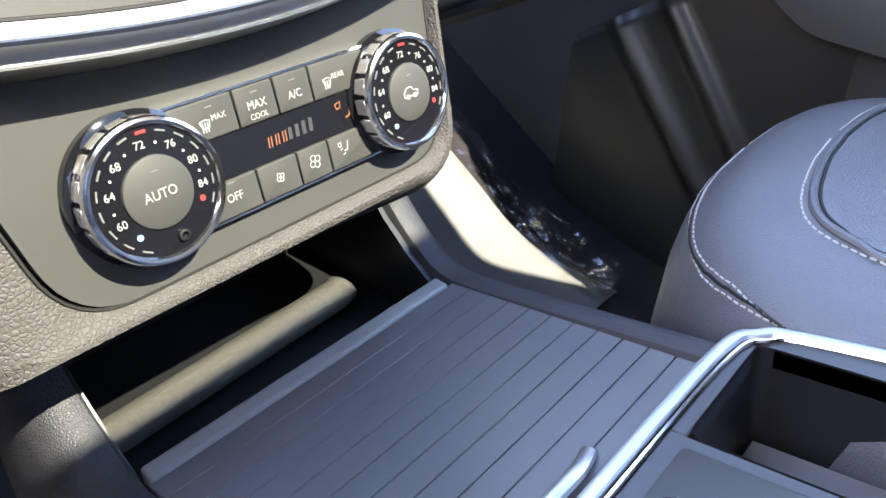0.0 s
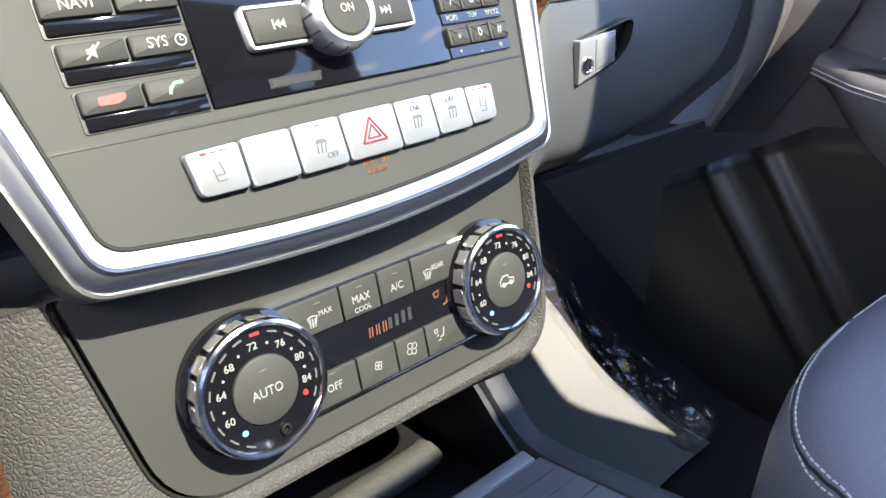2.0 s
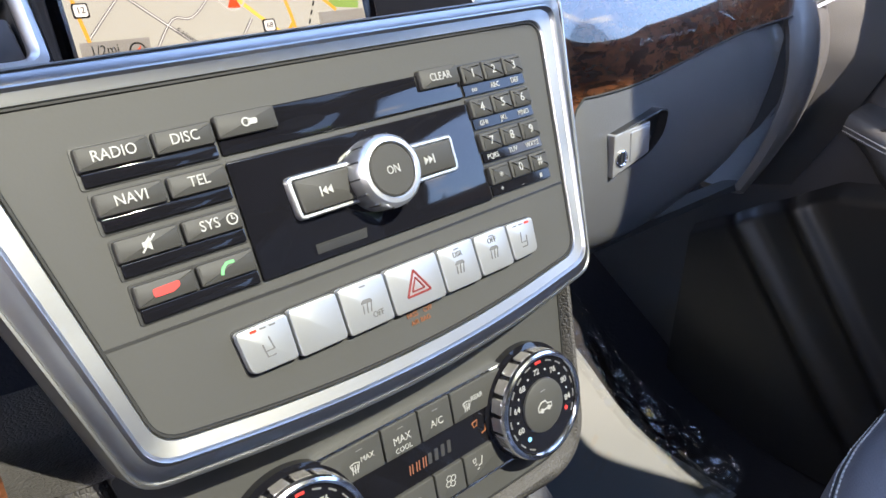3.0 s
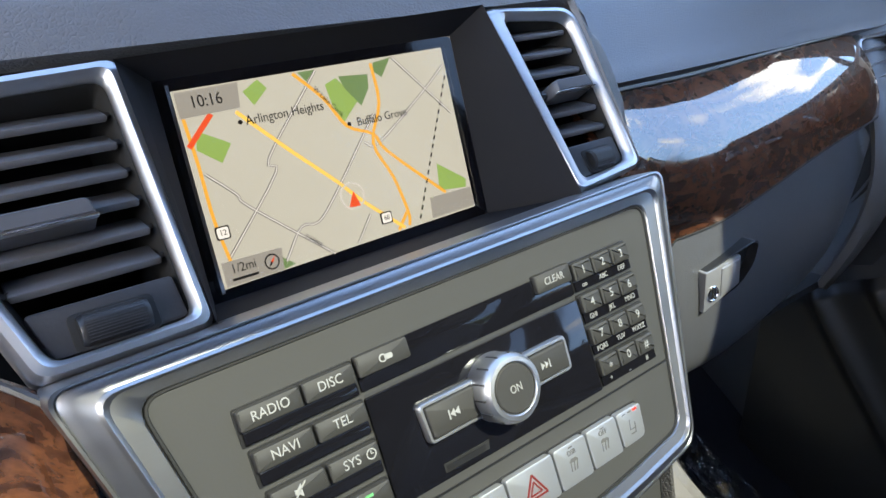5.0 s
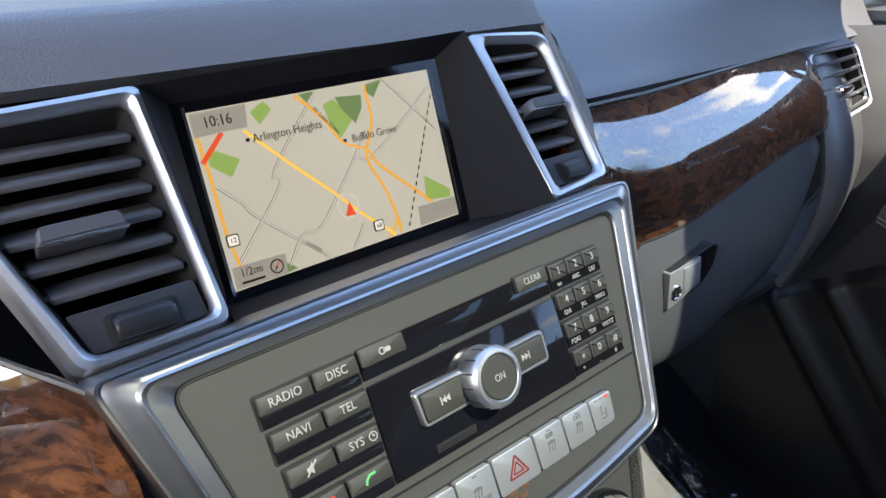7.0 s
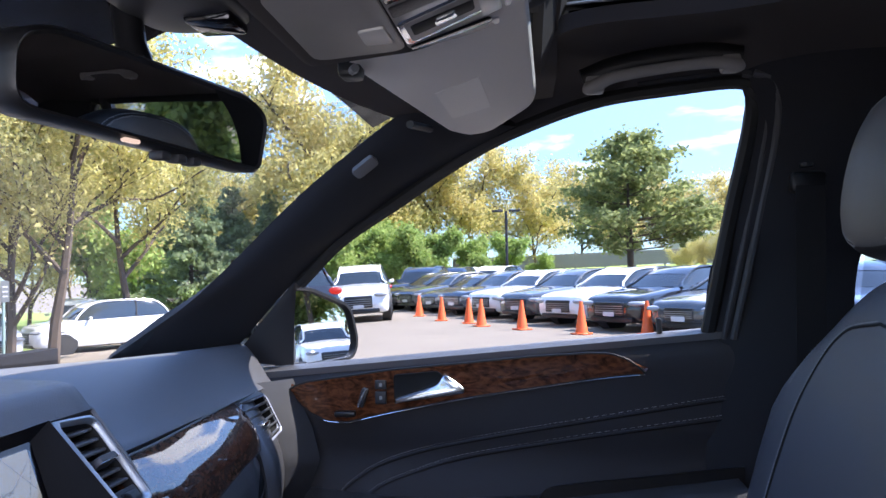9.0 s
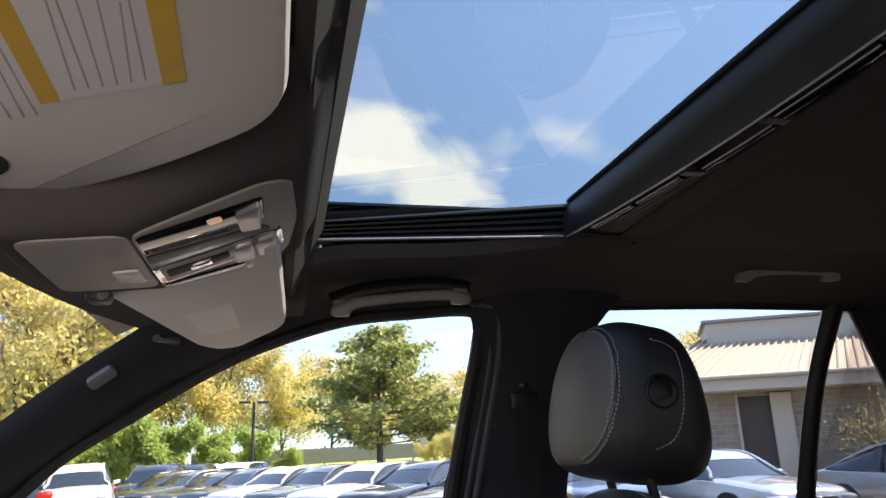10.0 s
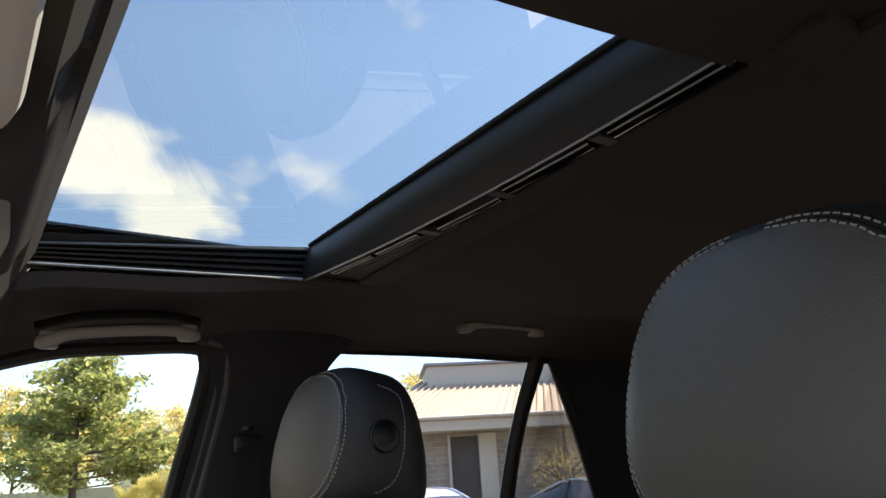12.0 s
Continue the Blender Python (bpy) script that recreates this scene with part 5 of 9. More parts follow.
# upper console with open bin
UC = Matrix.Translation((0, -0.337, 0.8245)) @ Matrix.Rotation(-slope, 4, "X")
uc = thing("storage_console", "black storage console with silver edging and an open bin", "storage console", UC)
ut = rounded([(-0.150, 0.0), (0.160, 0.0), (0.172, -0.05), (0.176, -0.30), (-0.166, -0.30), (-0.160, -0.05)], [0.02, 0.024, 0.03, 0.002, 0.002, 0.03], 6)
hole = [(0.066, -0.012), (0.066, -0.17), (0.149, -0.17), (0.149, -0.012)]
bm = fresh()
# top plate in four strips round the bin
for x0, x1, y0, y1 in ((-0.150, 0.066, -0.30, -0.004), (0.149, 0.166, -0.30, -0.016), (0.066, 0.149, -0.012, -0.004), (0.066, 0.149, -0.30, -0.170)):
    box(bm, x0, x1, y0, y1, -0.012, 0.0, 0.0008, 1)
part("top_plate", bm, surface("console_plastic", (0.045, 0.047, 0.056), 0.40, grain=0.08, grain_size=0.0006, spots=0.06), uc, "smooth dark grey plastic top")
bm = fresh()
rings(bm, [[(p[0], p[1], z) for p in rounded(hole, 0.008, 4)] for z in (0.0006, -0.004, -0.085)], False, True)
part("bin", bm, PLASTIC_BLACK, uc, "open black storage bin")
part("bin_mat", box(fresh(), 0.068, 0.147, -0.168, -0.014, -0.064, -0.060, 0.001, 1), surface("rubber_mat", (0.16, 0.15, 0.15), 0.75, grain=0.3, grain_size=0.001), uc, "grey rubber mat in the bin")
edge = smooth_path([(-0.150, 0.0030, 0.0), (0.02, 0.0040, 0.0), (0.135, 0.0020, 0.0), (0.158, -0.009, 0.0), (0.166, -0.03, 0.0), (0.174, -0.12, 0.0), (0.178, -0.29, 0.0)], 8)
part("silver_edge", tube(fresh(), edge, 0.0042, 8, 0.7), SATIN, uc, "satin metal edging")
part("silver_edge", tube(fresh(), [p + Vector((-0.0045, -0.0070, 0.0012)) for p in edge], 0.0014, 6), CHROME, uc, "bright inner edge line")
part("skirt", rings(fresh(), [[(p[0], p[1], z) for p in ut] for z in (-0.002, -0.05, -0.38)], False, False), LEATHER_DASH, uc, "dark leatherette console side")
part("switch_plate", slab(fresh(), rounded([(0.012, -0.014), (0.058, -0.014), (0.058, -0.10), (0.012, -0.10)], 0.004, 4), -0.001, 0.0012, 0.0004), PLASTIC_DARK, uc)
part("rotary_controller", lathe(fresh(), [(0.030, 0.0), (0.030, 0.006), (0.0285, 0.010), (0.024, 0.0105), (0.022, 0.008), (0.0001, 0.008)], 48, (-0.004, -0.042, 0.0)), CHROME, uc, "chrome ringed rotary controller")

# ---------------------------------------------------------------- passenger door
door = thing("door_1", "closed black front passenger door with burl wood trim", "car door", kind="structure")


def sill_z(y):
    return 1.166 - 0.079 * (y - 0.033)


def door_skin(u, v):
    y = 0.07 - 0.90 * u
    zt = sill_z(y)
    z = 0.42 + (zt - 0.42) * v
    x = 0.775
    x += 0.020 * (1 - v) ** 2
    x -= 0.012 * math.exp(-((z - (zt - 0.045)) / 0.05) ** 2)
    x += 0.020 * math.exp(-((z - 1.00) / 0.05) ** 2) * blend(0.05, 0.2, u)
    if v > 0.965:
        x += (v - 0.965) * 0.45
    return (x, y, z)


part("panel", sheet(fresh(), door_skin, 50, 60, 0.02, 1), LEATHER_DOOR, door, "black leatherette door panel")
# front of the panel: a padded ramp that swings in towards the dashboard's end
RAMP_IN = [(0.0, 0.086, 0.838), (0.2, 0.046, 0.905), (0.4, 0.016, 0.965), (0.6, 0.008, 1.020), (0.8, 0.022, 1.085), (1.0, 0.040, 1.152)]
RAMP_OUT = [(0.0, 0.019, 0.838), (0.30, -0.027, 0.927), (0.58, -0.061, 1.006), (0.72, -0.048, 1.060), (0.88, -0.028, 1.105), (1.0, -0.012, 1.150)]


def ramp(u, v):
    (yi, zi), (yo, zo) = along(RAMP_IN, v), along(RAMP_OUT, v)
    return (0.694 + 0.074 * u ** 1.15, yi + (yo - yi) * u, zi + (zo - zi) * u)


part("front_ramp", sheet(fresh(), ramp, 18, 30, 0.006, -1), LEATHER_LOW, door, "dark padded leatherette front of the door panel")
part("sill", sheet(fresh(), lambda u, v: (0.768 + 0.075 * v, 0.115 - 0.945 * u, sill_z(0.115 - 0.945 * u) + 0.006 * math.sin(math.pi * v) - 0.003), 24, 8, 0.012), LEATHER_DASH, door, "dark grained window sill")
part("outer_skin", sheet(fresh(), lambda u, v: (0.90 - 0.05 * v ** 3, 0.115 - 0.95 * u, 0.40 + (sill_z(0.115 - 0.95 * u) - 0.41) * v), 12, 8, 0.003), surface("body_paint", (0.02, 0.02, 0.022), 0.2, coat=1.0), door)

WD = [(0.0, -0.014, 1.134, 1.131), (0.05, -0.030, 1.143, 1.108), (0.10, -0.050, 1.148, 1.092), (0.16, -0.080, 1.152, 1.077), (0.22, -0.118, 1.157, 1.0745), (0.32, -0.20, 1.168, 1.093), (0.45, -0.33, 1.179, 1.117), (0.62, -0.46, 1.190, 1.136), (0.76, -0.55, 1.1945, 1.149), (0.83, -0.585, 1.1930, 1.153), (0.90, -0.612, 1.183, 1.1555), (0.96, -0.630, 1.170, 1.157), (1.0, -0.640, 1.160, 1.1575)]


def wood_door(u, v):
    y, zt, zb = along(WD, u)
    z = zb + (zt - zb) * v
    return (0.7545 - 0.007 * (v - 0.5) - 0.0012 * math.sin(math.pi * v), y, z)


part("wood_trim", sheet(fresh(), wood_door, 60, 12, 0.012, 1), WOOD_DOOR, door, "polished burl wood inlay")
bm = fresh()
loop_ = [Vector(wood_door(i / 50, 1)) for i in range(51)] + [Vector(wood_door(1 - i / 50, 0)) for i in range(51)]
tube(bm, [p + Vector((0.001, 0, 0)) for p in loop_], 0.0022, 6, up=(1, 0, 0))
part("trim_edge", bm, PLASTIC_BLACK, door, "thin dark trim edge")
tube_pts = [Vector(wood_door(i / 40, 0)) + Vector((-0.001, 0, -0.0015)) for i in range(6, 41)]
part("chrome_line", tube(fresh(), tube_pts, 0.0009, 6), CHROME, door)
# opener
rec = [(-0.205, 1.160), (-0.285, 1.166), (-0.300, 1.150), (-0.270, 1.128), (-0.206, 1.112)]
bm = fresh()
o = rounded([(p[0], p[1]) for p in rec], 0.007, 4)
rings(bm, [[(0.7560, p.x, p.y) for p in o], [(0.7488, p.x, p.y) for p in o], [(0.7482, p.x, p.y) for p in inset(o, 0.0015)], [(0.7497, p.x, p.y) for p in inset(o, 0.0045)]], False, True)
part("opener_recess", bm, VOID, door)
lever = rounded([(-0.206, 1.1085), (-0.262, 1.1180), (-0.331, 1.1265), (-0.333, 1.1360), (-0.303, 1.1585), (-0.293, 1.1590), (-0.284, 1.1430), (-0.262, 1.1350), (-0.208, 1.1200)], [0.004, 0.02, 0.006, 0.006, 0.004, 0.005, 0.012, 0.02, 0.004], 6)
sec = lambda x_, d_: [(x_ + 0.16 * abs(p.x + 0.27) ** 1.5, p.x, p.y) for p in inset(lever, d_)]
part("opener", rings(fresh(), [sec(0.7500, 0.0), sec(0.7435, 0.0), sec(0.7405, 0.0012), sec(0.7385, 0.0038)]), CHROME, door, "satin chrome inside door handle")
for z0, z1, sym in ((1.134, 1.150, 0), (1.108, 1.131, 1)):
    b_ = part("lock_button", box(fresh(), 0.7455, 0.754, -0.192, -0.172, z0, z1, 0.002, 2), PLASTIC_DARK, door, "black lock button")
    part("symbol", box(fresh(), 0.7450, 0.7457, -0.185, -0.180, (z0 + z1) / 2 - 0.003, (z0 + z1) / 2 + 0.003), WHITE_INK, b_)
part("seat_switch", box(fresh(), 0.741, 0.756, -0.136, -0.098, 1.086, 1.096, 0.003, 2), PLASTIC_BLACK, door, "black seat adjusting switch")
ob = part("seat_switch", box(fresh(), -0.006, 0.008, -0.006, 0.006, -0.017, 0.017, 0.003, 2), PLASTIC_DARK, door, "dark backrest switch")
ob.matrix_basis = Matrix.Translation((0.747, -0.150, 1.120)) @ Matrix.Rotation(radians(18), 4, "X")
part("chrome_line", tube(fresh(), [(0.741, -0.142, 1.104), (0.740, -0.158, 1.138)], 0.0018, 6), CHROME, door)

# armrest with stitched edge
AR = [(0.0, -0.045, 0.947, 0.725), (0.15, -0.10, 0.940, 0.700), (0.35, -0.20, 0.931, 0.688), (0.5, -0.28, 0.927, 0.685), (0.75, -0.50, 0.940, 0.687), (1.0, -0.79, 0.977, 0.692)]


def arm_prof(t):
    y, z, x = along(AR, t)
    h = 0.075 * blend(0, 0.35, t) + 0.03
    return [(0.782, y, z + 0.006), (0.755, y, z + 0.004), (x + 0.018, y, z + 0.003), (x + 0.006, y, z - 0.001), (x, y, z - 0.008), (x - 0.001, y, z - 0.02), (x + 0.004, y, z - h * 0.6), (x + 0.022, y, z - h), (0.79, y, z - h - 0.01)]


part("armrest", sweep(fresh(), arm_prof, 50), LEATHER_ARM_LIT, door, "black padded armrest")
for off in (0.0, 0.0055):
    bm = fresh()
    for i in range(150):
        t0 = i / 150
        a, b = along(AR, t0), along(AR, t0 + 0.004)
        tube(bm, [(a[2] - 0.0009, a[0], a[1] - 0.0120 - off), (b[2] - 0.0009, b[0], b[1] - 0.0120 - off)], 0.0008, 5)
    part("stitching", bm, THREAD, door, "light grey double stitching", kind="stuff")
part("pull_cup", panel3(fresh(), [(0.764, y_, z_) for y_, z_ in ((-0.448, 0.925), (-0.456, 0.944), (-0.466, 0.957), (-0.484, 0.964), (-0.62, 0.980), (-0.80, 1.000), (-0.80, 0.960), (-0.60, 0.940))], 0.004, (-1, 0, 0)), PLASTIC_BLACK, door, "black grab recess")
part("window_switch", box(fresh(), 0.712, 0.742, -0.155, -0.085, 0.925, 0.9435, 0.004, 2), PLASTIC_BLACK, door, "black window switch")
# sewn seams over the panel
SEAMS = (((-0.095, 0.936), (-0.115, 0.957), (-0.168, 0.990), (-0.255, 1.019), (-0.377, 1.045), (-0.502, 1.067), (-0.711, 1.102), (-0.815, 1.118)),
         ((-0.150, 0.940), (-0.175, 0.956), (-0.227, 0.976), (-0.324, 1.005), (-0.503, 1.038), (-0.713, 1.070), (-0.815, 1.085)))
for run in SEAMS:
    pts = []
    for q in smooth_path([(0, y_, z_) for y_, z_ in run], 8):
        x = door_skin((0.07 - q.y) / 0.90, (q.z - 0.42) / (sill_z(q.y) - 0.42))[0]
        pts.append((x - 0.0006, q.y, q.z))
    part("seam", tube(fresh(), pts, 0.0024, 6), LEATHER_DOOR, door)
    bm = fresh()
    for i in range(len(pts) - 1):
        for f in (0.1, 0.6):
            a_, b_ = Vector(pts[i]), Vector(pts[i + 1])
            tube(bm, [a_.lerp(b_, f) + Vector((-0.0010, 0, 0.0052)), a_.lerp(b_, f + 0.3) + Vector((-0.0010, 0, 0.0052))], 0.0004, 4)
    part("stitching", bm, THREAD, door, "grey stitching", kind="stuff")
    # near black tube below the seam, its shade modelled as a part
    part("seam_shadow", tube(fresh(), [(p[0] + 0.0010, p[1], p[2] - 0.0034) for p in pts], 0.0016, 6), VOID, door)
# map pocket and lower ridge
pk = smooth_path([(0.766, -0.235, 0.872), (0.754, -0.258, 0.845), (0.744, -0.289, 0.808), (0.741, -0.331, 0.795), (0.741, -0.40, 0.803), (0.744, -0.449, 0.815), (0.750, -0.473, 0.852), (0.755, -0.497, 0.873), (0.757, -0.60, 0.888), (0.757, -0.815, 0.916)], 8)
part("pocket_rim", tube(fresh(), pk, 0.006, 8), PLASTIC_DARK, door, "black map pocket rim")


def pocket_face(u, v):
    k = u * (len(pk) - 1)
    i = min(int(k), len(pk) - 2)
    p = pk[i].lerp(pk[i + 1], k - i)
    return (p.x + 0.012 * v, p.y, p.z + (0.46 - p.z) * v)


part("pocket", sheet(fresh(), pocket_face, 60, 8, 0.006), PLASTIC_DARK, door, "black plastic map pocket")
LOW_TOP = [(-0.14, 0.735), (0.046, 0.856), (0.126, 0.872), (0.24, 0.862), (0.83, 0.90)]


def lower_skin(u, v):
    y = 0.14 - 0.95 * u
    top = along(LOW_TOP, -y)[0]
    z = 0.43 + (top - 0.43) * v
    x = 0.772 - 0.010 * blend(1.0, 0.95, v)
    for y0, z0, k_, w_ in ((-0.009, 0.798, 0.80, 0.016), (0.065, 0.761, 0.86, 0.020)):
        x -= 0.013 * math.exp(-((y - y0 - k_ * (z - z0)) / w_) ** 2)
    return (x, y, z)


part("lower_panel", sheet(fresh(), lower_skin, 260, 60, 0.008, 1), PLASTIC_BLACK, door, "dark plastic lower door panel with raised ridges")
part("lock_pin", lathe(fresh(), [(0.005, 0.0), (0.005, 0.026), (0.004, 0.030), (0.0001, 0.031)], 14, (0.792, -0.673, sill_z(-0.673) - 0.002)), PLASTIC_BLACK, door, "black lock pin")
GLX = lambda z: 0.790 - 0.3125 * (z - 1.2)
part("window_pane", sheet(fresh(), lambda u, v: (GLX(1.15 + 0.48 * v) + 0.012, 0.16 - 1.0 * u, 1.15 + 0.48 * v), 2, 2), GLASS, door, "clear side window glass")

# the driver's door
door_left = tagged(copy_thing(door, Matrix.Diagonal((-1, 1, 1, 1))), "closed black driver door with burl wood trim", "car door", "", "structure")

# ---------------------------------------------------------------- door mirror
mir = thing("side_mirror", "black door mirror reflecting the parking lot", "mirror", Matrix.Translation((0.90, 0.055, 1.195)))
part("arm", box(fresh(), -0.150, 0.03, 0.0, 0.055, -0.040, -0.006, 0.01, 2), PLASTIC_BLACK, mir)
hs = rounded([(-0.050, -0.028), (0.150, -0.018), (0.168, 0.02), (0.150, 0.105), (0.03, 0.150), (-0.040, 0.150), (-0.058, 0.10)], 0.03, 5)
bm = fresh()
rings(bm, [[(p.x, 0.0, p.y) for p in hs], [(p.x, -0.008, p.y) for p in inset(hs, 0.002)], [(p.x, -0.008, p.y) for p in inset(hs, 0.008)], [(p.x, 0.004, p.y) for p in inset(hs, 0.010)]], False, True)
rings(bm, [[(p.x, 0.0, p.y) for p in hs], [(p.x, 0.05, p.y) for p in inset(hs, 0.006)], [(p.x * 0.9, 0.085, p.y * 0.9) for p in inset(hs, 0.035)]], False, True)
part("housing", bm, PLASTIC_BLACK, mir, "black mirror housing")
bm = fresh()
rings(bm, [[(p.x, 0.0035, p.y) for p in inset(hs, 0.011)], [(p.x, 0.0025, p.y) for p in inset(hs, 0.011)]])
part("mirror_glass", bm, MIRROR, mir, "mirror glass")
mir.matrix_basis = Matrix.Translation((0.957, 0.034, 1.168)) @ Matrix.Rotation(radians(-34), 4, "Z") @ Matrix.Rotation(radians(-3), 4, "X")

# ---------------------------------------------------------------- cabin shell: pillars, rails, roof
def strip(name, a_pts, b_pts, material, label, bulge=0.012, n=24, m_=8, inward=(-1, 0, -0.3), category="pillar", thick=0.02, ends=3):
    """A padded trim piece between two edge lines, bulging inwards."""
    A, B = smooth_path(a_pts, 8), smooth_path(b_pts, 8)
    inw = Vector(inward).normalized()

    def pick(P, t):
        k = t * (len(P) - 1)
        i = min(int(k), len(P) - 2)
        return P[i].lerp(P[i + 1], k - i)

    def fn(u, v):
        p = pick(A, u).lerp(pick(B, u), v)
        return p + inw * (bulge * (1 - abs(2 * v - 1) ** ends))
    a_, b_ = fn(0.55, 0.5) - fn(0.45, 0.5), fn(0.5, 0.6) - fn(0.5, 0.4)
    return setting(name, sheet(fresh(), fn, n, m_, thick, 1 if a_.cross(b_).dot(inw) > 0 else -1), material, label, category)


SEAL_RIB = surface("ribbed_seal", (0.075, 0.075, 0.080), 0.55, grain=0.2, grain_size=0.001)
PILLAR = surface("pillar_trim", (0.024, 0.025, 0.030), 0.75, grain=0.3, grain_size=0.001, spots=0.08, spot_size=0.1, specular=0.3)


def both(fn):
    for s in (1, -1):
        fn(s)


def mx(pts, s):
    return [(s * p[0], p[1], p[2]) for p in pts]


def side_shell(s):
    e = 0.373 if s > 0 else 0.325
    inw = (-s, 0, -0.35)
    strip("pillar_a", mx([(0.585, -0.26, 1.592), (0.625, -0.09, 1.480), (0.655, 0.105, 1.314), (0.69, 0.235, 1.235), (0.72, 0.32, 1.19)], s),
          mx([(0.676, -0.44, 1.577), (0.700, -0.27, 1.499), (0.727, -0.125, 1.406), (0.752, -0.018, 1.320), (0.800, 0.115, 1.192)], s), PILLAR, "dark fabric trimmed windscreen pillar", 0.016, 40, 10, inw)
    if s > 0:
        strip("sail_panel", [(0.748, -0.034, 1.336), (0.770, 0.035, 1.265), (0.800, 0.115, 1.18)], [(0.752, -0.030, 1.330), (0.779, -0.016, 1.25), (0.802, -0.006, 1.172)], PLASTIC_DARK, "black plastic mirror triangle", 0.004, 12, 6, inw)
    # roof rail above the front door
    strip("roof_rail", mx([(0.585, -0.245, 1.596), (0.47, -0.40, 1.614), (e + 0.012, -0.485, 1.630), (e + 0.010, -0.55, 1.644), (e + 0.010, -0.72, 1.653), (e + 0.006, -1.02, 1.687), (0.38, -1.35, 1.692), (0.38, -1.9, 1.680)], s),
          mx([(0.675, -0.43, 1.578), (0.667, -0.55, 1.616), (0.664, -0.68, 1.632), (0.662, -0.82, 1.640), (0.660, -1.06, 1.645), (0.655, -1.9, 1.640)], s), HEADLINER, "black fabric roof rail", -0.026, 50, 14, (0, 0, -1), "roof trim")
    # door frame seal along the front opening
    seal = smooth_path(mx([(0.757, -0.035, 1.325), (0.735, -0.118, 1.399), (0.716, -0.224, 1.463), (0.698, -0.325, 1.523), (0.684, -0.422, 1.569), (0.671, -0.560, 1.612), (0.668, -0.69, 1.627), (0.666, -0.785, 1.632), (0.670, -0.808, 1.614), (0.682, -0.806, 1.557), (0.720, -0.784, 1.43), (0.784, -0.752, 1.215)], s), 8)
    setting("door_seal", tube(fresh(), seal, 0.013, 8), RUBBER, "black rubber door seal", "seal")
    seal2 = [p + Vector((-s * 0.012, -0.028 if i > 56 else 0.0, 0.012 if i < 60 else 0.0)) for i, p in enumerate(seal)]
    setting("door_seal", tube(fresh(), seal2[44:], 0.006, 8), PLASTIC_DARK, "black ribbed door frame edge", "seal")
    for dy, dx, rr in ((0.0, 0.0, 0.0050), (-0.015, -0.006, 0.0065)):
        rib = smooth_path(mx([(0.655 + dx, -0.790 + dy, 1.640), (0.658 + dx, -0.822 + dy, 1.624), (0.672 + dx, -0.827 + dy, 1.55), (0.708 + dx, -0.810 + dy, 1.43), (0.770 + dx, -0.776 + dy, 1.215)], s), 8)
        setting("door_seal", tube(fresh(), rib, rr, 8), SEAL_RIB, "dark ribbed door frame seal", "seal")
    # centre pillar
    strip("pillar_b", mx([(0.642, -0.775, 1.676), (0.660, -0.790, 1.625), (0.681, -0.801, 1.55), (0.728, -0.776, 1.40), (0.784, -0.747, 1.22), (0.79, -0.746, 0.45)], s),
          mx([(0.640, -1.10, 1.675), (0.660, -1.015, 1.57), (0.685, -0.985, 1.40), (0.73, -0.97, 1.22), (0.76, -0.97, 0.45)], s), PILLAR, "dark fabric trimmed centre pillar", 0.016, 30, 8, inw)
    # rear door: window frame, pane, divider post
    strip("rear_door_frame", mx([(0.655, -1.045, 1.655), (0.652, -1.30, 1.658), (0.650, -1.62, 1.655)], s), mx([(0.662, -1.055, 1.632), (0.660, -1.30, 1.636), (0.658, -1.62, 1.634)], s), PLASTIC_BLACK, "black rear window frame", 0.004, 12, 4, inw)
    strip("window_post", mx([(0.655, -1.530, 1.650), (0.69, -1.478, 1.47), (0.725, -1.43, 1.22)], s), mx([(0.655, -1.580, 1.650), (0.69, -1.520, 1.47), (0.725, -1.475, 1.22)], s), PLASTIC_BLACK, "black rear window post", 0.008, 12, 6, inw)
    strip("pillar_c", mx([(0.652, -1.598, 1.642), (0.672, -1.665, 1.49), (0.70, -1.745, 1.30), (0.71, -1.79, 1.20)], s), mx([(0.652, -1.90, 1.66), (0.67, -1.95, 1.49), (0.70, -2.0, 1.30), (0.71, -2.0, 1.20)], s), PILLAR, "dark fabric trimmed rear pillar", 0.012, 14, 6, inw)
    setting("quarter_seal", tube(fresh(), mx([(0.650, -1.590, 1.636), (0.670, -1.660, 1.49), (0.698, -1.740, 1.30)], s), 0.010, 8), RUBBER, "black rubber window seal", "seal")
    setting("rear_window", sheet(fresh(), lambda u, v: (s * (GLX(1.18 + 0.49 * v) + 0.006), -1.0 - 0.85 * u, 1.18 + 0.49 * v), 2, 2), GLASS_REAR, "tinted rear side window", "window")
    # rear door panel below the window
    strip("rear_door_panel", mx([(0.785, -0.96, 1.235), (0.785, -1.9, 1.255)], s), mx([(0.785, -0.96, 0.42), (0.785, -1.9, 0.42)], s), LEATHER_DOOR, "black leatherette rear door panel", 0.02, 12, 10, inw, "car door")
    setting("rear_sill", box(fresh(), s * 0.775, s * 0.86, -1.9, -0.98, 1.215, 1.24, 0.006, 2), LEATHER_DASH, "dark rear window sill", "sill")
    setting("outer_side", sheet(fresh(), lambda u, v: (s * 0.90, -0.83 - 1.2 * u, 0.40 + 0.82 * v), 4, 4, 0.003), surface("body_paint_side", (0.02, 0.02, 0.022), 0.2, coat=1.0), "dark painted body side", "car body")


both(side_shell)

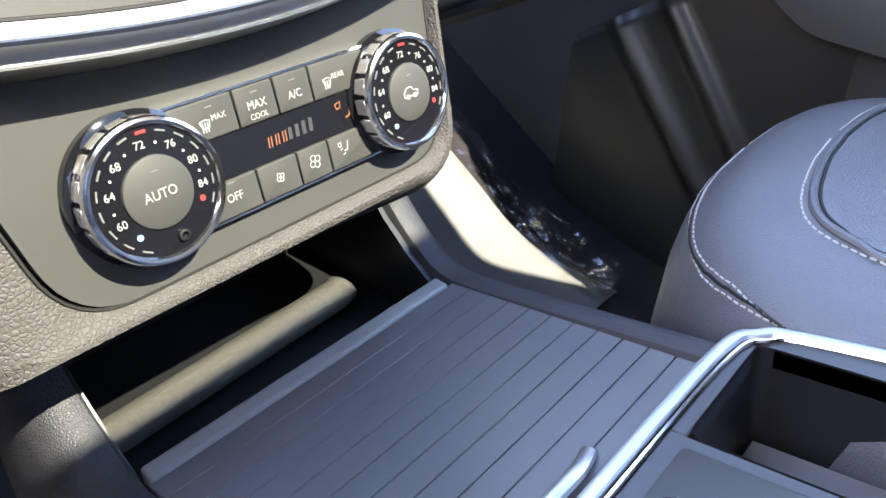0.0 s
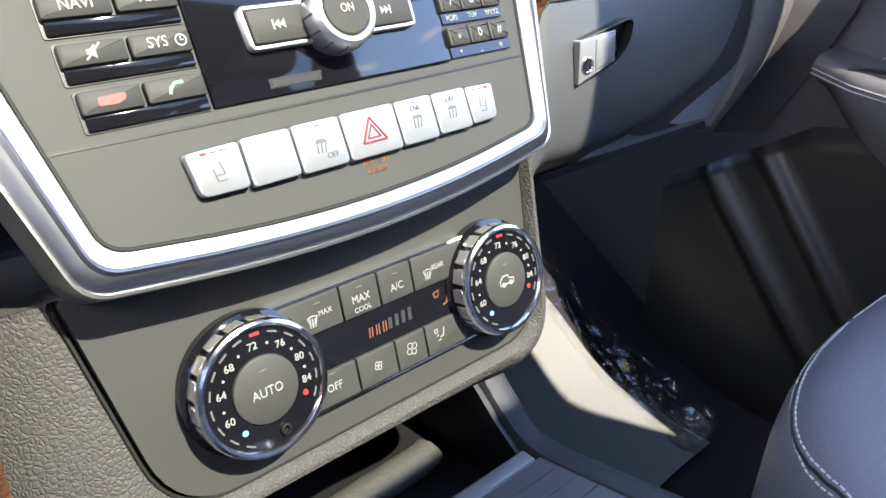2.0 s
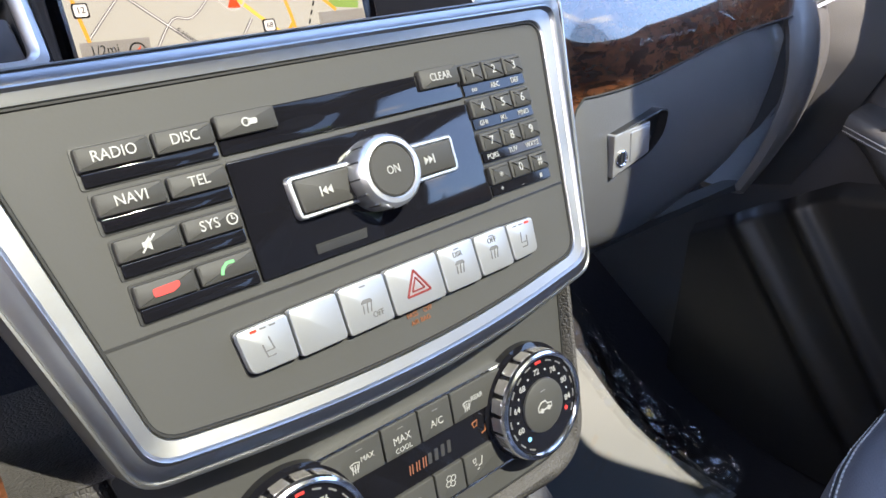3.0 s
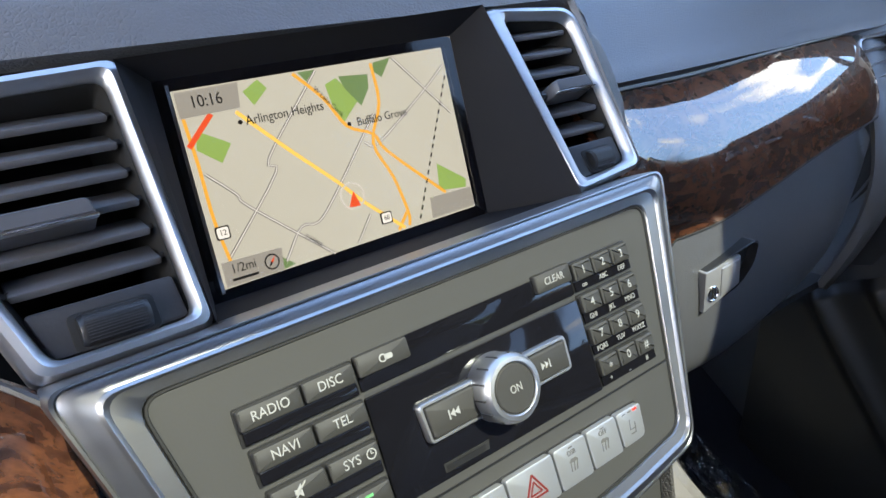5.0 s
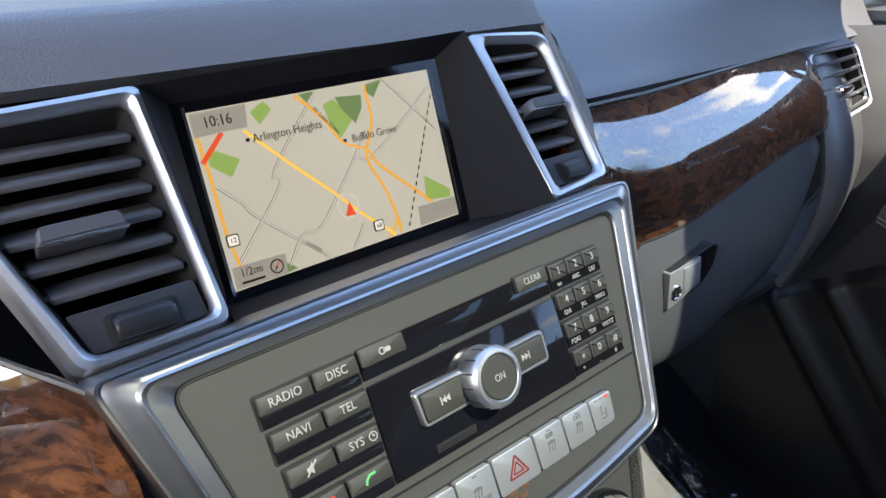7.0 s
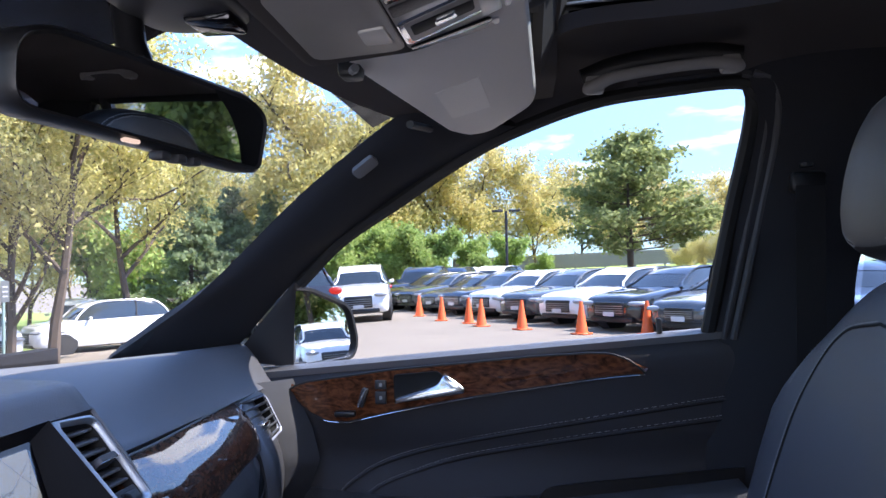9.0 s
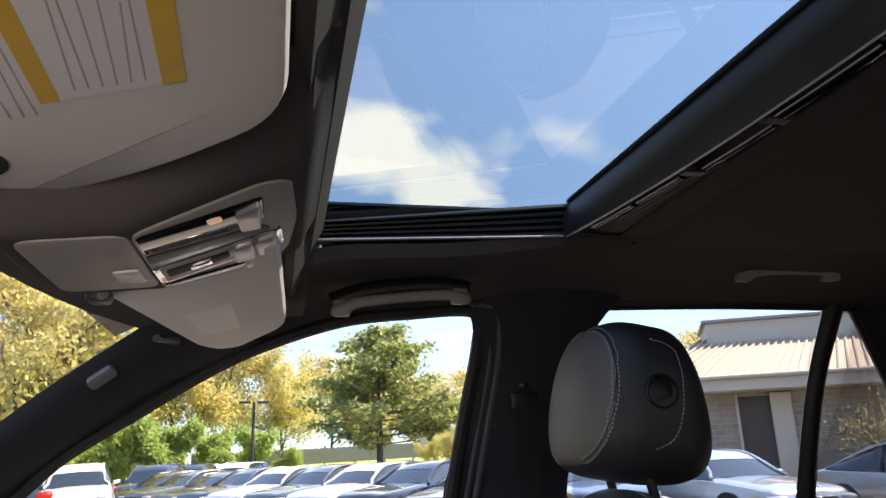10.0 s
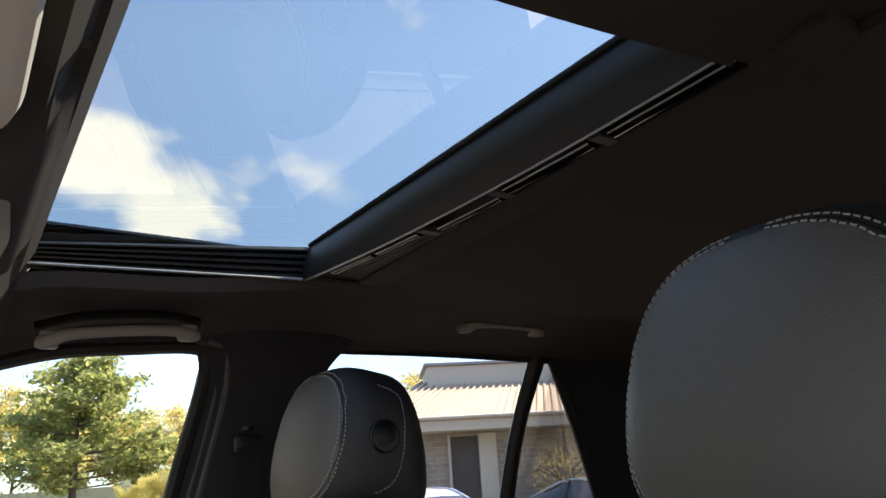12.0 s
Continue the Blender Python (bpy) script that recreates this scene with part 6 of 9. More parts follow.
# headliner behind and in front of the sunroof
setting("headliner_rear", sheet(fresh(), lambda u, v: (-0.42 + 0.84 * u, -1.000 - 1.15 * v, 1.688 + 0.006 * math.sin(math.pi * u) - 0.010 * v), 12, 10, 0.02, 1), HEADLINER, "black fabric headliner", "headliner")


def header(u, v):
    x = -0.62 + 1.24 * u
    k = abs(x) / 0.62
    front = -0.170 - 0.075 * k ** 2
    y = front + (-0.492 - front) * v
    z = 1.566 + 0.020 * k ** 2 + (0.030 * v) * (1 - 0.2 * k) + 0.040 * blend(0.75, 1.0, v) * (1 - blend(0.6, 0.75, k))
    return (x, y, z)


setting("headliner_front", sheet(fresh(), header, 40, 24, 0.02), HEADLINER, "black fabric front headliner", "headliner")
setting("sunroof_front_wall", sheet(fresh(), lambda u, v: (-0.44 + 0.88 * u, -0.470 - 0.040 * v, 1.597 + 0.085 * v + 0.004 * math.sin(3.14 * u)), 24, 6, 0.012, 1), HEADLINER, "grey fabric edge of the sunroof opening", "headliner")
setting("roof_skin", sheet(fresh(), lambda u, v: (-0.70 + 1.40 * u, -1.0 - 1.15 * v, 1.760 - 0.05 * (2 * u - 1) ** 4 - 0.04 * v), 12, 10, 0.004), surface("roof_paint", (0.02, 0.02, 0.022), 0.2, coat=1.0), "dark painted roof", "car body")
setting("roof_skin_front", sheet(fresh(), lambda u, v: (-0.66 + 1.32 * u, -0.135 - 0.34 * v - 0.06 * (2 * u - 1) ** 2, 1.612 + 0.118 * v ** 0.8 - 0.03 * (2 * u - 1) ** 4), 14, 8, 0.004), bpy.data.materials["roof_paint"], "dark painted roof front", "car body")
for s in (1, -1):
    setting("roof_side", sheet(fresh(), lambda u, v: (s * (0.43 + 0.26 * v), -0.44 - 0.58 * u, 1.745 - 0.10 * v ** 2), 10, 8, 0.004), bpy.data.materials["roof_paint"], "dark painted roof side", "car body")
setting("rear_wall", box(fresh(), -0.80, 0.80, -2.16, -2.12, 0.42, 1.70), HEADLINER, "black rear of the cabin", "wall")
setting("cabin_floor", box(fresh(), -0.88, 0.88, -2.15, 0.16, 0.36, 0.42), CARPET, "black carpeted cabin floor", "floor")
TOE = smooth_path([(0, -0.16, 0.424), (0, -0.04, 0.432), (0, 0.06, 0.456), (0, 0.124, 0.480), (0, 0.188, 0.520), (0, 0.255, 0.560), (0, 0.40, 0.650), (0, 0.54, 0.735)], 6)


def toe_z(y):
    """Height of the toe board, which rises towards the engine."""
    for p, q in zip(TOE, TOE[1:]):
        if y <= q.y:
            return p.z + (q.z - p.z) * max(0.0, (y - p.y) / (q.y - p.y))
    return TOE[-1].z


setting("footwell", sheet(fresh(), lambda u, v: (-0.88 + 1.76 * u, -0.16 + 0.70 * v, toe_z(-0.16 + 0.70 * v) - 0.003), 8, 36, 0.03), CARPET, "black carpeted footwell", "floor")
setting("firewall", box(fresh(), -0.88, 0.88, 0.52, 0.56, 0.42, 1.20), CARPET, "black front wall under the dashboard", "wall")
for s in (1,):
    setting("kick_panel", box(fresh(), 0.797, 0.83, 0.02, 0.56, 0.36, 1.15), LEATHER_DOOR, "black kick panel", "wall")

# windscreen
def screen_glass(u, v):
    x = (-0.70 + 1.40 * u)
    lowx, topx = x, x * 0.86
    ax = abs(x)
    far = 0.585 - 0.33 * ax - 0.2 * ax * ax
    lo = Vector((lowx, far, 1.195))
    hi = Vector((topx, -0.165 - 0.085 * (ax / 0.7) ** 2, 1.580))
    return lo.lerp(hi, v) + Vector((0, 0.02, 0.02)) * math.sin(math.pi * v)


ws = setting("windscreen", sheet(fresh(), screen_glass, 24, 12), GLASS_FRONT, "clear windscreen", "windscreen")
FRIT = surface("printed_black_glass", (0.010, 0.010, 0.011), 0.25)


def frit(u, v):
    x = -0.40 + 0.49 * u
    low = 0.80 + 0.12 * blend(0.80, 1.0, u)
    p = screen_glass((x + 0.70) / 1.40, low + (1.02 - low) * v)
    return p + Vector((0, -0.004, -0.006))


setting("windscreen_band", sheet(fresh(), frit, 24, 6, 0.003), FRIT, "black printed band on the upper windscreen", "windscreen")
bon = setting("bonnet", sheet(fresh(), lambda u, v: (-0.85 + 1.70 * u, 0.60 - 0.25 * abs(2 * u - 1) ** 2 + 0.95 * v, 1.13 - 0.10 * v - 0.05 * abs(2 * u - 1) ** 4), 14, 10, 0.01), surface("bonnet_paint", (0.02, 0.02, 0.022), 0.2, coat=1.0), "dark painted bonnet", "car body")

# ---------------------------------------------------------------- sunroof
sun_roof = thing("sunroof", "tilted-shut glass sunroof in a black frame", "sunroof", Matrix.Translation((0, 0, 0)))
gl = part("glass_panel", sheet(fresh(), lambda u, v: (-0.44 + 0.88 * u, -0.44 - 0.52 * v, 1.6935 + 0.057 * v + 0.006 * math.sin(math.pi * u)), 12, 8), GLASS_ROOF, sun_roof, "tinted roof glass")


def strip_z(y):
    """The bright strip along the opening rises towards the rear."""
    return 1.667 + 0.046 * (-0.514 - y)


def glass_z(y):
    return 1.700 + 0.112 * (-0.519 - y)


def link_y(x):
    """Front edge of the blind's link bar, bowed across the roof."""
    q = max(0.0, min(1.0, (0.372 - x) / 0.69))
    return -0.866 - 0.054 * (1 - (1 - q) ** 2.5)


ROOF_TRIM = surface("roof_frame_plastic", (0.030, 0.028, 0.028), 0.42, grain=0.10, grain_size=0.0007, spots=0.10, spot_size=0.08)
for s in (1, -1):
    x = 0.372 if s > 0 else -0.324
    part("side_trim", tube(fresh(), [(x, -0.498 - 0.364 * k / 8, strip_z(-0.498 - 0.364 * k / 8)) for k in range(9)], 0.0030, 8, 0.8), SATIN, sun_roof, "thin bright edge strip")
    part("side_seam", tube(fresh(), [(x, -0.862 - 0.14 * k / 4, strip_z(-0.862 - 0.14 * k / 4)) for k in range(5)], 0.0018, 6), PLASTIC_DARK, sun_roof)
    for k in range(5):
        lip = lambda y, f, dx: (x + s * dx, y, strip_z(y) * (1 - f) + glass_z(y) * f + 0.002)
        f0, f1 = k / 5, (k + 0.8) / 5
        loops = [[lip(y, f0, 0.001 + 0.0015 * k), lip(y, f0 + 0.05, 0.0005 + 0.0015 * k), lip(y, f1, 0.006 + 0.0015 * k), lip(y, f1, 0.030), lip(y, f0, 0.030)] for y in [-0.495 - 0.42 * j / 10 for j in range(11)]]
        part("side_rail", rings(fresh(), loops), PLASTIC_BLACK, sun_roof, "black sliding rail")
part("front_bar", box(fresh(), -0.42, 0.42, -0.508, -0.470, 1.690, 1.745, 0.006, 2), PLASTIC_BLACK, sun_roof)
# rear frame: an upright apron below the glass, the blind's link bar and its cassette


def apron(u, v):
    x = -0.345 + 0.735 * u
    top = Vector((x, -0.886 - 0.020 * (0.379 - x) / 0.62, glass_z(-0.89) + 0.004))
    low = Vector((x, link_y(x), 1.682))
    return top.lerp(low, v) + Vector((0, 0.008, 0)) * math.sin(math.pi * v)


part("rear_apron", sheet(fresh(), apron, 40, 10, 0.008), ROOF_TRIM, sun_roof, "smooth dark apron below the rear glass edge")
part("glass_seal", tube(fresh(), [Vector(apron(i / 20, 0.0)) + Vector((0, 0.002, 0.0)) for i in range(21)], 0.0040, 8), RUBBER, sun_roof, "black rubber glass seal")
part("edge_line", tube(fresh(), [(x_ / 100, link_y(x_ / 100) + 0.001, 1.6815) for x_ in range(37, -34, -2)], 0.0013, 6), SATIN, sun_roof, "thin bright edge line")
part("link_bed", sheet(fresh(), lambda u, v: (-0.345 + 0.735 * u, link_y(-0.345 + 0.735 * u) - 0.003 - 0.085 * v, 1.6895), 30, 4, 0.004), VOID, sun_roof, "dark blind track")
part("blind_cassette", box(fresh(), -0.40, 0.40, -1.012, -0.955, 1.686, 1.704, 0.004, 2), HEADLINER, sun_roof, "fabric covered blind cassette")
for x0, x1, dy, w in ((-0.335, -0.195, 0.020, 0.009), (-0.170, -0.040, 0.018, 0.008), (-0.020, 0.095, 0.026, 0.005), (0.125, 0.215, 0.016, 0.005), (0.225, 0.320, 0.015, 0.005)):
    run = [x0 + (x1 - x0) * i / 8 for i in range(9)]
    part("blind_link", tube(fresh(), [(x_, link_y(x_) - dy, 1.682) for x_ in run], w, 8, 0.45), GLOSS_BLACK, sun_roof, "gloss black blind link")
    part("link_edge", tube(fresh(), [(x_, link_y(x_) - dy + w, 1.6812) for x_ in run], 0.0010, 6), SATIN, sun_roof)
for x0 in (0.110, -0.030, -0.183):
    part("link_joint", box(fresh(), x0 - 0.008, x0 + 0.008, link_y(x0) - 0.034, link_y(x0) - 0.004, 1.680, 1.688, 0.002, 1), PLASTIC_DARK, sun_roof)
for dy in (0.030, 0.040):
    part("track_rib", tube(fresh(), [(0.30 - 0.02 * i, link_y(0.30 - 0.02 * i) - dy, 1.6845) for i in range(12)], 0.0016, 6), PLASTIC_DARK, sun_roof)

# ---------------------------------------------------------------- grab handles
GRIP = surface("grip_plastic", (0.30, 0.29, 0.275), 0.5, grain=0.2, grain_size=0.0008)


def grab(y0, y1, x, z0, z1):
    g = thing("grab_handle", "folded grey plastic roof grab handle", "grab handle", Matrix.Translation((x, (y0 + y1) / 2, (z0 + z1) / 2)), "roof grab handles")
    h = (y0 - y1) / 2
    k = (z0 - z1) / (y0 - y1)
    line = lambda pts: [(x_, y_, z_ + k * y_) for x_, y_, z_ in pts]
    pts = smooth_path(line([(0.006, h, -0.004), (0.0, h * 0.95, -0.007), (-0.002, h * 0.86, -0.004), (-0.002, h * 0.70, 0.002), (-0.002, h * 0.45, 0.004), (-0.002, 0, 0.005), (-0.002, -h * 0.45, 0.004), (-0.002, -h * 0.70, 0.002), (-0.002, -h * 0.86, -0.003), (0.0, -h * 0.95, -0.006), (0.006, -h, -0.003)]), 5)
    n = len(pts)
    part("grip", tube(fresh(), pts, 0.0105, 12, 0.75, (1, 0, 0), [0.80 + 0.28 * abs(2 * i / (n - 1) - 1) ** 1.5 for i in range(n)]), GRIP, g, "grey plastic grip")
    part("recess", tube(fresh(), smooth_path(line([(0.012, h * 1.06, 0.010), (0.010, h * 0.6, 0.022), (0.010, 0, 0.025), (0.010, -h * 0.6, 0.022), (0.012, -h * 1.06, 0.010)]), 8), 0.015, 12, 0.6, (1, 0, 0)), PLASTIC_BLACK, g, "black handle recess")
    for q in (1, -1):
        part("mount", box(fresh(), 0.0, 0.022, q * h * 0.90 - 0.014, q * h * 0.90 + 0.014, k * q * h - 0.014, k * q * h + 0.012, 0.005, 2), GRIP, g)
    return g


grab(-0.541, -0.758, 0.552, 1.612, 1.634)
grab(-1.285, -1.490, 0.560, 1.684, 1.688)

# pillar badge
b_up = Vector((0.20, 0.83, -0.55)).normalized()
b_out = Vector((-0.695, -0.275, -0.664))
b_out = (b_out - b_up * b_out.dot(b_up)).normalized()
BADGE = Matrix.Translation((0.618, -0.190, 1.510)) @ Matrix((b_up.cross(b_out), b_up, b_out)).transposed().to_4x4()
bd = thing("airbag_badge", "small grey oval badge on the windscreen pillar", "badge", BADGE)
part("plate", slab(fresh(), rounded([(-0.010, -0.022), (0.010, -0.022), (0.010, 0.022), (-0.010, 0.022)], 0.007, 5), -0.01, 0.003, 0.001), surface("badge_plastic", (0.16, 0.16, 0.165), 0.5), bd)

# belt anchor on the centre pillar
bt = thing("belt_anchor", "black seat belt guide with webbing on the centre pillar", "seat belt", Matrix.Translation((0.655, -0.880, 1.46)))
part("guide", box(fresh(), -0.012, 0.012, -0.026, 0.026, -0.010, 0.022, 0.006, 2), PLASTIC_BLACK, bt)
part("bolt", lathe(fresh(), [(0.010, 0.0), (0.010, 0.006), (0.0001, 0.007)], 16, (0.0, 0.0, 0.030)), PLASTIC_BLACK, bt)
part("webbing", panel3(fresh(), [(-0.014, -0.022, 0.0), (-0.014, 0.022, 0.0), (0.05, 0.022, -0.75), (0.05, -0.022, -0.75)], 0.0015, (-1, 0, 0)), surface("webbing", (0.012, 0.012, 0.013), 0.8, grain=0.6, grain_size=0.001), bt, "black belt webbing")

# ---------------------------------------------------------------- front seats
from mathutils.bvhtree import BVHTree


def skin_of(ob):
    """The surface of a part, to lay seams on."""
    return BVHTree.FromPolygons([v.co.copy() for v in ob.data.vertices], [tuple(p.vertices) for p in ob.data.polygons])


def laid(tree, pts, lift_=0.0):
    out = []
    for p in pts:
        q, nrm, _, _ = tree.find_nearest(Vector(p))
        out.append(q + nrm * lift_)
    return out


def puff(bm, ctr, half, power=2.6, n=36, m_=22, shape=None):
    """A rounded cushion body: a superellipsoid, with shape(p) to bend it."""
    def sp(c, e):
        return math.copysign(abs(c) ** e, c)
    e = 2 / power
    loops = []
    for j in range(1, m_):
        ph = -math.pi / 2 + math.pi * j / m_
        row = []
        for i in range(n):
            th = 2 * math.pi * i / n
            p = Vector((half[0] * sp(math.cos(ph), e) * sp(math.cos(th), e), half[1] * sp(math.cos(ph), e) * sp(math.sin(th), e), half[2] * sp(math.sin(ph), e)))
            p = shape(p) if shape else p
            row.append(p + Vector(ctr))
        loops.append(row)
    return rings(bm, loops)


def stitch_line(pts, parent, step=0.0055, r=0.0007, name="stitching"):
    """A row of short thread stitches along a line."""
    bm = fresh()
    P = [Vector(p) for p in pts]
    L = [0.0]
    for a, b in zip(P, P[1:]):
        L.append(L[-1] + (b - a).length)

    def at(s):
        for i in range(len(P) - 1):
            if s <= L[i + 1]:
                return P[i].lerp(P[i + 1], (s - L[i]) / max(1e-9, L[i + 1] - L[i]))
        return P[-1]
    k = int(L[-1] / step)
    for i in range(k):
        tube(bm, [at(i * step), at(i * step + step * 0.62)], r, 5)
    return part(name, bm, THREAD, parent, "light grey stitching", kind="stuff")


def seat(cx, label, dy=0.0, rest_z=1.438, rest_power=3.3):
    st = thing("front_seat", label, "car seat", Matrix.Translation((cx, dy, 0)), "front seats")
    # cushion: wide bolsters at the sides, rounded thigh front
    def cushion_shape(p):
        q = p.copy()
        side = (abs(p.x) / 0.235)
        if p.z > 0:
            q.z += 0.030 * side ** 3 * blend(0.30, -0.1, p.y) + 0.012 * blend(0.05, 0.25, p.y) * (1 - side ** 2)
        q.z -= 0.060 * blend(0.10, 0.30, p.y) * blend(0.0, 0.10, -p.z + 0.06)
        q.y += 0.020 * (1 - side ** 2) * blend(0.1, 0.26, p.y)
        return q
    cush = part("cushion", puff(fresh(), (0, -0.523, 0.759), (0.238, 0.268, 0.100), 3.4, 64, 30, cushion_shape), LEATHER_SEAT, st, "black leather seat cushion")
    sk = skin_of(cush)
    for s in (1, -1):
        line = smooth_path([(s * 0.140, -0.74, 0.90), (s * 0.142, -0.60, 0.90), (s * 0.150, -0.48, 0.90), (s * 0.158, -0.40, 0.90), (s * 0.148, -0.345, 0.90), (s * 0.12, -0.318, 0.90), (s * 0.06, -0.304, 0.90), (0, -0.300, 0.90)], 12)
        part("piping", tube(fresh(), laid(sk, line, 0.0006), 0.0030, 8), LEATHER_SEAT, cush)
        part("seam", tube(fresh(), laid(sk, [p + Vector((-s * 0.004, -0.003, 0)) for p in line], 0.0), 0.0013, 6), VOID, cush)
        stitch_line(laid(sk, [p + Vector((s * 0.006, 0.005, 0)) for p in line], 0.0003), cush)
        edge = smooth_path([(s * 0.232, -0.74, 0.852), (s * 0.234, -0.52, 0.852), (s * 0.230, -0.38, 0.850), (s * 0.212, -0.300, 0.845), (s * 0.172, -0.255, 0.838), (s * 0.10, -0.238, 0.834), (0, -0.232, 0.834)], 14)
        for dz in (0.0, -0.009):
            stitch_line(laid(sk, [p + Vector((s * 0.002, 0.002, dz)) for p in edge], 0.0004), cush)
        part("seam", tube(fresh(), laid(sk, [p + Vector((s * 0.002, 0.002, -0.0045)) for p in edge], 0.0), 0.0012, 6), VOID, cush)
    part("seat_base", box(fresh(), -0.21, 0.21, -0.76, -0.30, 0.42, 0.70, 0.02, 2), PLASTIC_BLACK, st, "black plastic seat base")
    # backrest
    tilt = math.radians(17)
    def back_shape(p):
        q = p.copy()
        side = abs(p.x) / 0.24
        if p.y > 0:
            q.y += 0.040 * side ** 3 * (1 - blend(0.05, 0.26, p.z))
        narrow = 1 - 0.24 * blend(0.02, 0.27, p.z) ** 1.5
        q.x *= narrow
        return q
    bk = part("backrest", puff(fresh(), (0, 0, 0), (0.245, 0.075, 0.285), 3.2, 56, 36, back_shape), LEATHER_SEAT, st, "black leather backrest")
    bk.matrix_basis = Matrix.Translation((0, -0.855, 1.045)) @ Matrix.Rotation(tilt, 4, "X")
    sk = skin_of(bk)
    for s in (1, -1):
        ln = smooth_path([(s * 0.150, 0.11, -0.22), (s * 0.148, 0.11, 0.0), (s * 0.128, 0.10, 0.13), (s * 0.09, 0.09, 0.195), (0, 0.09, 0.215)], 10)
        part("seam", tube(fresh(), laid(sk, ln), 0.0022, 6), VOID, bk)
        stitch_line(laid(sk, [p + Vector((s * 0.006, 0, 0.004)) for p in ln], 0.0004), bk)
        stitch_line(laid(sk, smooth_path([(s * 0.19, 0.055, 0.10), (s * 0.176, 0.052, 0.19), (s * 0.160, 0.045, 0.245), (s * 0.12, 0.035, 0.29), (0, 0.030, 0.30)], 10), 0.0004), bk)
    # head restraint
    def rest_shape(p):
        q = p.copy()
        up = blend(-0.02, 0.11, p.z)
        q.x *= 1 - 0.10 * up
        q.y *= (1.0 - 0.10 * up) if p.y > 0 else (1.05 - 0.38 * up + 0.30 * blend(0.02, -0.11, p.z))
        if p.y > 0:
            q.y += 0.016 * (1 - (p.x / 0.13) ** 2)
        return q
    hr = part("headrest", puff(fresh(), (0, 0, 0), (0.128, 0.080, 0.108), rest_power, 64, 40, rest_shape), LEATHER_REST, st, "grey-black leather head restraint, darker behind the side seam")
    hr.matrix_basis = Matrix.Translation((0.006, -0.938, rest_z)) @ Matrix.Rotation(math.radians(10), 4, "X")
    sk = skin_of(hr)
    for s in (1, -1):
        for k, dy in enumerate((0.116, 0.094)):
            ring = [(s * 0.15 * math.cos(math.radians(a)), dy, 0.125 * math.sin(math.radians(a))) for a in range(-70, 89, 4)]
            on = laid(sk, ring, 0.0004)
            stitch_line(on, hr, 0.006, 0.0008)
        part("seam", tube(fresh(), laid(sk, [(p[0], 0.105, p[2]) for p in ring], -0.0003), 0.0009, 6), VOID, hr)
        rear = smooth_path([(s * 0.14, 0.020, 0.100), (s * 0.14, -0.012, 0.080), (s * 0.14, -0.022, 0.02), (s * 0.14, -0.014, -0.05), (s * 0.14, 0.015, -0.082)], 8)
        stitch_line(laid(sk, rear, 0.0004), hr, 0.006, 0.0008)
    bt_ = part("release_button", lathe(fresh(), [(0.023, -0.006), (0.023, 0.0005), (0.020, 0.0020), (0.0165, -0.001), (0.014, 0.0006), (0.0001, 0.0014)], 32), PLASTIC_BLACK, hr, "round black release button")
    bt_.matrix_basis = Matrix.Translation((-0.1265, 0.010, 0.004)) @ Matrix.Rotation(math.radians(-90), 4, "Y")
    for s in (1, -1):
        part("post", tube(fresh(), [(s * 0.062, -0.925, 1.35), (s * 0.062, -0.945, 1.27)], 0.0065, 12), PLASTIC_BLACK, st, "black headrest post")
        part("post_collar", lathe(fresh(), [(0.014, 0.0), (0.014, 0.010), (0.009, 0.014)], 18, (s * 0.062, -0.938, 1.298)), PLASTIC_BLACK, st)
    return st


seat(0.381, "black leather front passenger seat with grey stitching", -0.004)
seat(-0.372, "black leather driver seat with grey stitching", 0.035, 1.412, 3.0)

# ---------------------------------------------------------------- steering wheel
SW = Matrix.Translation((-0.425, -0.285, 1.108)) @ Matrix.Rotation(math.radians(-24), 4, "X")
sw = thing("steering_wheel", "black leather steering wheel with silver spokes", "steering wheel", SW)
R_ = 0.183
part("rim", tube(fresh(), [(R_ * math.sin(a * 2 * math.pi / 72), 0, R_ * math.cos(a * 2 * math.pi / 72)) for a in range(73)], 0.0165, 16, 1.0, (0, 1, 0)), surface("wheel_leather", (0.011, 0.011, 0.012), 0.52, specular=0.3, grain=0.25, grain_size=0.0012, cells=True), sw, "black leather rim")
part("hub", puff(fresh(), (0, -0.010, -0.01), (0.085, 0.030, 0.075), 2.8, 32, 16), PLASTIC_DARK, sw, "black hub cover")
for s in (1, -1):
    sp_ = smooth_path([(s * 0.07, -0.004, 0.018), (s * 0.115, 0.0, 0.022), (s * 0.150, 0.0, 0.035), (s * 0.172, 0.0, 0.058)], 6)
    part("spoke", tube(fresh(), sp_, 0.020, 10, 0.45, (0, 1, 0)), PLASTIC_DARK, sw, "black spoke")
    arc = [(s * (R_ - 0.022) * math.sin(math.radians(a)), -0.004, (R_ - 0.022) * math.cos(math.radians(a))) for a in range(40, 108, 4)]
    part("spoke_trim", tube(fresh(), arc, 0.0050, 8, 0.6, (0, 1, 0)), SATIN, sw, "silver inner trim")
part("spoke", tube(fresh(), [(0, -0.002, -0.07), (0, 0.0, -0.172)], 0.020, 10, 0.45, (0, 1, 0)), SATIN, sw, "silver lower spoke")
part("column", tube(fresh(), [(0, 0.02, -0.01), (0, 0.22, -0.01)], 0.052, 20, 1.0, (0, 0, 1)), PLASTIC_DARK, sw, "black steering column cowl")
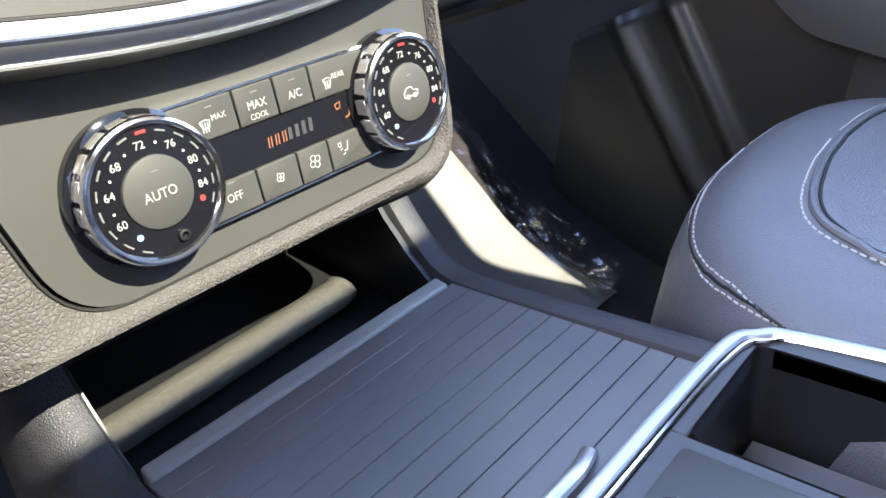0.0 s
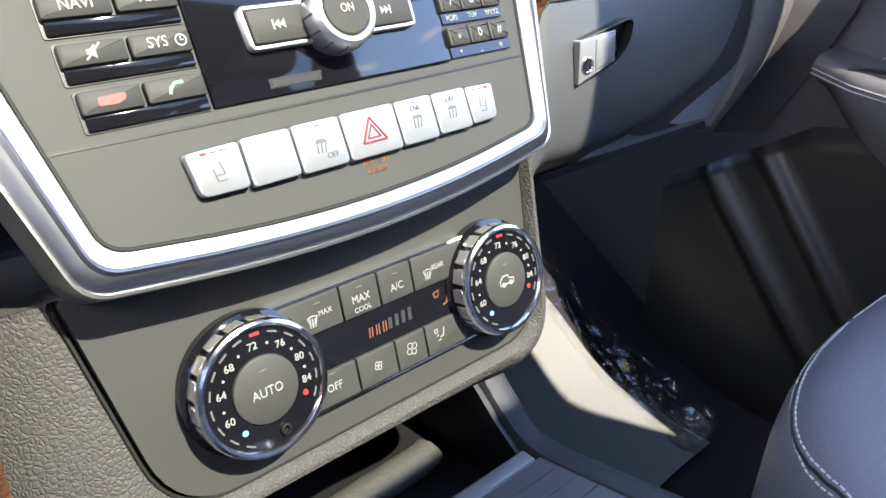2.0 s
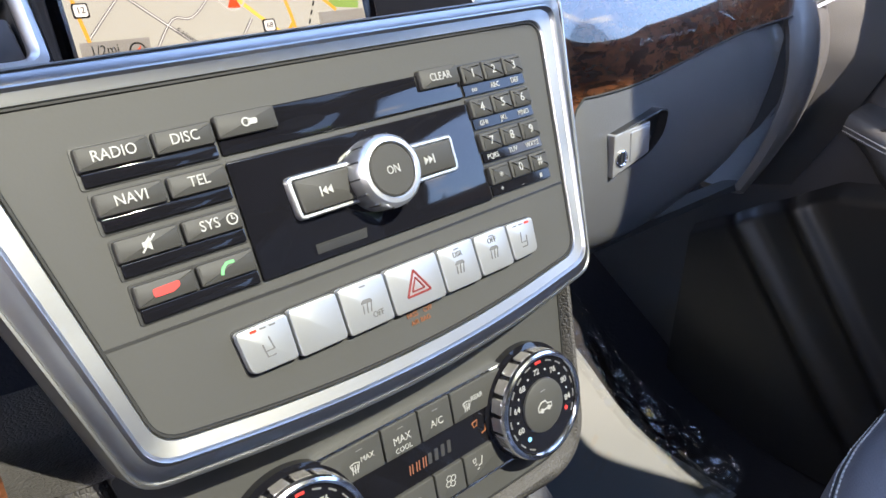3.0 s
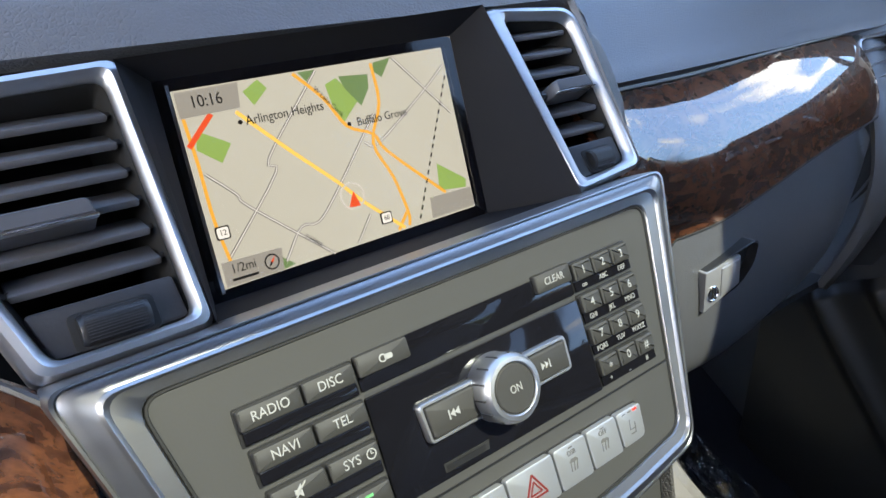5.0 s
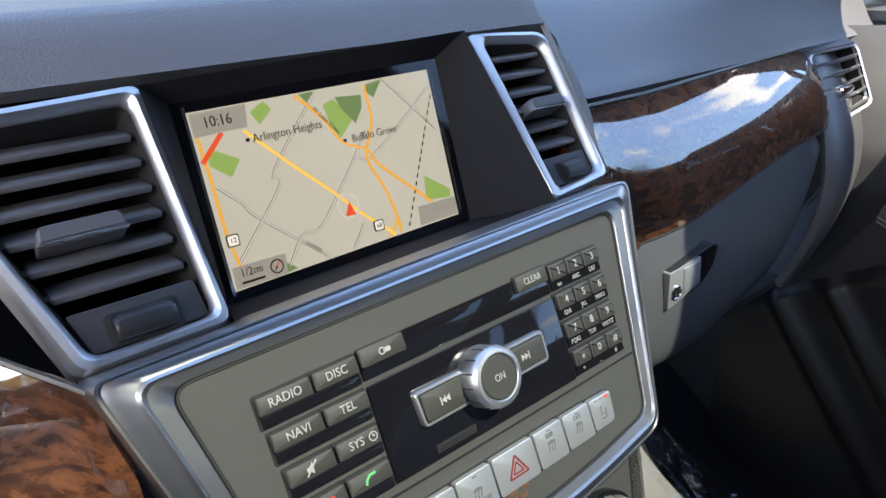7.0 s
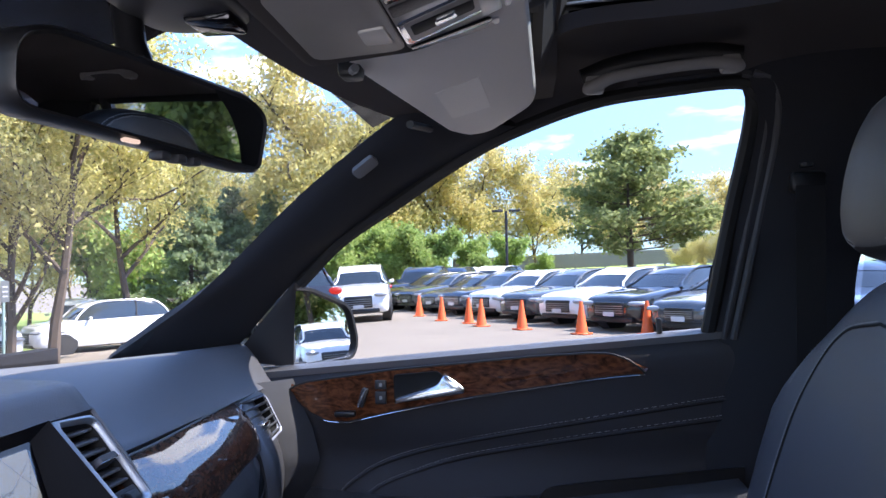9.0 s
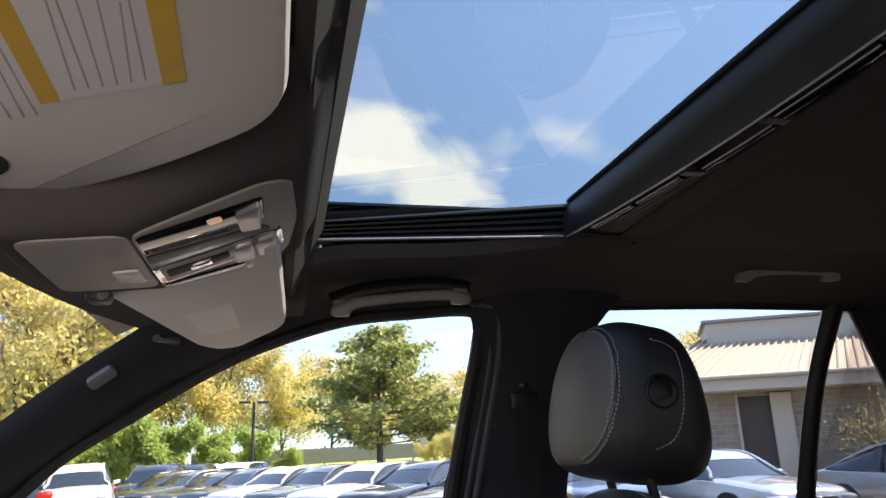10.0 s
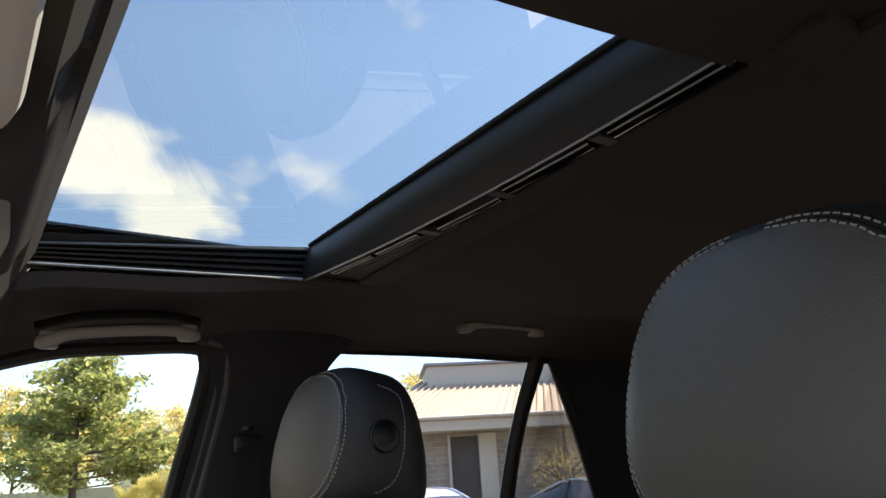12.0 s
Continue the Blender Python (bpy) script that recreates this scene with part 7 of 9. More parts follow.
part("stalk", tube(fresh(), [(0.05, 0.035, 0.030), (0.13, 0.030, 0.040), (0.172, 0.024, 0.046)], 0.0085, 10, 0.8, (0, 1, 0)), PLASTIC_BLACK, sw, "black selector stalk")
part("stalk_tip", tube(fresh(), [(0.155, 0.0265, 0.044), (0.160, 0.0255, 0.0445)], 0.0105, 12, 0.9, (0, 1, 0)), SATIN, sw)

# ---------------------------------------------------------------- sun visors
def visor(label, outline, radii):
    v = thing("sun_visor", label, "sun visor", Matrix.Translation((0, 0, 0)), "sun visors")
    o = rounded(outline, radii, 6)
    hz = lambda x, y: 1.560 - 0.05 * (y + 0.455)
    lp = lambda d, off: [(p.x, p.y, hz(p.x, p.y) + off) for p in inset(o, d)]
    part("panel", rings(fresh(), [lp(0, 0.011), lp(0, 0.002), lp(0.002, -0.003), lp(0.008, -0.005)]), VISOR_CLOTH, v, "grey vinyl visor panel")
    return v, hz


def on_visor(name, v, hz, quad, lift_, material, label=""):
    return part(name, rings(fresh(), [[(x, y, hz(x, y) - 0.0048) for x, y in quad], [(x, y, hz(x, y) - 0.005 - lift_) for x, y in quad]]), material, v, label)


vp, hzp = visor("grey vinyl passenger sun visor folded up, with a small label", [(0.03, -0.452), (0.425, -0.464), (0.590, -0.395), (0.600, -0.358), (0.556, -0.334), (0.20, -0.275), (0.03, -0.268)], [0.01, 0.045, 0.03, 0.015, 0.012, 0.02, 0.01])
on_visor("label", vp, hzp, [(0.316, -0.343), (0.264, -0.399), (0.411, -0.404), (0.463, -0.349)], 0.0006, STICKER, "pale stick-on label")
part("clip", box(fresh(), 0.17, 0.20, -0.285, -0.262, 1.535, 1.556, 0.005, 2), PLASTIC_BLACK, vp, "black visor clip")
part("clip_hook", tube(fresh(), [(0.163, -0.283, 1.540), (0.190, -0.268, 1.540)], 0.0045, 8), SILVER, vp)
part("hinge", tube(fresh(), [(0.50, -0.283, 1.552), (0.59, -0.300, 1.562)], 0.006, 8), PLASTIC_BLACK, vp)
vd, hzd = visor("grey vinyl driver sun visor folded up, with a printed notice", [(-0.07, -0.255), (-0.140, -0.372), (-0.222, -0.456), (-0.60, -0.456), (-0.60, -0.262)], [0.02, 0.05, 0.04, 0.03, 0.02])
on_visor("notice", vd, hzd, [(-0.266, -0.4065), (-0.219, -0.285), (-0.430, -0.292), (-0.450, -0.4135)], 0.0005, NOTICE, "white printed warning notice")
on_visor("notice_band", vd, hzd, [(-0.266, -0.4065), (-0.2615, -0.395), (-0.448, -0.402), (-0.450, -0.4135)], 0.0008, YELLOW, "orange notice heading")
on_visor("notice_band", vd, hzd, [(-0.2415, -0.343), (-0.2375, -0.333), (-0.438, -0.340), (-0.440, -0.350)], 0.0008, YELLOW, "orange notice heading")
LIGHT_PRINT = surface("small_print", (0.42, 0.40, 0.40), 0.6)
for k in range(6):
    for (ya, n0, n1) in ((-0.388 + 0.0070 * k, -0.266, -0.39), (-0.328 + 0.0070 * k, -0.246, -0.37)):
        if (ya < -0.349) or (-0.332 < ya < -0.288):
            wv_ = 0.02 * ((k * 7) % 4)
            on_visor("print_line", vd, hzd, [(n0 + (ya + 0.39) * 0.35, ya), (n0 + (ya + 0.39) * 0.35, ya + 0.0009), (n1 + wv_, ya - 0.0061), (n1 + wv_, ya - 0.0070)], 0.0007, LIGHT_PRINT)
on_visor("clip_recess", vd, hzd, rounded([(-0.126, -0.262), (-0.148, -0.294), (-0.176, -0.294), (-0.160, -0.262)], 0.014, 5), 0.0008, PLASTIC_BLACK, "dark clip recess")
part("clip", puff(fresh(), (-0.147, -0.272, 1.5455), (0.009, 0.012, 0.008), 2.6, 16, 10), SILVER, vd, "grey visor clip")

# ---------------------------------------------------------------- overhead console
oh = thing("overhead_console", "dark overhead console with reading lamps and switches", "overhead console", Matrix.Translation((0, 0, 0)))


def oh_z(x, y):
    return 1.5285 - (0.40 if y < -0.35 else 0.10) * (y + 0.35)


def oh_skin(u, v):
    x = -0.215 + 0.43 * u
    y = -0.488 + 0.262 * v
    up = 1.588 + 0.016 * (1 - v)
    low = oh_z(0, y)
    wide = 0.108 - 0.026 * blend(0.2, 0.6, v)
    z = low + (up - low) * blend(wide, wide + 0.085, abs(x)) + 0.045 * blend(0.86, 1.0, v) + 0.03 * blend(0.07, 0.0, v)
    return (x, y, min(z, up + 0.02))


OHP = surface("console_grey", (0.27, 0.255, 0.24), 0.45, grain=0.12, grain_size=0.0008)
part("housing", sheet(fresh(), oh_skin, 48, 36, 0.006, -1), HEADLINER, oh, "black fabric covered console housing")


def on_oh(name, quad, lift_, material, label="", r=0.004, parent=None):
    o = rounded(quad, r, 4)
    return part(name, rings(fresh(), [[(p.x, p.y, oh_z(p.x, p.y) + 0.004) for p in o], [(p.x, p.y, oh_z(p.x, p.y) - lift_) for p in o], [(p.x, p.y, oh_z(p.x, p.y) - lift_ - 0.0006) for p in inset(o, 0.001)]]), material, parent or oh, label)


on_oh("glasses_lid", [(-0.080, -0.273), (-0.079, -0.347), (0.073, -0.3495), (0.066, -0.271)], 0.0012, OHP, "grey glasses compartment lid", 0.014)
on_oh("lamp_panel", [(-0.080, -0.3495), (-0.102, -0.440), (-0.090, -0.461), (0.0, -0.467), (0.080, -0.461), (0.106, -0.448), (0.102, -0.400), (0.076, -0.352)], 0.0022, OHP, "grey lamp panel", 0.012)
on_oh("lamp_lens", [(0.009, -0.321), (0.007, -0.342), (0.044, -0.343), (0.041, -0.321)], 0.0036, surface("lamp_lens_white", (0.62, 0.60, 0.56), 0.3), "white courtesy lamp lens", 0.003)
sa = on_oh("lamp_strip", [(-0.076, -0.352), (-0.080, -0.440), (-0.022, -0.440), (-0.034, -0.352)], 0.0034, GLOSS_BLACK, "gloss black lamp strip", 0.006)
on_oh("lamp_button", [(-0.066, -0.420), (-0.074, -0.438), (-0.018, -0.438), (-0.026, -0.423)], 0.0080, SILVER, "grey lamp switch", 0.003, sa)
on_oh("reading_lamp", [(-0.070, -0.399), (-0.069, -0.410), (-0.054, -0.411), (-0.055, -0.400)], 0.0038, glow("lamp_glow", (1.0, 0.62, 0.45), 0.5), "dim glowing reading lamp", 0.004, sa)
on_oh("mesh_strip", [(-0.028, -0.352), (-0.014, -0.440), (0.004, -0.446), (-0.006, -0.352)], 0.0030, surface("mesh_strip", (0.04, 0.04, 0.04), 0.5, grain=1.0, grain_size=0.001), "black microphone mesh", 0.003)
sb = on_oh("switch_frame", [(0.004, -0.352), (0.006, -0.454), (0.056, -0.457), (0.058, -0.353)], 0.0040, CHROME, "chrome framed switch strip", 0.007)
on_oh("switch_bed", [(0.009, -0.357), (0.011, -0.450), (0.051, -0.452), (0.053, -0.358)], 0.0048, OHP, "", 0.005, sb)
on_oh("switch_slot", [(0.016, -0.361), (0.020, -0.411), (0.042, -0.411), (0.040, -0.361)], 0.0052, VOID, "dark slot behind the slider", 0.003, sb)
for ya, yb in ((-0.415, -0.431), (-0.434, -0.450)):
    on_oh("roof_switch", [(0.012, ya), (0.012, yb), (0.056, yb - 0.001), (0.056, ya - 0.001)], 0.0095, SILVER, "grey roof switch", 0.004, sb)
on_oh("slider", [(0.022, -0.380), (0.023, -0.396), (0.034, -0.397), (0.034, -0.380)], 0.0080, CHROME, "chrome slider", 0.002, sb)
sc_ = on_oh("lower_strip", [(0.064, -0.354), (0.082, -0.440), (0.098, -0.441), (0.074, -0.354)], 0.0034, GLOSS_BLACK, "gloss black lower strip", 0.003)
on_oh("chrome_tab", [(0.080, -0.422), (0.082, -0.441), (0.097, -0.443), (0.098, -0.424)], 0.0056, SILVER, "silver release tab", 0.002, sc_)

# ---------------------------------------------------------------- inside mirror
rm = thing("rear_view_mirror", "black framed rear view mirror on the windscreen", "mirror", Matrix.Translation((-0.034, -0.182, 1.4585)) @ Matrix.Rotation(math.radians(-14.7), 4, "Z") @ Matrix.Rotation(math.radians(4), 4, "X"))
mo = rounded([(-0.127, -0.024), (0.118, -0.033), (0.127, 0.020), (0.100, 0.033), (-0.10, 0.034), (-0.127, 0.022)], [0.02, 0.012, 0.016, 0.02, 0.02, 0.02], 5)
bm = fresh()
rings(bm, [[(p.x * 0.9, 0.030, p.y * 0.8) for p in mo], [(p.x, 0.016, p.y) for p in mo], [(p.x, -0.004, p.y) for p in mo], [(p.x, -0.008, p.y) for p in inset(mo, 0.003)], [(p.x, -0.005, p.y) for p in inset(mo, 0.006)]], True, False)
part("housing", bm, PLASTIC_BLACK, rm, "black mirror housing")
bm = fresh()
rings(bm, [[(p.x, -0.0050, p.y) for p in inset(mo, 0.0055)], [(p.x, -0.0062, p.y) for p in inset(mo, 0.0055)]])
part("mirror_glass", bm, MIRROR, rm, "mirror glass")
for q in (-0.012, 0.0, 0.012):
    part("button", box(fresh(), 0.02 + q * 1.4 - 0.005, 0.02 + q * 1.4 + 0.005, -0.006, 0.008, -0.036, -0.029, 0.002, 2), PLASTIC_DARK, rm)
part("lamp_dot", box(fresh(), -0.040, -0.026, -0.009, -0.003, -0.029, -0.026, 0.001, 1), glow("mirror_lamp", (1.0, 0.75, 0.55), 1.2), rm)
part("stem", tube(fresh(), [(0.02, 0.025, 0.01), (0.03, 0.06, 0.06), (0.03, 0.07, 0.10)], 0.012, 10), PLASTIC_BLACK, rm)
sh_ = thing("sensor_housing", "black sensor housing behind the rear view mirror", "sensor housing", Matrix.Translation((0.0, -0.178, 1.562)))
part("cover", puff(fresh(), (0, 0, 0), (0.066, 0.050, 0.020), 3.4, 28, 14), PLASTIC_DARK, sh_)
part("sensor_window", box(fresh(), 0.005, 0.046, -0.042, -0.002, -0.024, -0.014, 0.004, 2), GLOSS_BLACK, sh_)

# ---------------------------------------------------------------- floor mats
fm = thing("floor_mat", "white paper floor mat under clear plastic in the passenger footwell", "floor mat", Matrix.Translation((0, 0, 0)))


def paper_z(x, y):
    return toe_z(y) + 0.005 + 0.0022 * math.sin(26 * x + 17 * y)


def paper(u, v):
    x, y = 0.30 + (0.345 - 0.025 * blend(0.0, 0.35, v)) * u, -0.06 + 0.40 * v
    return (x, y, paper_z(x, y))


def print_bar(x0, y0, length, high):
    def fn(u, v):
        x, y = x0 + length * u - 0.35 * high * v, y0 + 0.35 * length * u + high * v
        return (x, y, paper_z(x, y) + 0.0012)
    return fn


part("paper_sheet", sheet(fresh(), paper, 40, 40, 0.0008), DIM_PAPER, fm, "white paper protector with faint print")
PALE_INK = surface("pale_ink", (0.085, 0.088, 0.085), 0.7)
for k in range(3):
    for j, ln_ in enumerate((0.055, 0.038, 0.048)):
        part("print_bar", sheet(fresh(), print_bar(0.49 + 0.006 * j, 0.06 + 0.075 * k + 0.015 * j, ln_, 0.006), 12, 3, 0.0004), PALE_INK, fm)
pl = thing("plastic_wrap", "crumpled clear plastic film beside the floor mat", "plastic film", Matrix.Translation((0.62, 0.0, 0.43)))
PLASTIC_FILM = pane("plastic_film", (0.93, 0.93, 0.93), 1.3)


def film(u, v):
    y = -0.06 + 0.34 * v
    return (-0.012 + 0.060 * u + 0.012 * noise.noise((u * 3, v * 4, 1)), y, toe_z(y) - 0.43 + 0.010 + 0.022 * u + 0.024 * abs(noise.noise((u * 3, v * 7, 3))))


def film_fold(u, v):
    y = -0.05 + 0.26 * v
    return (-0.022 + 0.034 * u + 0.008 * noise.noise((v * 6, u * 3, 7)), y, toe_z(y) - 0.43 + 0.009 + 0.020 * math.sin(math.pi * u) * (0.4 + abs(noise.noise((v * 9, 2, 5)))))


f_ = part("film", sheet(fresh(), film, 26, 40), PLASTIC_FILM, pl, "crumpled clear film")
f_.visible_shadow = False
f2_ = part("film_fold", sheet(fresh(), film_fold, 14, 40), PLASTIC_FILM, pl, "folded clear film edge")
f2_.visible_shadow = False

# ---------------------------------------------------------------- outside: ground
def asphalt(name, colour):
    m, n, l, b = node_material(name)
    tc = n.new("ShaderNodeTexCoord")
    a = n.new("ShaderNodeTexNoise"); a.inputs["Scale"].default_value = 0.35; a.inputs["Detail"].default_value = 8
    c = n.new("ShaderNodeTexNoise"); c.inputs["Scale"].default_value = 60; c.inputs["Detail"].default_value = 4
    for t in (a, c):
        l.new(tc.outputs["Object"], t.inputs["Vector"])
    add = n.new("ShaderNodeMath"); add.operation = "ADD"
    l.new(a.outputs["Fac"], add.inputs[0]); l.new(c.outputs["Fac"], add.inputs[1])
    r = n.new("ShaderNodeMapRange"); r.inputs["From Min"].default_value = 0.6; r.inputs["From Max"].default_value = 1.4
    l.new(add.outputs[0], r.inputs["Value"])
    mix = n.new("ShaderNodeMix"); mix.data_type = "RGBA"
    mix.inputs["A"].default_value = (*[k * 0.8 for k in colour], 1); mix.inputs["B"].default_value = (*[k * 1.2 for k in colour], 1)
    l.new(r.outputs[0], mix.inputs["Factor"]); l.new(mix.outputs["Result"], b.inputs["Base Color"])
    b.inputs["Roughness"].default_value = 0.9
    bump = n.new("ShaderNodeBump"); bump.inputs["Strength"].default_value = 0.4; bump.inputs["Distance"].default_value = 0.01
    l.new(c.outputs["Fac"], bump.inputs["Height"]); l.new(bump.outputs[0], b.inputs["Normal"])
    return m


ASPHALT = asphalt("old_asphalt", (0.185, 0.158, 0.125))
bm = fresh()
ringr = [1.5 * k for k in range(1, 36)] + [60, 75, 100, 140, 220, 400, 900, 3000]


def slope(x, y):
    """The lot falls away ahead of the car and levels out under the trees."""
    return -1.05 * blend(4.0, 15.0, y) * blend(-6.0, 2.0, x)


loops = [[(r * math.cos(a * math.pi / 48) + 5, r * math.sin(a * math.pi / 48), slope(r * math.cos(a * math.pi / 48) + 5, r * math.sin(a * math.pi / 48))) for a in range(96)] for r in ringr]
rings(bm, loops, True, False)
setting("ground", bm, ASPHALT, "worn pale asphalt parking lot", "ground")
GRASS = surface("grass", (0.19, 0.26, 0.055), 0.9, grain=0.8, grain_size=0.03, spots=0.35, spot_size=1.5)
CONCRETE = surface("concrete", (0.42, 0.40, 0.37), 0.85, grain=0.4, grain_size=0.01, spots=0.15, spot_size=0.6)
setting("grass_bank", sheet(fresh(), lambda u, v: (44 + 26 * v, 14 - 46 * u, 0.03 + 1.9 * blend(0.05, 0.8, v) + slope(44 + 26 * v, 14 - 46 * u)), 20, 10), GRASS, "grassy bank below a wooden fence", "grass")
setting("grass_strip", sheet(fresh(), lambda u, v: (14 + 34 * u, 22 + 40 * v - 18 * u, 0.05 + 0.4 * v + slope(14 + 34 * u, 22 + 40 * v - 18 * u)), 12, 8), GRASS, "grass below the trees", "grass")
setting("kerb", box(fresh(), 43.7, 44.0, -32, 5.5, -0.05, 0.15, 0.02, 1), CONCRETE, "pale concrete kerb", "kerb")

# ---------------------------------------------------------------- parked cars
TYRE = surface("tyre", (0.02, 0.02, 0.02), 0.8)
ALLOY = surface("alloy", (0.55, 0.56, 0.58), 0.3, metal=0.9)
CAR_GLASS = surface("car_glass", (0.02, 0.028, 0.035), 0.04, specular=0.8)
HEADLAMP = surface("headlamp", (0.26, 0.27, 0.29), 0.12, coat=1.0)
TAIL = surface("tail_lamp", (0.30, 0.012, 0.012), 0.15, coat=1.0)
GRILLE = surface("grille", (0.03, 0.03, 0.03), 0.35, metal=0.4)
PLATE = surface("plate", (0.55, 0.56, 0.58), 0.4)
PAINTS = {"white": surface("white_car_paint", (0.78, 0.79, 0.80), 0.22, coat=1.0, spots=0.02), "black": surface("black_car_paint", (0.012, 0.012, 0.014), 0.18, coat=1.0, spots=0.05),
          "blue": surface("navy_car_paint", (0.018, 0.030, 0.060), 0.2, coat=1.0, spots=0.05), "silver": surface("silver_car_paint", (0.42, 0.43, 0.45), 0.25, metal=0.6, coat=1.0, spots=0.03),
          "grey": surface("grey_car_paint", (0.09, 0.095, 0.10), 0.22, metal=0.4, coat=1.0, spots=0.03), "green": surface("green_car_paint", (0.02, 0.17, 0.08), 0.25, coat=1.0, spots=0.03)}


def car_body(kind):
    """Stations from nose (y=+) to tail: y, half width, bottom, bonnet or belt height, roof height, roof half width."""
    if kind == "suv":
        return [(2.35, 0.62, 0.42, 0.78, None, 0), (2.28, 0.80, 0.30, 0.92, None, 0), (2.05, 0.90, 0.24, 1.02, None, 0), (1.55, 0.94, 0.22, 1.08, None, 0), (1.05, 0.95, 0.22, 1.13, 1.14, 0.72), (0.55, 0.96, 0.22, 1.15, 1.60, 0.64), (0.0, 0.96, 0.22, 1.16, 1.74, 0.63), (-0.9, 0.96, 0.22, 1.17, 1.75, 0.63), (-1.7, 0.95, 0.22, 1.18, 1.70, 0.61), (-2.1, 0.94, 0.24, 1.18, 1.45, 0.66), (-2.28, 0.92, 0.32, 1.12, 1.14, 0.74), (-2.38, 0.84, 0.42, 0.95, None, 0)]
    if kind == "coupe":
        return [(2.32, 0.58, 0.34, 0.60, None, 0), (2.22, 0.78, 0.22, 0.70, None, 0), (1.95, 0.88, 0.18, 0.76, None, 0), (1.4, 0.92, 0.16, 0.84, None, 0), (0.85, 0.93, 0.16, 0.91, 0.93, 0.72), (0.25, 0.93, 0.16, 0.93, 1.26, 0.58), (-0.2, 0.93, 0.16, 0.94, 1.35, 0.56), (-0.8, 0.93, 0.16, 0.95, 1.31, 0.55), (-1.5, 0.92, 0.18, 0.97, 1.08, 0.62), (-1.95, 0.90, 0.2, 0.97, 0.985, 0.7), (-2.25, 0.82, 0.3, 0.90, None, 0)]
    return [(2.42, 0.60, 0.36, 0.66, None, 0), (2.33, 0.80, 0.24, 0.76, None, 0), (2.05, 0.89, 0.19, 0.83, None, 0), (1.5, 0.92, 0.18, 0.90, None, 0), (0.95, 0.93, 0.18, 0.955, 0.97, 0.72), (0.35, 0.93, 0.18, 0.97, 1.32, 0.59), (-0.15, 0.93, 0.18, 0.98, 1.43, 0.57), (-0.8, 0.93, 0.18, 0.99, 1.42, 0.57), (-1.45, 0.92, 0.19, 1.01, 1.22, 0.60), (-1.9, 0.91, 0.2, 1.02, 1.04, 0.68), (-2.2, 0.88, 0.24, 0.99, None, 0), (-2.42, 0.80, 0.36, 0.88, None, 0)]


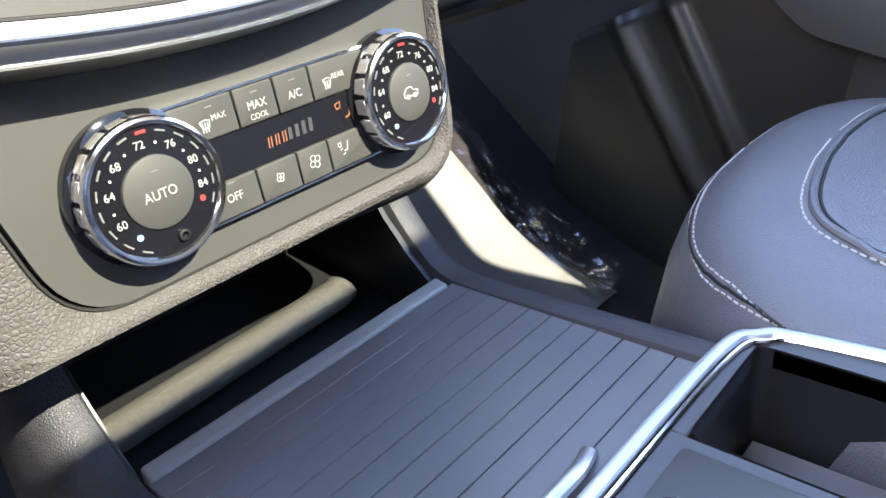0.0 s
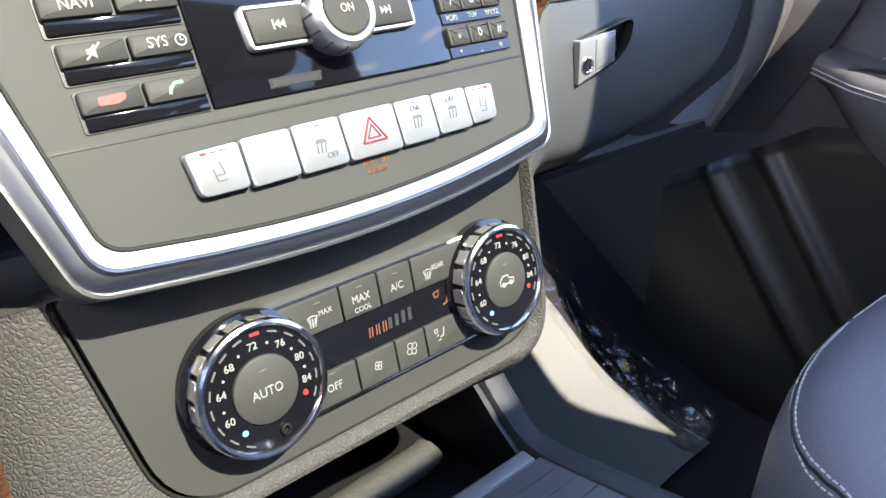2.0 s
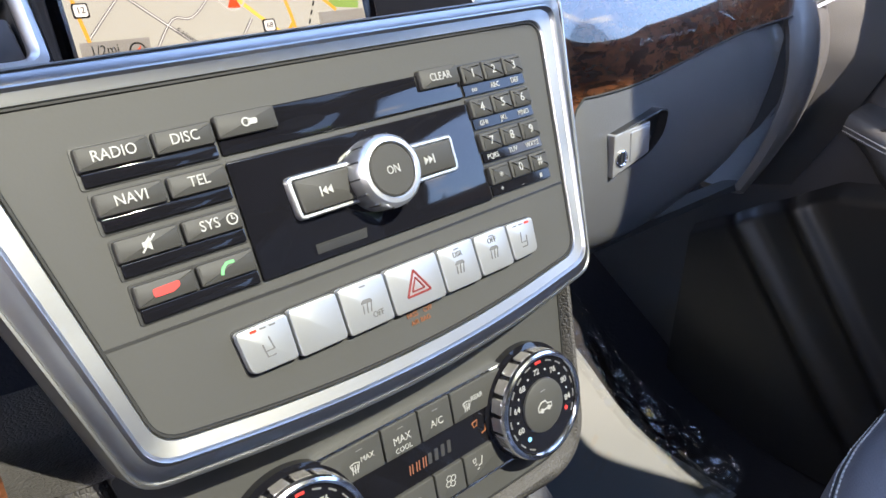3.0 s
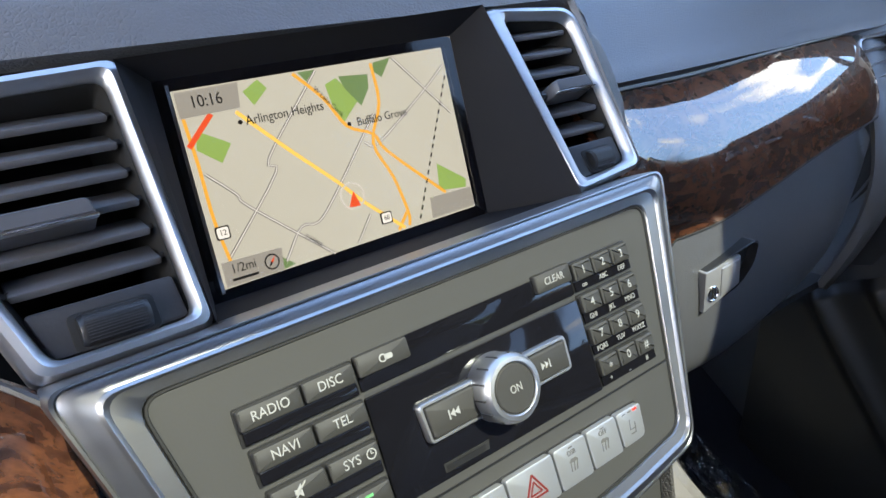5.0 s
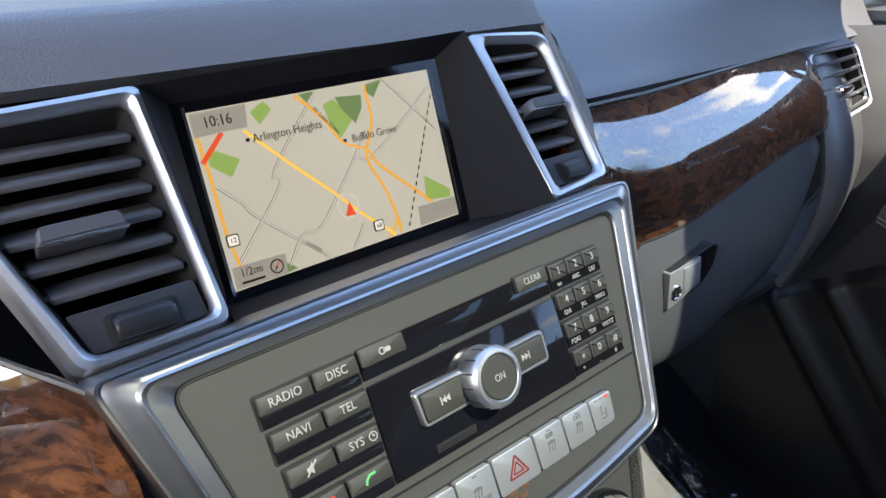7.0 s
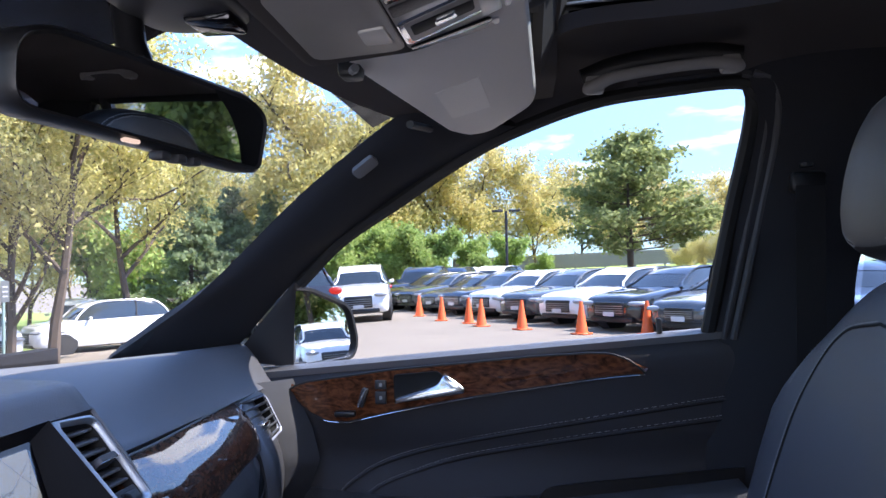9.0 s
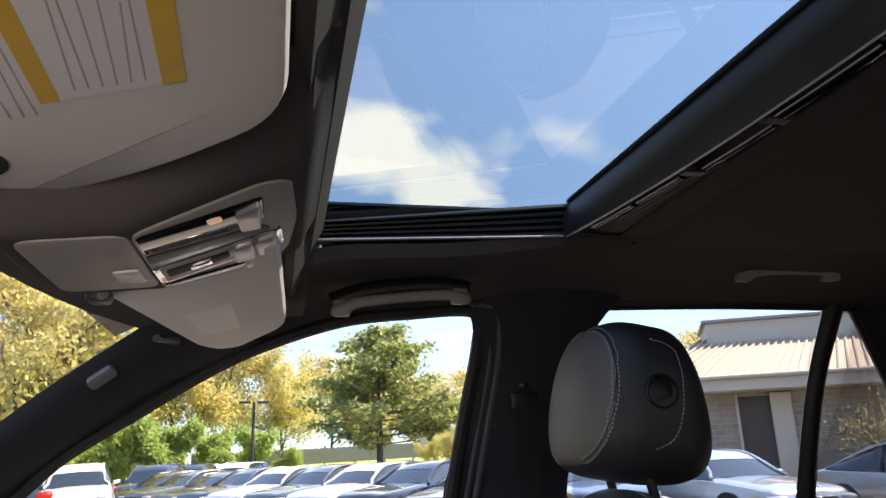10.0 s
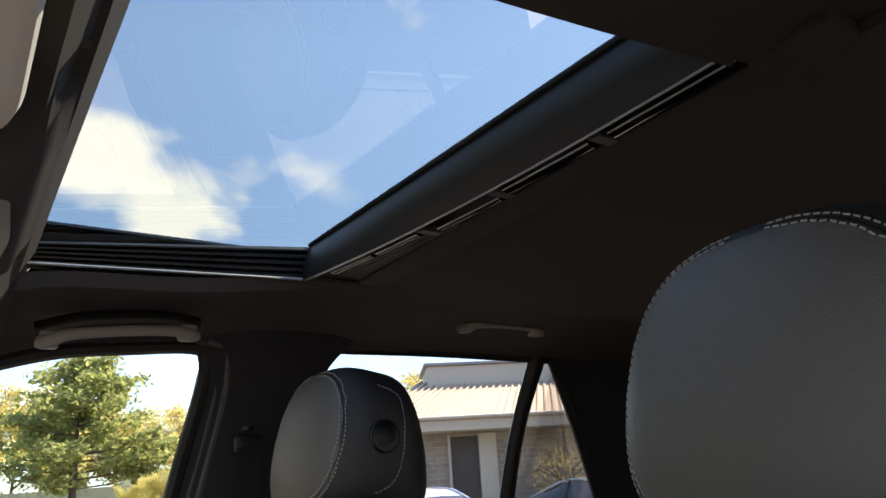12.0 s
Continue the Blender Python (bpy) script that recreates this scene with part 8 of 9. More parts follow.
def make_car(kind, paint, label, lit_tail=False):
    c = thing("car", label, "car", None, "parked cars")
    S = car_body(kind)
    n0 = S[0]
    dense = smooth_path([(n0[0] + 0.035, n0[1] * 0.80, n0[2] + 0.05, n0[3] - 0.07)] + [s[:4] for s in S] + [(S[-1][0] - 0.03, S[-1][1] * 0.85, S[-1][2] + 0.05, S[-1][3] - 0.08)], 4)
    loops = []
    for y, w, z0, z1 in dense:
        h = z1 - z0
        half = [(w * 0.82, z0), (w * 0.93, z0 + 0.04), (w * 0.975, z0 + 0.16 * h), (w * 0.995, z0 + 0.42 * h), (w, z0 + 0.58 * h), (w * 0.975, z0 + 0.66 * h), (w * 0.965, z0 + 0.80 * h), (w * 0.93, z1 - 0.07 * h), (w * 0.86, z1 - 0.02 * h), (w * 0.72, z1 + 0.004), (w * 0.60, z1 + 0.002), (w * 0.25, z1 + 0.022)]
        loops.append([Vector((x, y, z)) for x, z in half] + [Vector((-x, y, z)) for x, z in half[::-1]])
    part("body", rings(fresh(), loops), paint, c, "painted car body")
    G = [s for s in S if s[4] is not None]
    G = [tuple(v) for v in smooth_path([s[:2] + (0.0,) + s[3:] for s in G], 4)]
    gl, rf = [], []
    for s in G:
        y, w, _, zb, zr, wr = s
        zr = max(zr, zb + 0.005)
        gl.append([Vector((w * 0.90, y, zb - 0.03)), Vector(((w * 0.9 + wr) / 2 + 0.03, y, (zb + zr) / 2)), Vector((wr, y, zr - 0.02)), Vector((wr * 0.8, y, zr)), Vector((0, y, zr + 0.012)), Vector((-wr * 0.8, y, zr)), Vector((-wr, y, zr - 0.02)), Vector((-(w * 0.9 + wr) / 2 - 0.03, y, (zb + zr) / 2)), Vector((-w * 0.90, y, zb - 0.03))])
    part("windows", rings(fresh(), gl), CAR_GLASS, c, "dark reflective car windows")
    top = [s for s in G if s[4] - s[3] > (0.25 if kind != "suv" else 0.3)]
    rf = [[Vector((s[5] + 0.006, s[0], s[4] - 0.022)), Vector((s[5] * 0.8, s[0], s[4] + 0.008)), Vector((0, s[0], s[4] + 0.022)), Vector((-s[5] * 0.8, s[0], s[4] + 0.008)), Vector((-s[5] - 0.006, s[0], s[4] - 0.022))] for s in top]
    if len(rf) > 1:
        part("roof", rings(fresh(), rf, False, False, False), paint, c)
    for sx in (1, -1):
        pillar = [Vector((sx * (s[5] + 0.012), s[0], s[4] - 0.012)) for s in G]
        pillar[0] = Vector((sx * G[0][1] * 0.88, G[0][0], G[0][3]))
        pillar[-1] = Vector((sx * G[-1][1] * 0.86, G[-1][0], G[-1][3]))
        part("roof_pillar", tube(fresh(), pillar, 0.032, 6), paint, c)
        mid = G[len(G) // 2]
        part("door_pillar", tube(fresh(), [(sx * mid[1] * 0.91, mid[0] - 0.1, mid[3]), (sx * (mid[5] + 0.012), mid[0] - 0.16, mid[4] - 0.03)], 0.035, 6), PLASTIC_BLACK, c)
        mb = G[0]
        part("door_mirror", puff(fresh(), (sx * 1.0, mb[0] - 0.42, mb[3] + 0.05), (0.095, 0.055, 0.055), 2.6, 12, 8), paint, c)
    fr, wheel_r = S[1], 0.36 if kind == "suv" else 0.335
    for sx in (1, -1):
        for yy in (1.45, -1.45):
            w = thing("wheel", "", "", Matrix.Translation((sx * 0.84, yy, wheel_r)) @ Matrix.Rotation(math.radians(90 * sx), 4, "Y"))
            w.parent = c
            for kk in list(w.keys()):
                del w[kk]
            part("arch", lathe(fresh(), [(wheel_r + 0.075, -0.16), (wheel_r + 0.075, 0.094), (wheel_r + 0.01, 0.098), (0.0001, 0.09)], 24), PLASTIC_BLACK, w)
            part("tyre", lathe(fresh(), [(wheel_r * 0.70, -0.1), (wheel_r * 0.96, -0.1), (wheel_r, -0.06), (wheel_r, 0.08), (wheel_r * 0.94, 0.115), (wheel_r * 0.70, 0.118)], 28), TYRE, w)
            part("rim", lathe(fresh(), [(wheel_r * 0.70, 0.06), (wheel_r * 0.70, 0.116), (wheel_r * 0.66, 0.118), (wheel_r * 0.62, 0.095), (0.0001, 0.095)], 24), PLASTIC_DARK, w)
            for k in range(5):
                sp = part("spoke", box(fresh(), 0.02, wheel_r * 0.66, -0.035, 0.035, 0.096, 0.114, 0.006, 1), ALLOY, w)
                sp.matrix_basis = Matrix.Rotation(2 * math.pi * k / 5, 4, "Z")
        hz0, hz1 = fr[3] - 0.20, fr[3] - 0.06
        y_ = S[1][0]
        part("headlight", puff(fresh(), (sx * (S[1][1] - 0.13), y_ - 0.035, (hz0 + hz1) / 2), (0.22, 0.19, 0.070), 2.4, 16, 8), HEADLAMP, c, "clear headlight")
        tl = S[-2]
        part("tail_light", puff(fresh(), (sx * (tl[1] - 0.10), tl[0] - 0.02, tl[3] - 0.14), (0.16, 0.14, 0.085), 2.6, 14, 8), RED_LAMP if lit_tail else TAIL, c, "red tail light")
    gy = S[0][0]
    gw = 0.42 if kind != "coupe" else 0.34
    gy += 0.045
    part("grille", box(fresh(), -gw, gw, gy - 0.14, gy + 0.012, S[0][2] + 0.0, S[0][3] + 0.0, 0.03, 2), GRILLE, c, "dark grille")
    for k in range(4):
        z = S[0][2] + 0.06 + k * (S[0][3] - S[0][2] - 0.10) / 4
        part("grille_bar", box(fresh(), -gw + 0.02, gw - 0.02, gy + 0.01, gy + 0.024, z, z + 0.012), SILVER, c)
    part("lower_intake", box(fresh(), -0.62, 0.62, gy - 0.20, gy - 0.035, S[0][2] - 0.15, S[0][2] - 0.03, 0.03, 2), PLASTIC_BLACK, c)
    part("plate", box(fresh(), -0.16, 0.16, gy + 0.02, gy + 0.032, S[0][2] - 0.01, S[0][2] + 0.09, 0.004, 1), PLATE, c, "blank licence plate")
    part("plate", box(fresh(), -0.16, 0.16, S[-1][0] - 0.012, S[-1][0] + 0.01, 0.66, 0.78, 0.004, 1), PLATE, c, "blank licence plate")
    if lit_tail:
        part("brake_lamp", box(fresh(), -0.22, 0.22, -2.16, -2.02, 1.665, 1.715, 0.01, 1), RED_LAMP, c, "lit red high brake light")
        part("spoiler", box(fresh(), -0.62, 0.62, -2.22, -1.75, 1.70, 1.735, 0.012, 2), paint, c)
    return c


def put(c, x, y, heading):
    """Stands a car at x, y; heading in degrees, clockwise from +y."""
    return pose(x, y, slope(x, y), -math.degrees(math.atan2(slope(x, y - 1) - slope(x, y + 1), 2)), 0, 0) @ pose(0, 0, 0, 0, 0, -heading)


def row_place(c, k):
    """Place k in the slanted row behind the cones: noses on one line."""
    hd = -42
    nx, ny = 16.3 + 1.85 * k, -2.2 + 1.08 * k
    return put(c, nx - 2.45 * math.sin(radians(hd)), ny - 2.45 * math.cos(radians(hd)), hd)


sedan_b = make_car("sedan", PAINTS["black"], "black parked sedan with chrome grille")
sedan_b.matrix_basis = row_place(sedan_b, 0)
sedan_w = make_car("sedan", PAINTS["white"], "white parked sedan facing an orange cone")
sedan_w.matrix_basis = row_place(sedan_w, 1)
coupe_g = make_car("coupe", PAINTS["grey"], "dark grey low parked coupe")
coupe_g.matrix_basis = row_place(coupe_g, -1)
sedan_g = make_car("sedan", PAINTS["grey"], "dark grey parked sedan in a row of cars")
sedan_g.matrix_basis = row_place(sedan_g, 2)
sedan_n = make_car("sedan", PAINTS["blue"], "navy blue parked sedan in a row of cars")
sedan_n.matrix_basis = row_place(sedan_n, 4)
suv_w = make_car("suv", PAINTS["white"], "white parked crossover with a chrome grille")
suv_w.matrix_basis = put(suv_w, 23.3, 5.0, -100)
suv_b = make_car("suv", PAINTS["black"], "black crossover with lit brake lights", True)
suv_b.matrix_basis = put(suv_b, 17.4, 5.65, 62)
suv_n = make_car("suv", PAINTS["blue"], "navy blue parked crossover")
suv_n.matrix_basis = put(suv_n, 33.0, 4.4, -80)
for src, k in ((sedan_w, 3), (coupe_g, 5), (sedan_g, 6), (sedan_b, 7)):
    copy_thing(src, row_place(src, k))
for src, x, y, hd in ((suv_n, 37.0, 3.4, -80), (suv_w, 36.0, 1.2, -70), (sedan_w, 33.0, 0.1, -70), (suv_w, 40.0, 2.0, -75)):
    copy_thing(src, put(src, x, y, hd))
# far side of the lot, seen through the windscreen
for k, (src, x, y, hd) in enumerate(((suv_w, 20.4, 16.6, -140), (suv_w, 24.2, 14.8, -52), (suv_w, 27.5, 17.8, -120), (suv_n, 19.6, 20.6, -130), (sedan_b, 18.0, 17.0, -120), (suv_w, 17.2, 18.4, -130), (suv_n, 16.2, 20.0, -130), (suv_w, 14.6, 19.5, -130), (suv_b, 21.8, 20.5, 40))):
    copy_thing(src, put(src, x, y, hd))
gv = make_car("suv", PAINTS["green"], "green parked van under the trees")
gv.matrix_basis = put(gv, 13.0, 17.0, -120)
# cars behind, seen through the rear side windows
sv = make_car("sedan", PAINTS["silver"], "silver sedan parked near the building")
sv.matrix_basis = put(sv, 12.6, -8.6, -95)
for src, x, y, hd in ((suv_w, 3.4, -24.0, 4), (sedan_b, 6.2, -15.0, 4), (sv, 10.8, -12.0, -95), (sedan_b, 14.2, -5.5 - 1.0, -85)):
    copy_thing(src, put(src, x, y, hd))

# ---------------------------------------------------------------- traffic cones
CONE = surface("cone_orange", (0.80, 0.12, 0.02), 0.55, spots=0.10, spot_size=0.2)
cone = thing("traffic_cone", "orange plastic traffic cone standing on the asphalt", "traffic cone", None, "row of traffic cones")
part("shell", lathe(fresh(), [(0.145, 0.03), (0.135, 0.05), (0.035, 0.69), (0.030, 0.71), (0.022, 0.71), (0.02, 0.60)], 24), CONE, cone)
part("base", box(fresh(), -0.18, 0.18, -0.18, 0.18, 0.0, 0.035, 0.012, 1), CONE, cone)
spots_ = [(23.8, 3.22), (21.2, 2.16), (19.8, 1.24), (18.6, 0.82), (17.26, -0.24), (15.75, -1.54), (15.55, -2.90)]
cone.matrix_basis = pose(*spots_[0], 0)
for k, (x, y) in enumerate(spots_[1:] + [(12.2, 13.2)]):
    copy_thing(cone, pose(x, y, slope(x, y), 0, 0, 13 * k))

# ---------------------------------------------------------------- trees
def leaf_material(name, a, b):
    m, n, l, bs = node_material(name)
    g = n.new("ShaderNodeNewGeometry")
    mix = n.new("ShaderNodeMix"); mix.data_type = "RGBA"
    mix.inputs["A"].default_value, mix.inputs["B"].default_value = (*a, 1), (*b, 1)
    l.new(g.outputs["Random Per Island"], mix.inputs["Factor"])
    l.new(mix.outputs["Result"], bs.inputs["Base Color"])
    bs.inputs["Roughness"].default_value = 0.65
    bs.inputs["Specular IOR Level"].default_value = 0.25
    tr = n.new("ShaderNodeBsdfTranslucent")
    l.new(mix.outputs["Result"], tr.inputs["Color"])
    ms = n.new("ShaderNodeMixShader"); ms.inputs[0].default_value = 0.55
    l.new(bs.outputs[0], ms.inputs[1]); l.new(tr.outputs[0], ms.inputs[2])
    l.new(ms.outputs[0], n["Material Output"].inputs["Surface"])
    return m


BARK = surface("bark", (0.085, 0.062, 0.045), 0.9, grain=0.9, grain_size=0.03, spots=0.3, spot_size=0.2)
LEAF_SPRING = leaf_material("spring_leaves", (0.42, 0.40, 0.13), (0.66, 0.59, 0.25))
LEAF_GREEN = leaf_material("green_leaves", (0.23, 0.34, 0.09), (0.42, 0.51, 0.17))
LEAF_BUD = leaf_material("yellow_buds", (0.46, 0.40, 0.14), (0.66, 0.57, 0.24))
LEAF_PINE = leaf_material("pine_needles", (0.17, 0.21, 0.075), (0.33, 0.36, 0.14))
LEAF_DARK = leaf_material("spruce_needles", (0.20, 0.26, 0.14), (0.36, 0.42, 0.23))


def leaves_mesh(name, centres, size, rng, flat_=0.0):
    """Many small leaf blades round the given places."""
    k = len(centres)
    nrm = rng.normal(size=(k, 3)); nrm[:, 2] += flat_
    nrm /= np.linalg.norm(nrm, axis=1)[:, None]
    t = np.cross(nrm, rng.normal(size=(k, 3))); t /= np.linalg.norm(t, axis=1)[:, None]
    b = np.cross(nrm, t)
    s = size * (0.6 + 0.8 * rng.random((k, 1)))
    v = np.stack([centres - t * s, centres + b * s * 0.55, centres + t * s, centres - b * s * 0.55], axis=1).reshape(-1, 3)
    me = bpy.data.meshes.new(name)
    me.from_pydata(v.tolist(), [], [(4 * i, 4 * i + 1, 4 * i + 2, 4 * i + 3) for i in range(k)])
    return me


def broadleaf(label, seed, height, spread, trunk_r, n_leaf, size, material, clear=0.25, open_=0.8, droop=0.0, low=0.35):
    rng = np.random.default_rng(seed)
    t = thing("tree", label, "tree", None, "trees round the lot")
    bm = fresh()
    tips = []
    branches = 5 if low > 0.3 else 9

    def limb(p, d, length, r, depth):
        pts, q, dd = [p.copy()], p.copy(), d.copy()
        steps = 5
        for i in range(steps):
            dd = (dd + Vector(rng.normal(size=3)) * (0.05 if depth == 0 else 0.15) + Vector((0, 0, 0.06 - droop * depth * 0.12))).normalized()
            q = q + dd * (length / steps)
            pts.append(q.copy())
            if depth >= 1:
                tips.append((q.copy(), length))
        tube(bm, pts, r, 6 if depth < 2 else 4, taper=[1 - 0.72 * i / steps for i in range(steps + 1)])
        if depth < 3:
            for k in range(branches if depth == 0 else 4):
                f = (low if depth == 0 else 0.35) + (1 - (low if depth == 0 else 0.35)) * (k + rng.random()) / (branches if depth == 0 else 4)
                i = min(int(f * steps), steps - 1)
                base = pts[i].lerp(pts[i + 1], f * steps - i)
                a = rng.random() * 6.283
                side = Vector((math.cos(a), math.sin(a), 0.35 + 0.5 * rng.random()))
                limb(base, (dd * 0.35 + side * open_).normalized(), length * (0.52 + 0.14 * rng.random()), r * 0.50, depth + 1)
    base_len = height * 0.45
    limb(Vector((0, 0, -0.1)), Vector((0.03, 0.02, 1)), base_len + height * clear, trunk_r, 0)
    part("trunk", bm, BARK, t, "brown trunk and branches")
    P = np.array([list(q) for q, _ in tips])
    pick = rng.integers(0, len(P), n_leaf)
    C = P[pick] + rng.normal(size=(n_leaf, 3)) * np.array([spread, spread, spread * 0.8]) * 0.085
    C[:, 2] -= droop * np.abs(rng.normal(size=n_leaf)) * 1.2
    C[:, 2] = np.maximum(C[:, 2], height * (0.16 if low > 0.3 else 0.07))
    me = leaves_mesh("crown", C, size, rng)
    me.materials.append(material)
    cr = new("crown", me)
    cr.parent = t
    tagged(cr, "loose crown of small leaves", kind="stuff")
    return t


def conifer(label, seed, height, radius, n_leaf, size, material, bare=0.16, power=1.0, tiers=16):
    rng = np.random.default_rng(seed)
    t = thing("tree", label, "tree", None, "trees round the lot")
    bm = fresh()
    tube(bm, [(0, 0, -0.1), (0.05, 0.02, height * 0.4), (0, 0.04, height * 0.75), (0.02, 0, height)], 0.17, 8, taper=[1, 0.8, 0.45, 0.08])
    C = []
    for k in range(tiers):
        f = (k + 0.4 * rng.random()) / tiers
        z = height * (bare + (1 - bare) * f)
        rad = radius * (1 - f) ** power * (0.75 + 0.5 * rng.random()) + 0.25
        for j in range(6 if f < 0.75 else 4):
            a = rng.random() * 6.283
            L = rad * (0.65 + 0.5 * rng.random())
            tip = Vector((math.cos(a) * L, math.sin(a) * L, z + L * (0.10 + 0.25 * rng.random())))
            tube(bm, [(0, 0, z), (tip.x * 0.5, tip.y * 0.5, z + L * 0.05), tip], 0.045 * (1.1 - f), 4, taper=[1, 0.7, 0.25])
            C.append((Vector((0, 0, z)), tip))
    part("trunk", bm, BARK, t, "brown trunk and branches")
    pick = rng.integers(0, len(C), n_leaf)
    A = np.array([list(c[0]) for c in C])[pick]; B = np.array([list(c[1]) for c in C])[pick]
    f = 0.30 + 0.74 * rng.random((n_leaf, 1)) ** 0.6
    Q = A + (B - A) * f + rng.normal(size=(n_leaf, 3)) * np.array([0.17, 0.17, 0.12]) * (radius / 2.5)
    me = leaves_mesh("crown", Q, size, rng)
    me.materials.append(material)
    cr = new("crown", me)
    cr.parent = t
    tagged(cr, "dense needles in uneven tufts", kind="stuff")
    return t


def polar(az, d):
    return (-0.55 + d * math.sin(radians(az)), -0.45 + d * math.cos(radians(az)))


spring = broadleaf("yellow-green leafing tree beside the lot", 3, 11.5, 3.6, 0.15, 20000, 0.070, LEAF_SPRING, 0.04)
near_spring = broadleaf("yellow-green leafing tree close to the lot", 5, 11.5, 3.4, 0.14, 56000, 0.032, LEAF_SPRING, 0.06, 0.7, 0.0, 0.10)
spring2 = broadleaf("leafy spring tree beside the lot", 8, 13.5, 4.4, 0.17, 20000, 0.075, LEAF_SPRING, 0.03, 0.75)
green = broadleaf("fresh green leafing tree behind the cars", 12, 8.5, 4.2, 0.15, 15000, 0.16, LEAF_GREEN, 0.05, 0.9)
bud = broadleaf("tall tree with yellowish spring buds", 21, 13.0, 5.2, 0.22, 15000, 0.135, LEAF_BUD, 0.18, 0.8, 0.5)
pine = conifer("broad dark green pine on the grassy bank", 31, 8.2, 4.0, 16000, 0.13, LEAF_PINE, 0.16, 0.62, 15)
spruce = conifer("dark spruce behind the parked cars", 37, 9.0, 2.6, 14000, 0.15, LEAF_DARK, 0.05, 0.9, 18)
for t_, az, d, h, sc in ((near_spring, 41, 17.5, 0, 1.0), (spring, 45.5, 26, 0, 1.05), (spring2, 55.5, 23, 40, 1.0), (green, 77, 43, 0, 0.62), (bud, 83, 52, 0, 0.86), (pine, 97.6, 41, 0, 0.92), (spruce, 64.5, 40, 0, 0.86)):
    x, y = polar(az, d)
    wide = 1.22 if t_ is pine else 1.0
    t_.matrix_basis = pose(x, y, 1.1 if t_ is pine else slope(x, y), 0, 0, h) @ Matrix.Diagonal((sc * wide, sc * wide, sc, 1))
for k, (t_, az, d, sc, z) in enumerate(((spring2, 33, 24, 1.0, 0), (near_spring, 47.5, 21, 1.05, 0), (near_spring, 53.0, 24, 1.1, 0), (spring, 49.5, 27, 1.15, 0), (spring2, 60.5, 30, 1.0, 0), (spring2, 37, 30, 1.1, 0), (green, 46, 34, 1.0, 0), (spring2, 52.5, 34, 1.1, 0), (green, 58, 36, 0.85, 0), (near_spring, 29, 19, 1.0, 0), (spring2, 22, 24, 1.0, 0), (bud, 14, 28, 1.0, 0), (spring, 5, 26, 1.0, 0), (bud, -6, 30, 1.0, 0),
                                     (spruce, 67.5, 44, 0.82, 0), (spruce, 70.5, 46, 0.92, 0), (spruce, 62.6, 48, 0.9, 0), (bud, 72.5, 44, 1.12, 0), (bud, 76, 50, 1.0, 0), (bud, 79.5, 55, 0.95, 0), (bud, 87, 56, 0.82, 0), (bud, 90.5, 60, 0.78, 0), (bud, 93.8, 66, 0.80, 0.5), (green, 74, 41, 0.60, 0), (green, 80, 42, 0.62, 0), (green, 83, 43.5, 0.55, 0), (green, 85.8, 46, 0.48, 0), (green, 78.6, 47, 0.80, 0), (green, 72, 40, 0.5, 0), (green, 88.3, 50, 0.52, 0), (green, 91, 54, 0.34, 0.4),
                                     (spring, 103.4, 38, 0.36, -0.1), (spring, 101.5, 46, 0.35, -0.1), (bud, 104, 90, 1.0, -0.1), (bud, 100, 95, 1.0, -0.1), (bud, 108, 95, 1.0, -0.1), (green, 112, 90, 0.9, -0.1), (bud, 117, 80, 0.85, -0.1), (bud, 121, 62, 0.80, -0.1), (bud, 97, 90, 1.05, -0.1))):
    x, y = polar(az, d)
    c_ = copy_thing(t_, pose(x, y, z))
    c_.matrix_basis = pose(x, y, z + slope(x, y), 0, 0, 57 * k) @ Matrix.Diagonal((sc, sc, sc * (0.95 + 0.1 * ((k * 7) % 3) / 2), 1))
# undergrowth and younger trees fill the edge of the lot below the crowns
for k, (t_, az, d, sc) in enumerate(((green, 31, 30, 0.55), (spring, 35, 33, 0.8), (green, 39, 38, 0.62), (spring2, 43, 40, 0.9), (spring, 47.5, 38, 0.85), (green, 50, 41, 0.66), (spring2, 54, 44, 0.9), (spring, 57, 40, 0.8), (green, 61, 44, 0.7), (spring, 64.5, 50, 0.95), (green, 68, 48, 0.75), (bud, 66, 58, 1.0), (bud, 70, 62, 1.0), (spring, 24, 34, 0.9), (green, 17, 36, 0.8), (spring, 9, 38, 0.9), (spring2, 41, 52, 1.1), (spring2, 49, 54, 1.1), (spring, 33, 48, 1.1))):
    x, y = polar(az, d)
    c_ = copy_thing(t_, pose(x, y, 0))
    c_.matrix_basis = pose(x, y, slope(x, y) - 1.5 * sc, 0, 0, 83 * k) @ Matrix.Diagonal((sc, sc, sc, 1))
# trees behind the car; those on the driver's side are unseen, added for reflections
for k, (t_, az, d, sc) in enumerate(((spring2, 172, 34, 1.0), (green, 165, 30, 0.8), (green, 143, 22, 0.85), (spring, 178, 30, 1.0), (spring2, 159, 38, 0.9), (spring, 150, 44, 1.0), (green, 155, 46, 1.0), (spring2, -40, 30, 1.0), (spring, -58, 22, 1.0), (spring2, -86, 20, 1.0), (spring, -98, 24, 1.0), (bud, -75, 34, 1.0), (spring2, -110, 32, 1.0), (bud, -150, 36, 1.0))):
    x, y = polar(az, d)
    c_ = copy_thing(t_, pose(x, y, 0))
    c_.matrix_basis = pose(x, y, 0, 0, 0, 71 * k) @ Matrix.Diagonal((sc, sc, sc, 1))

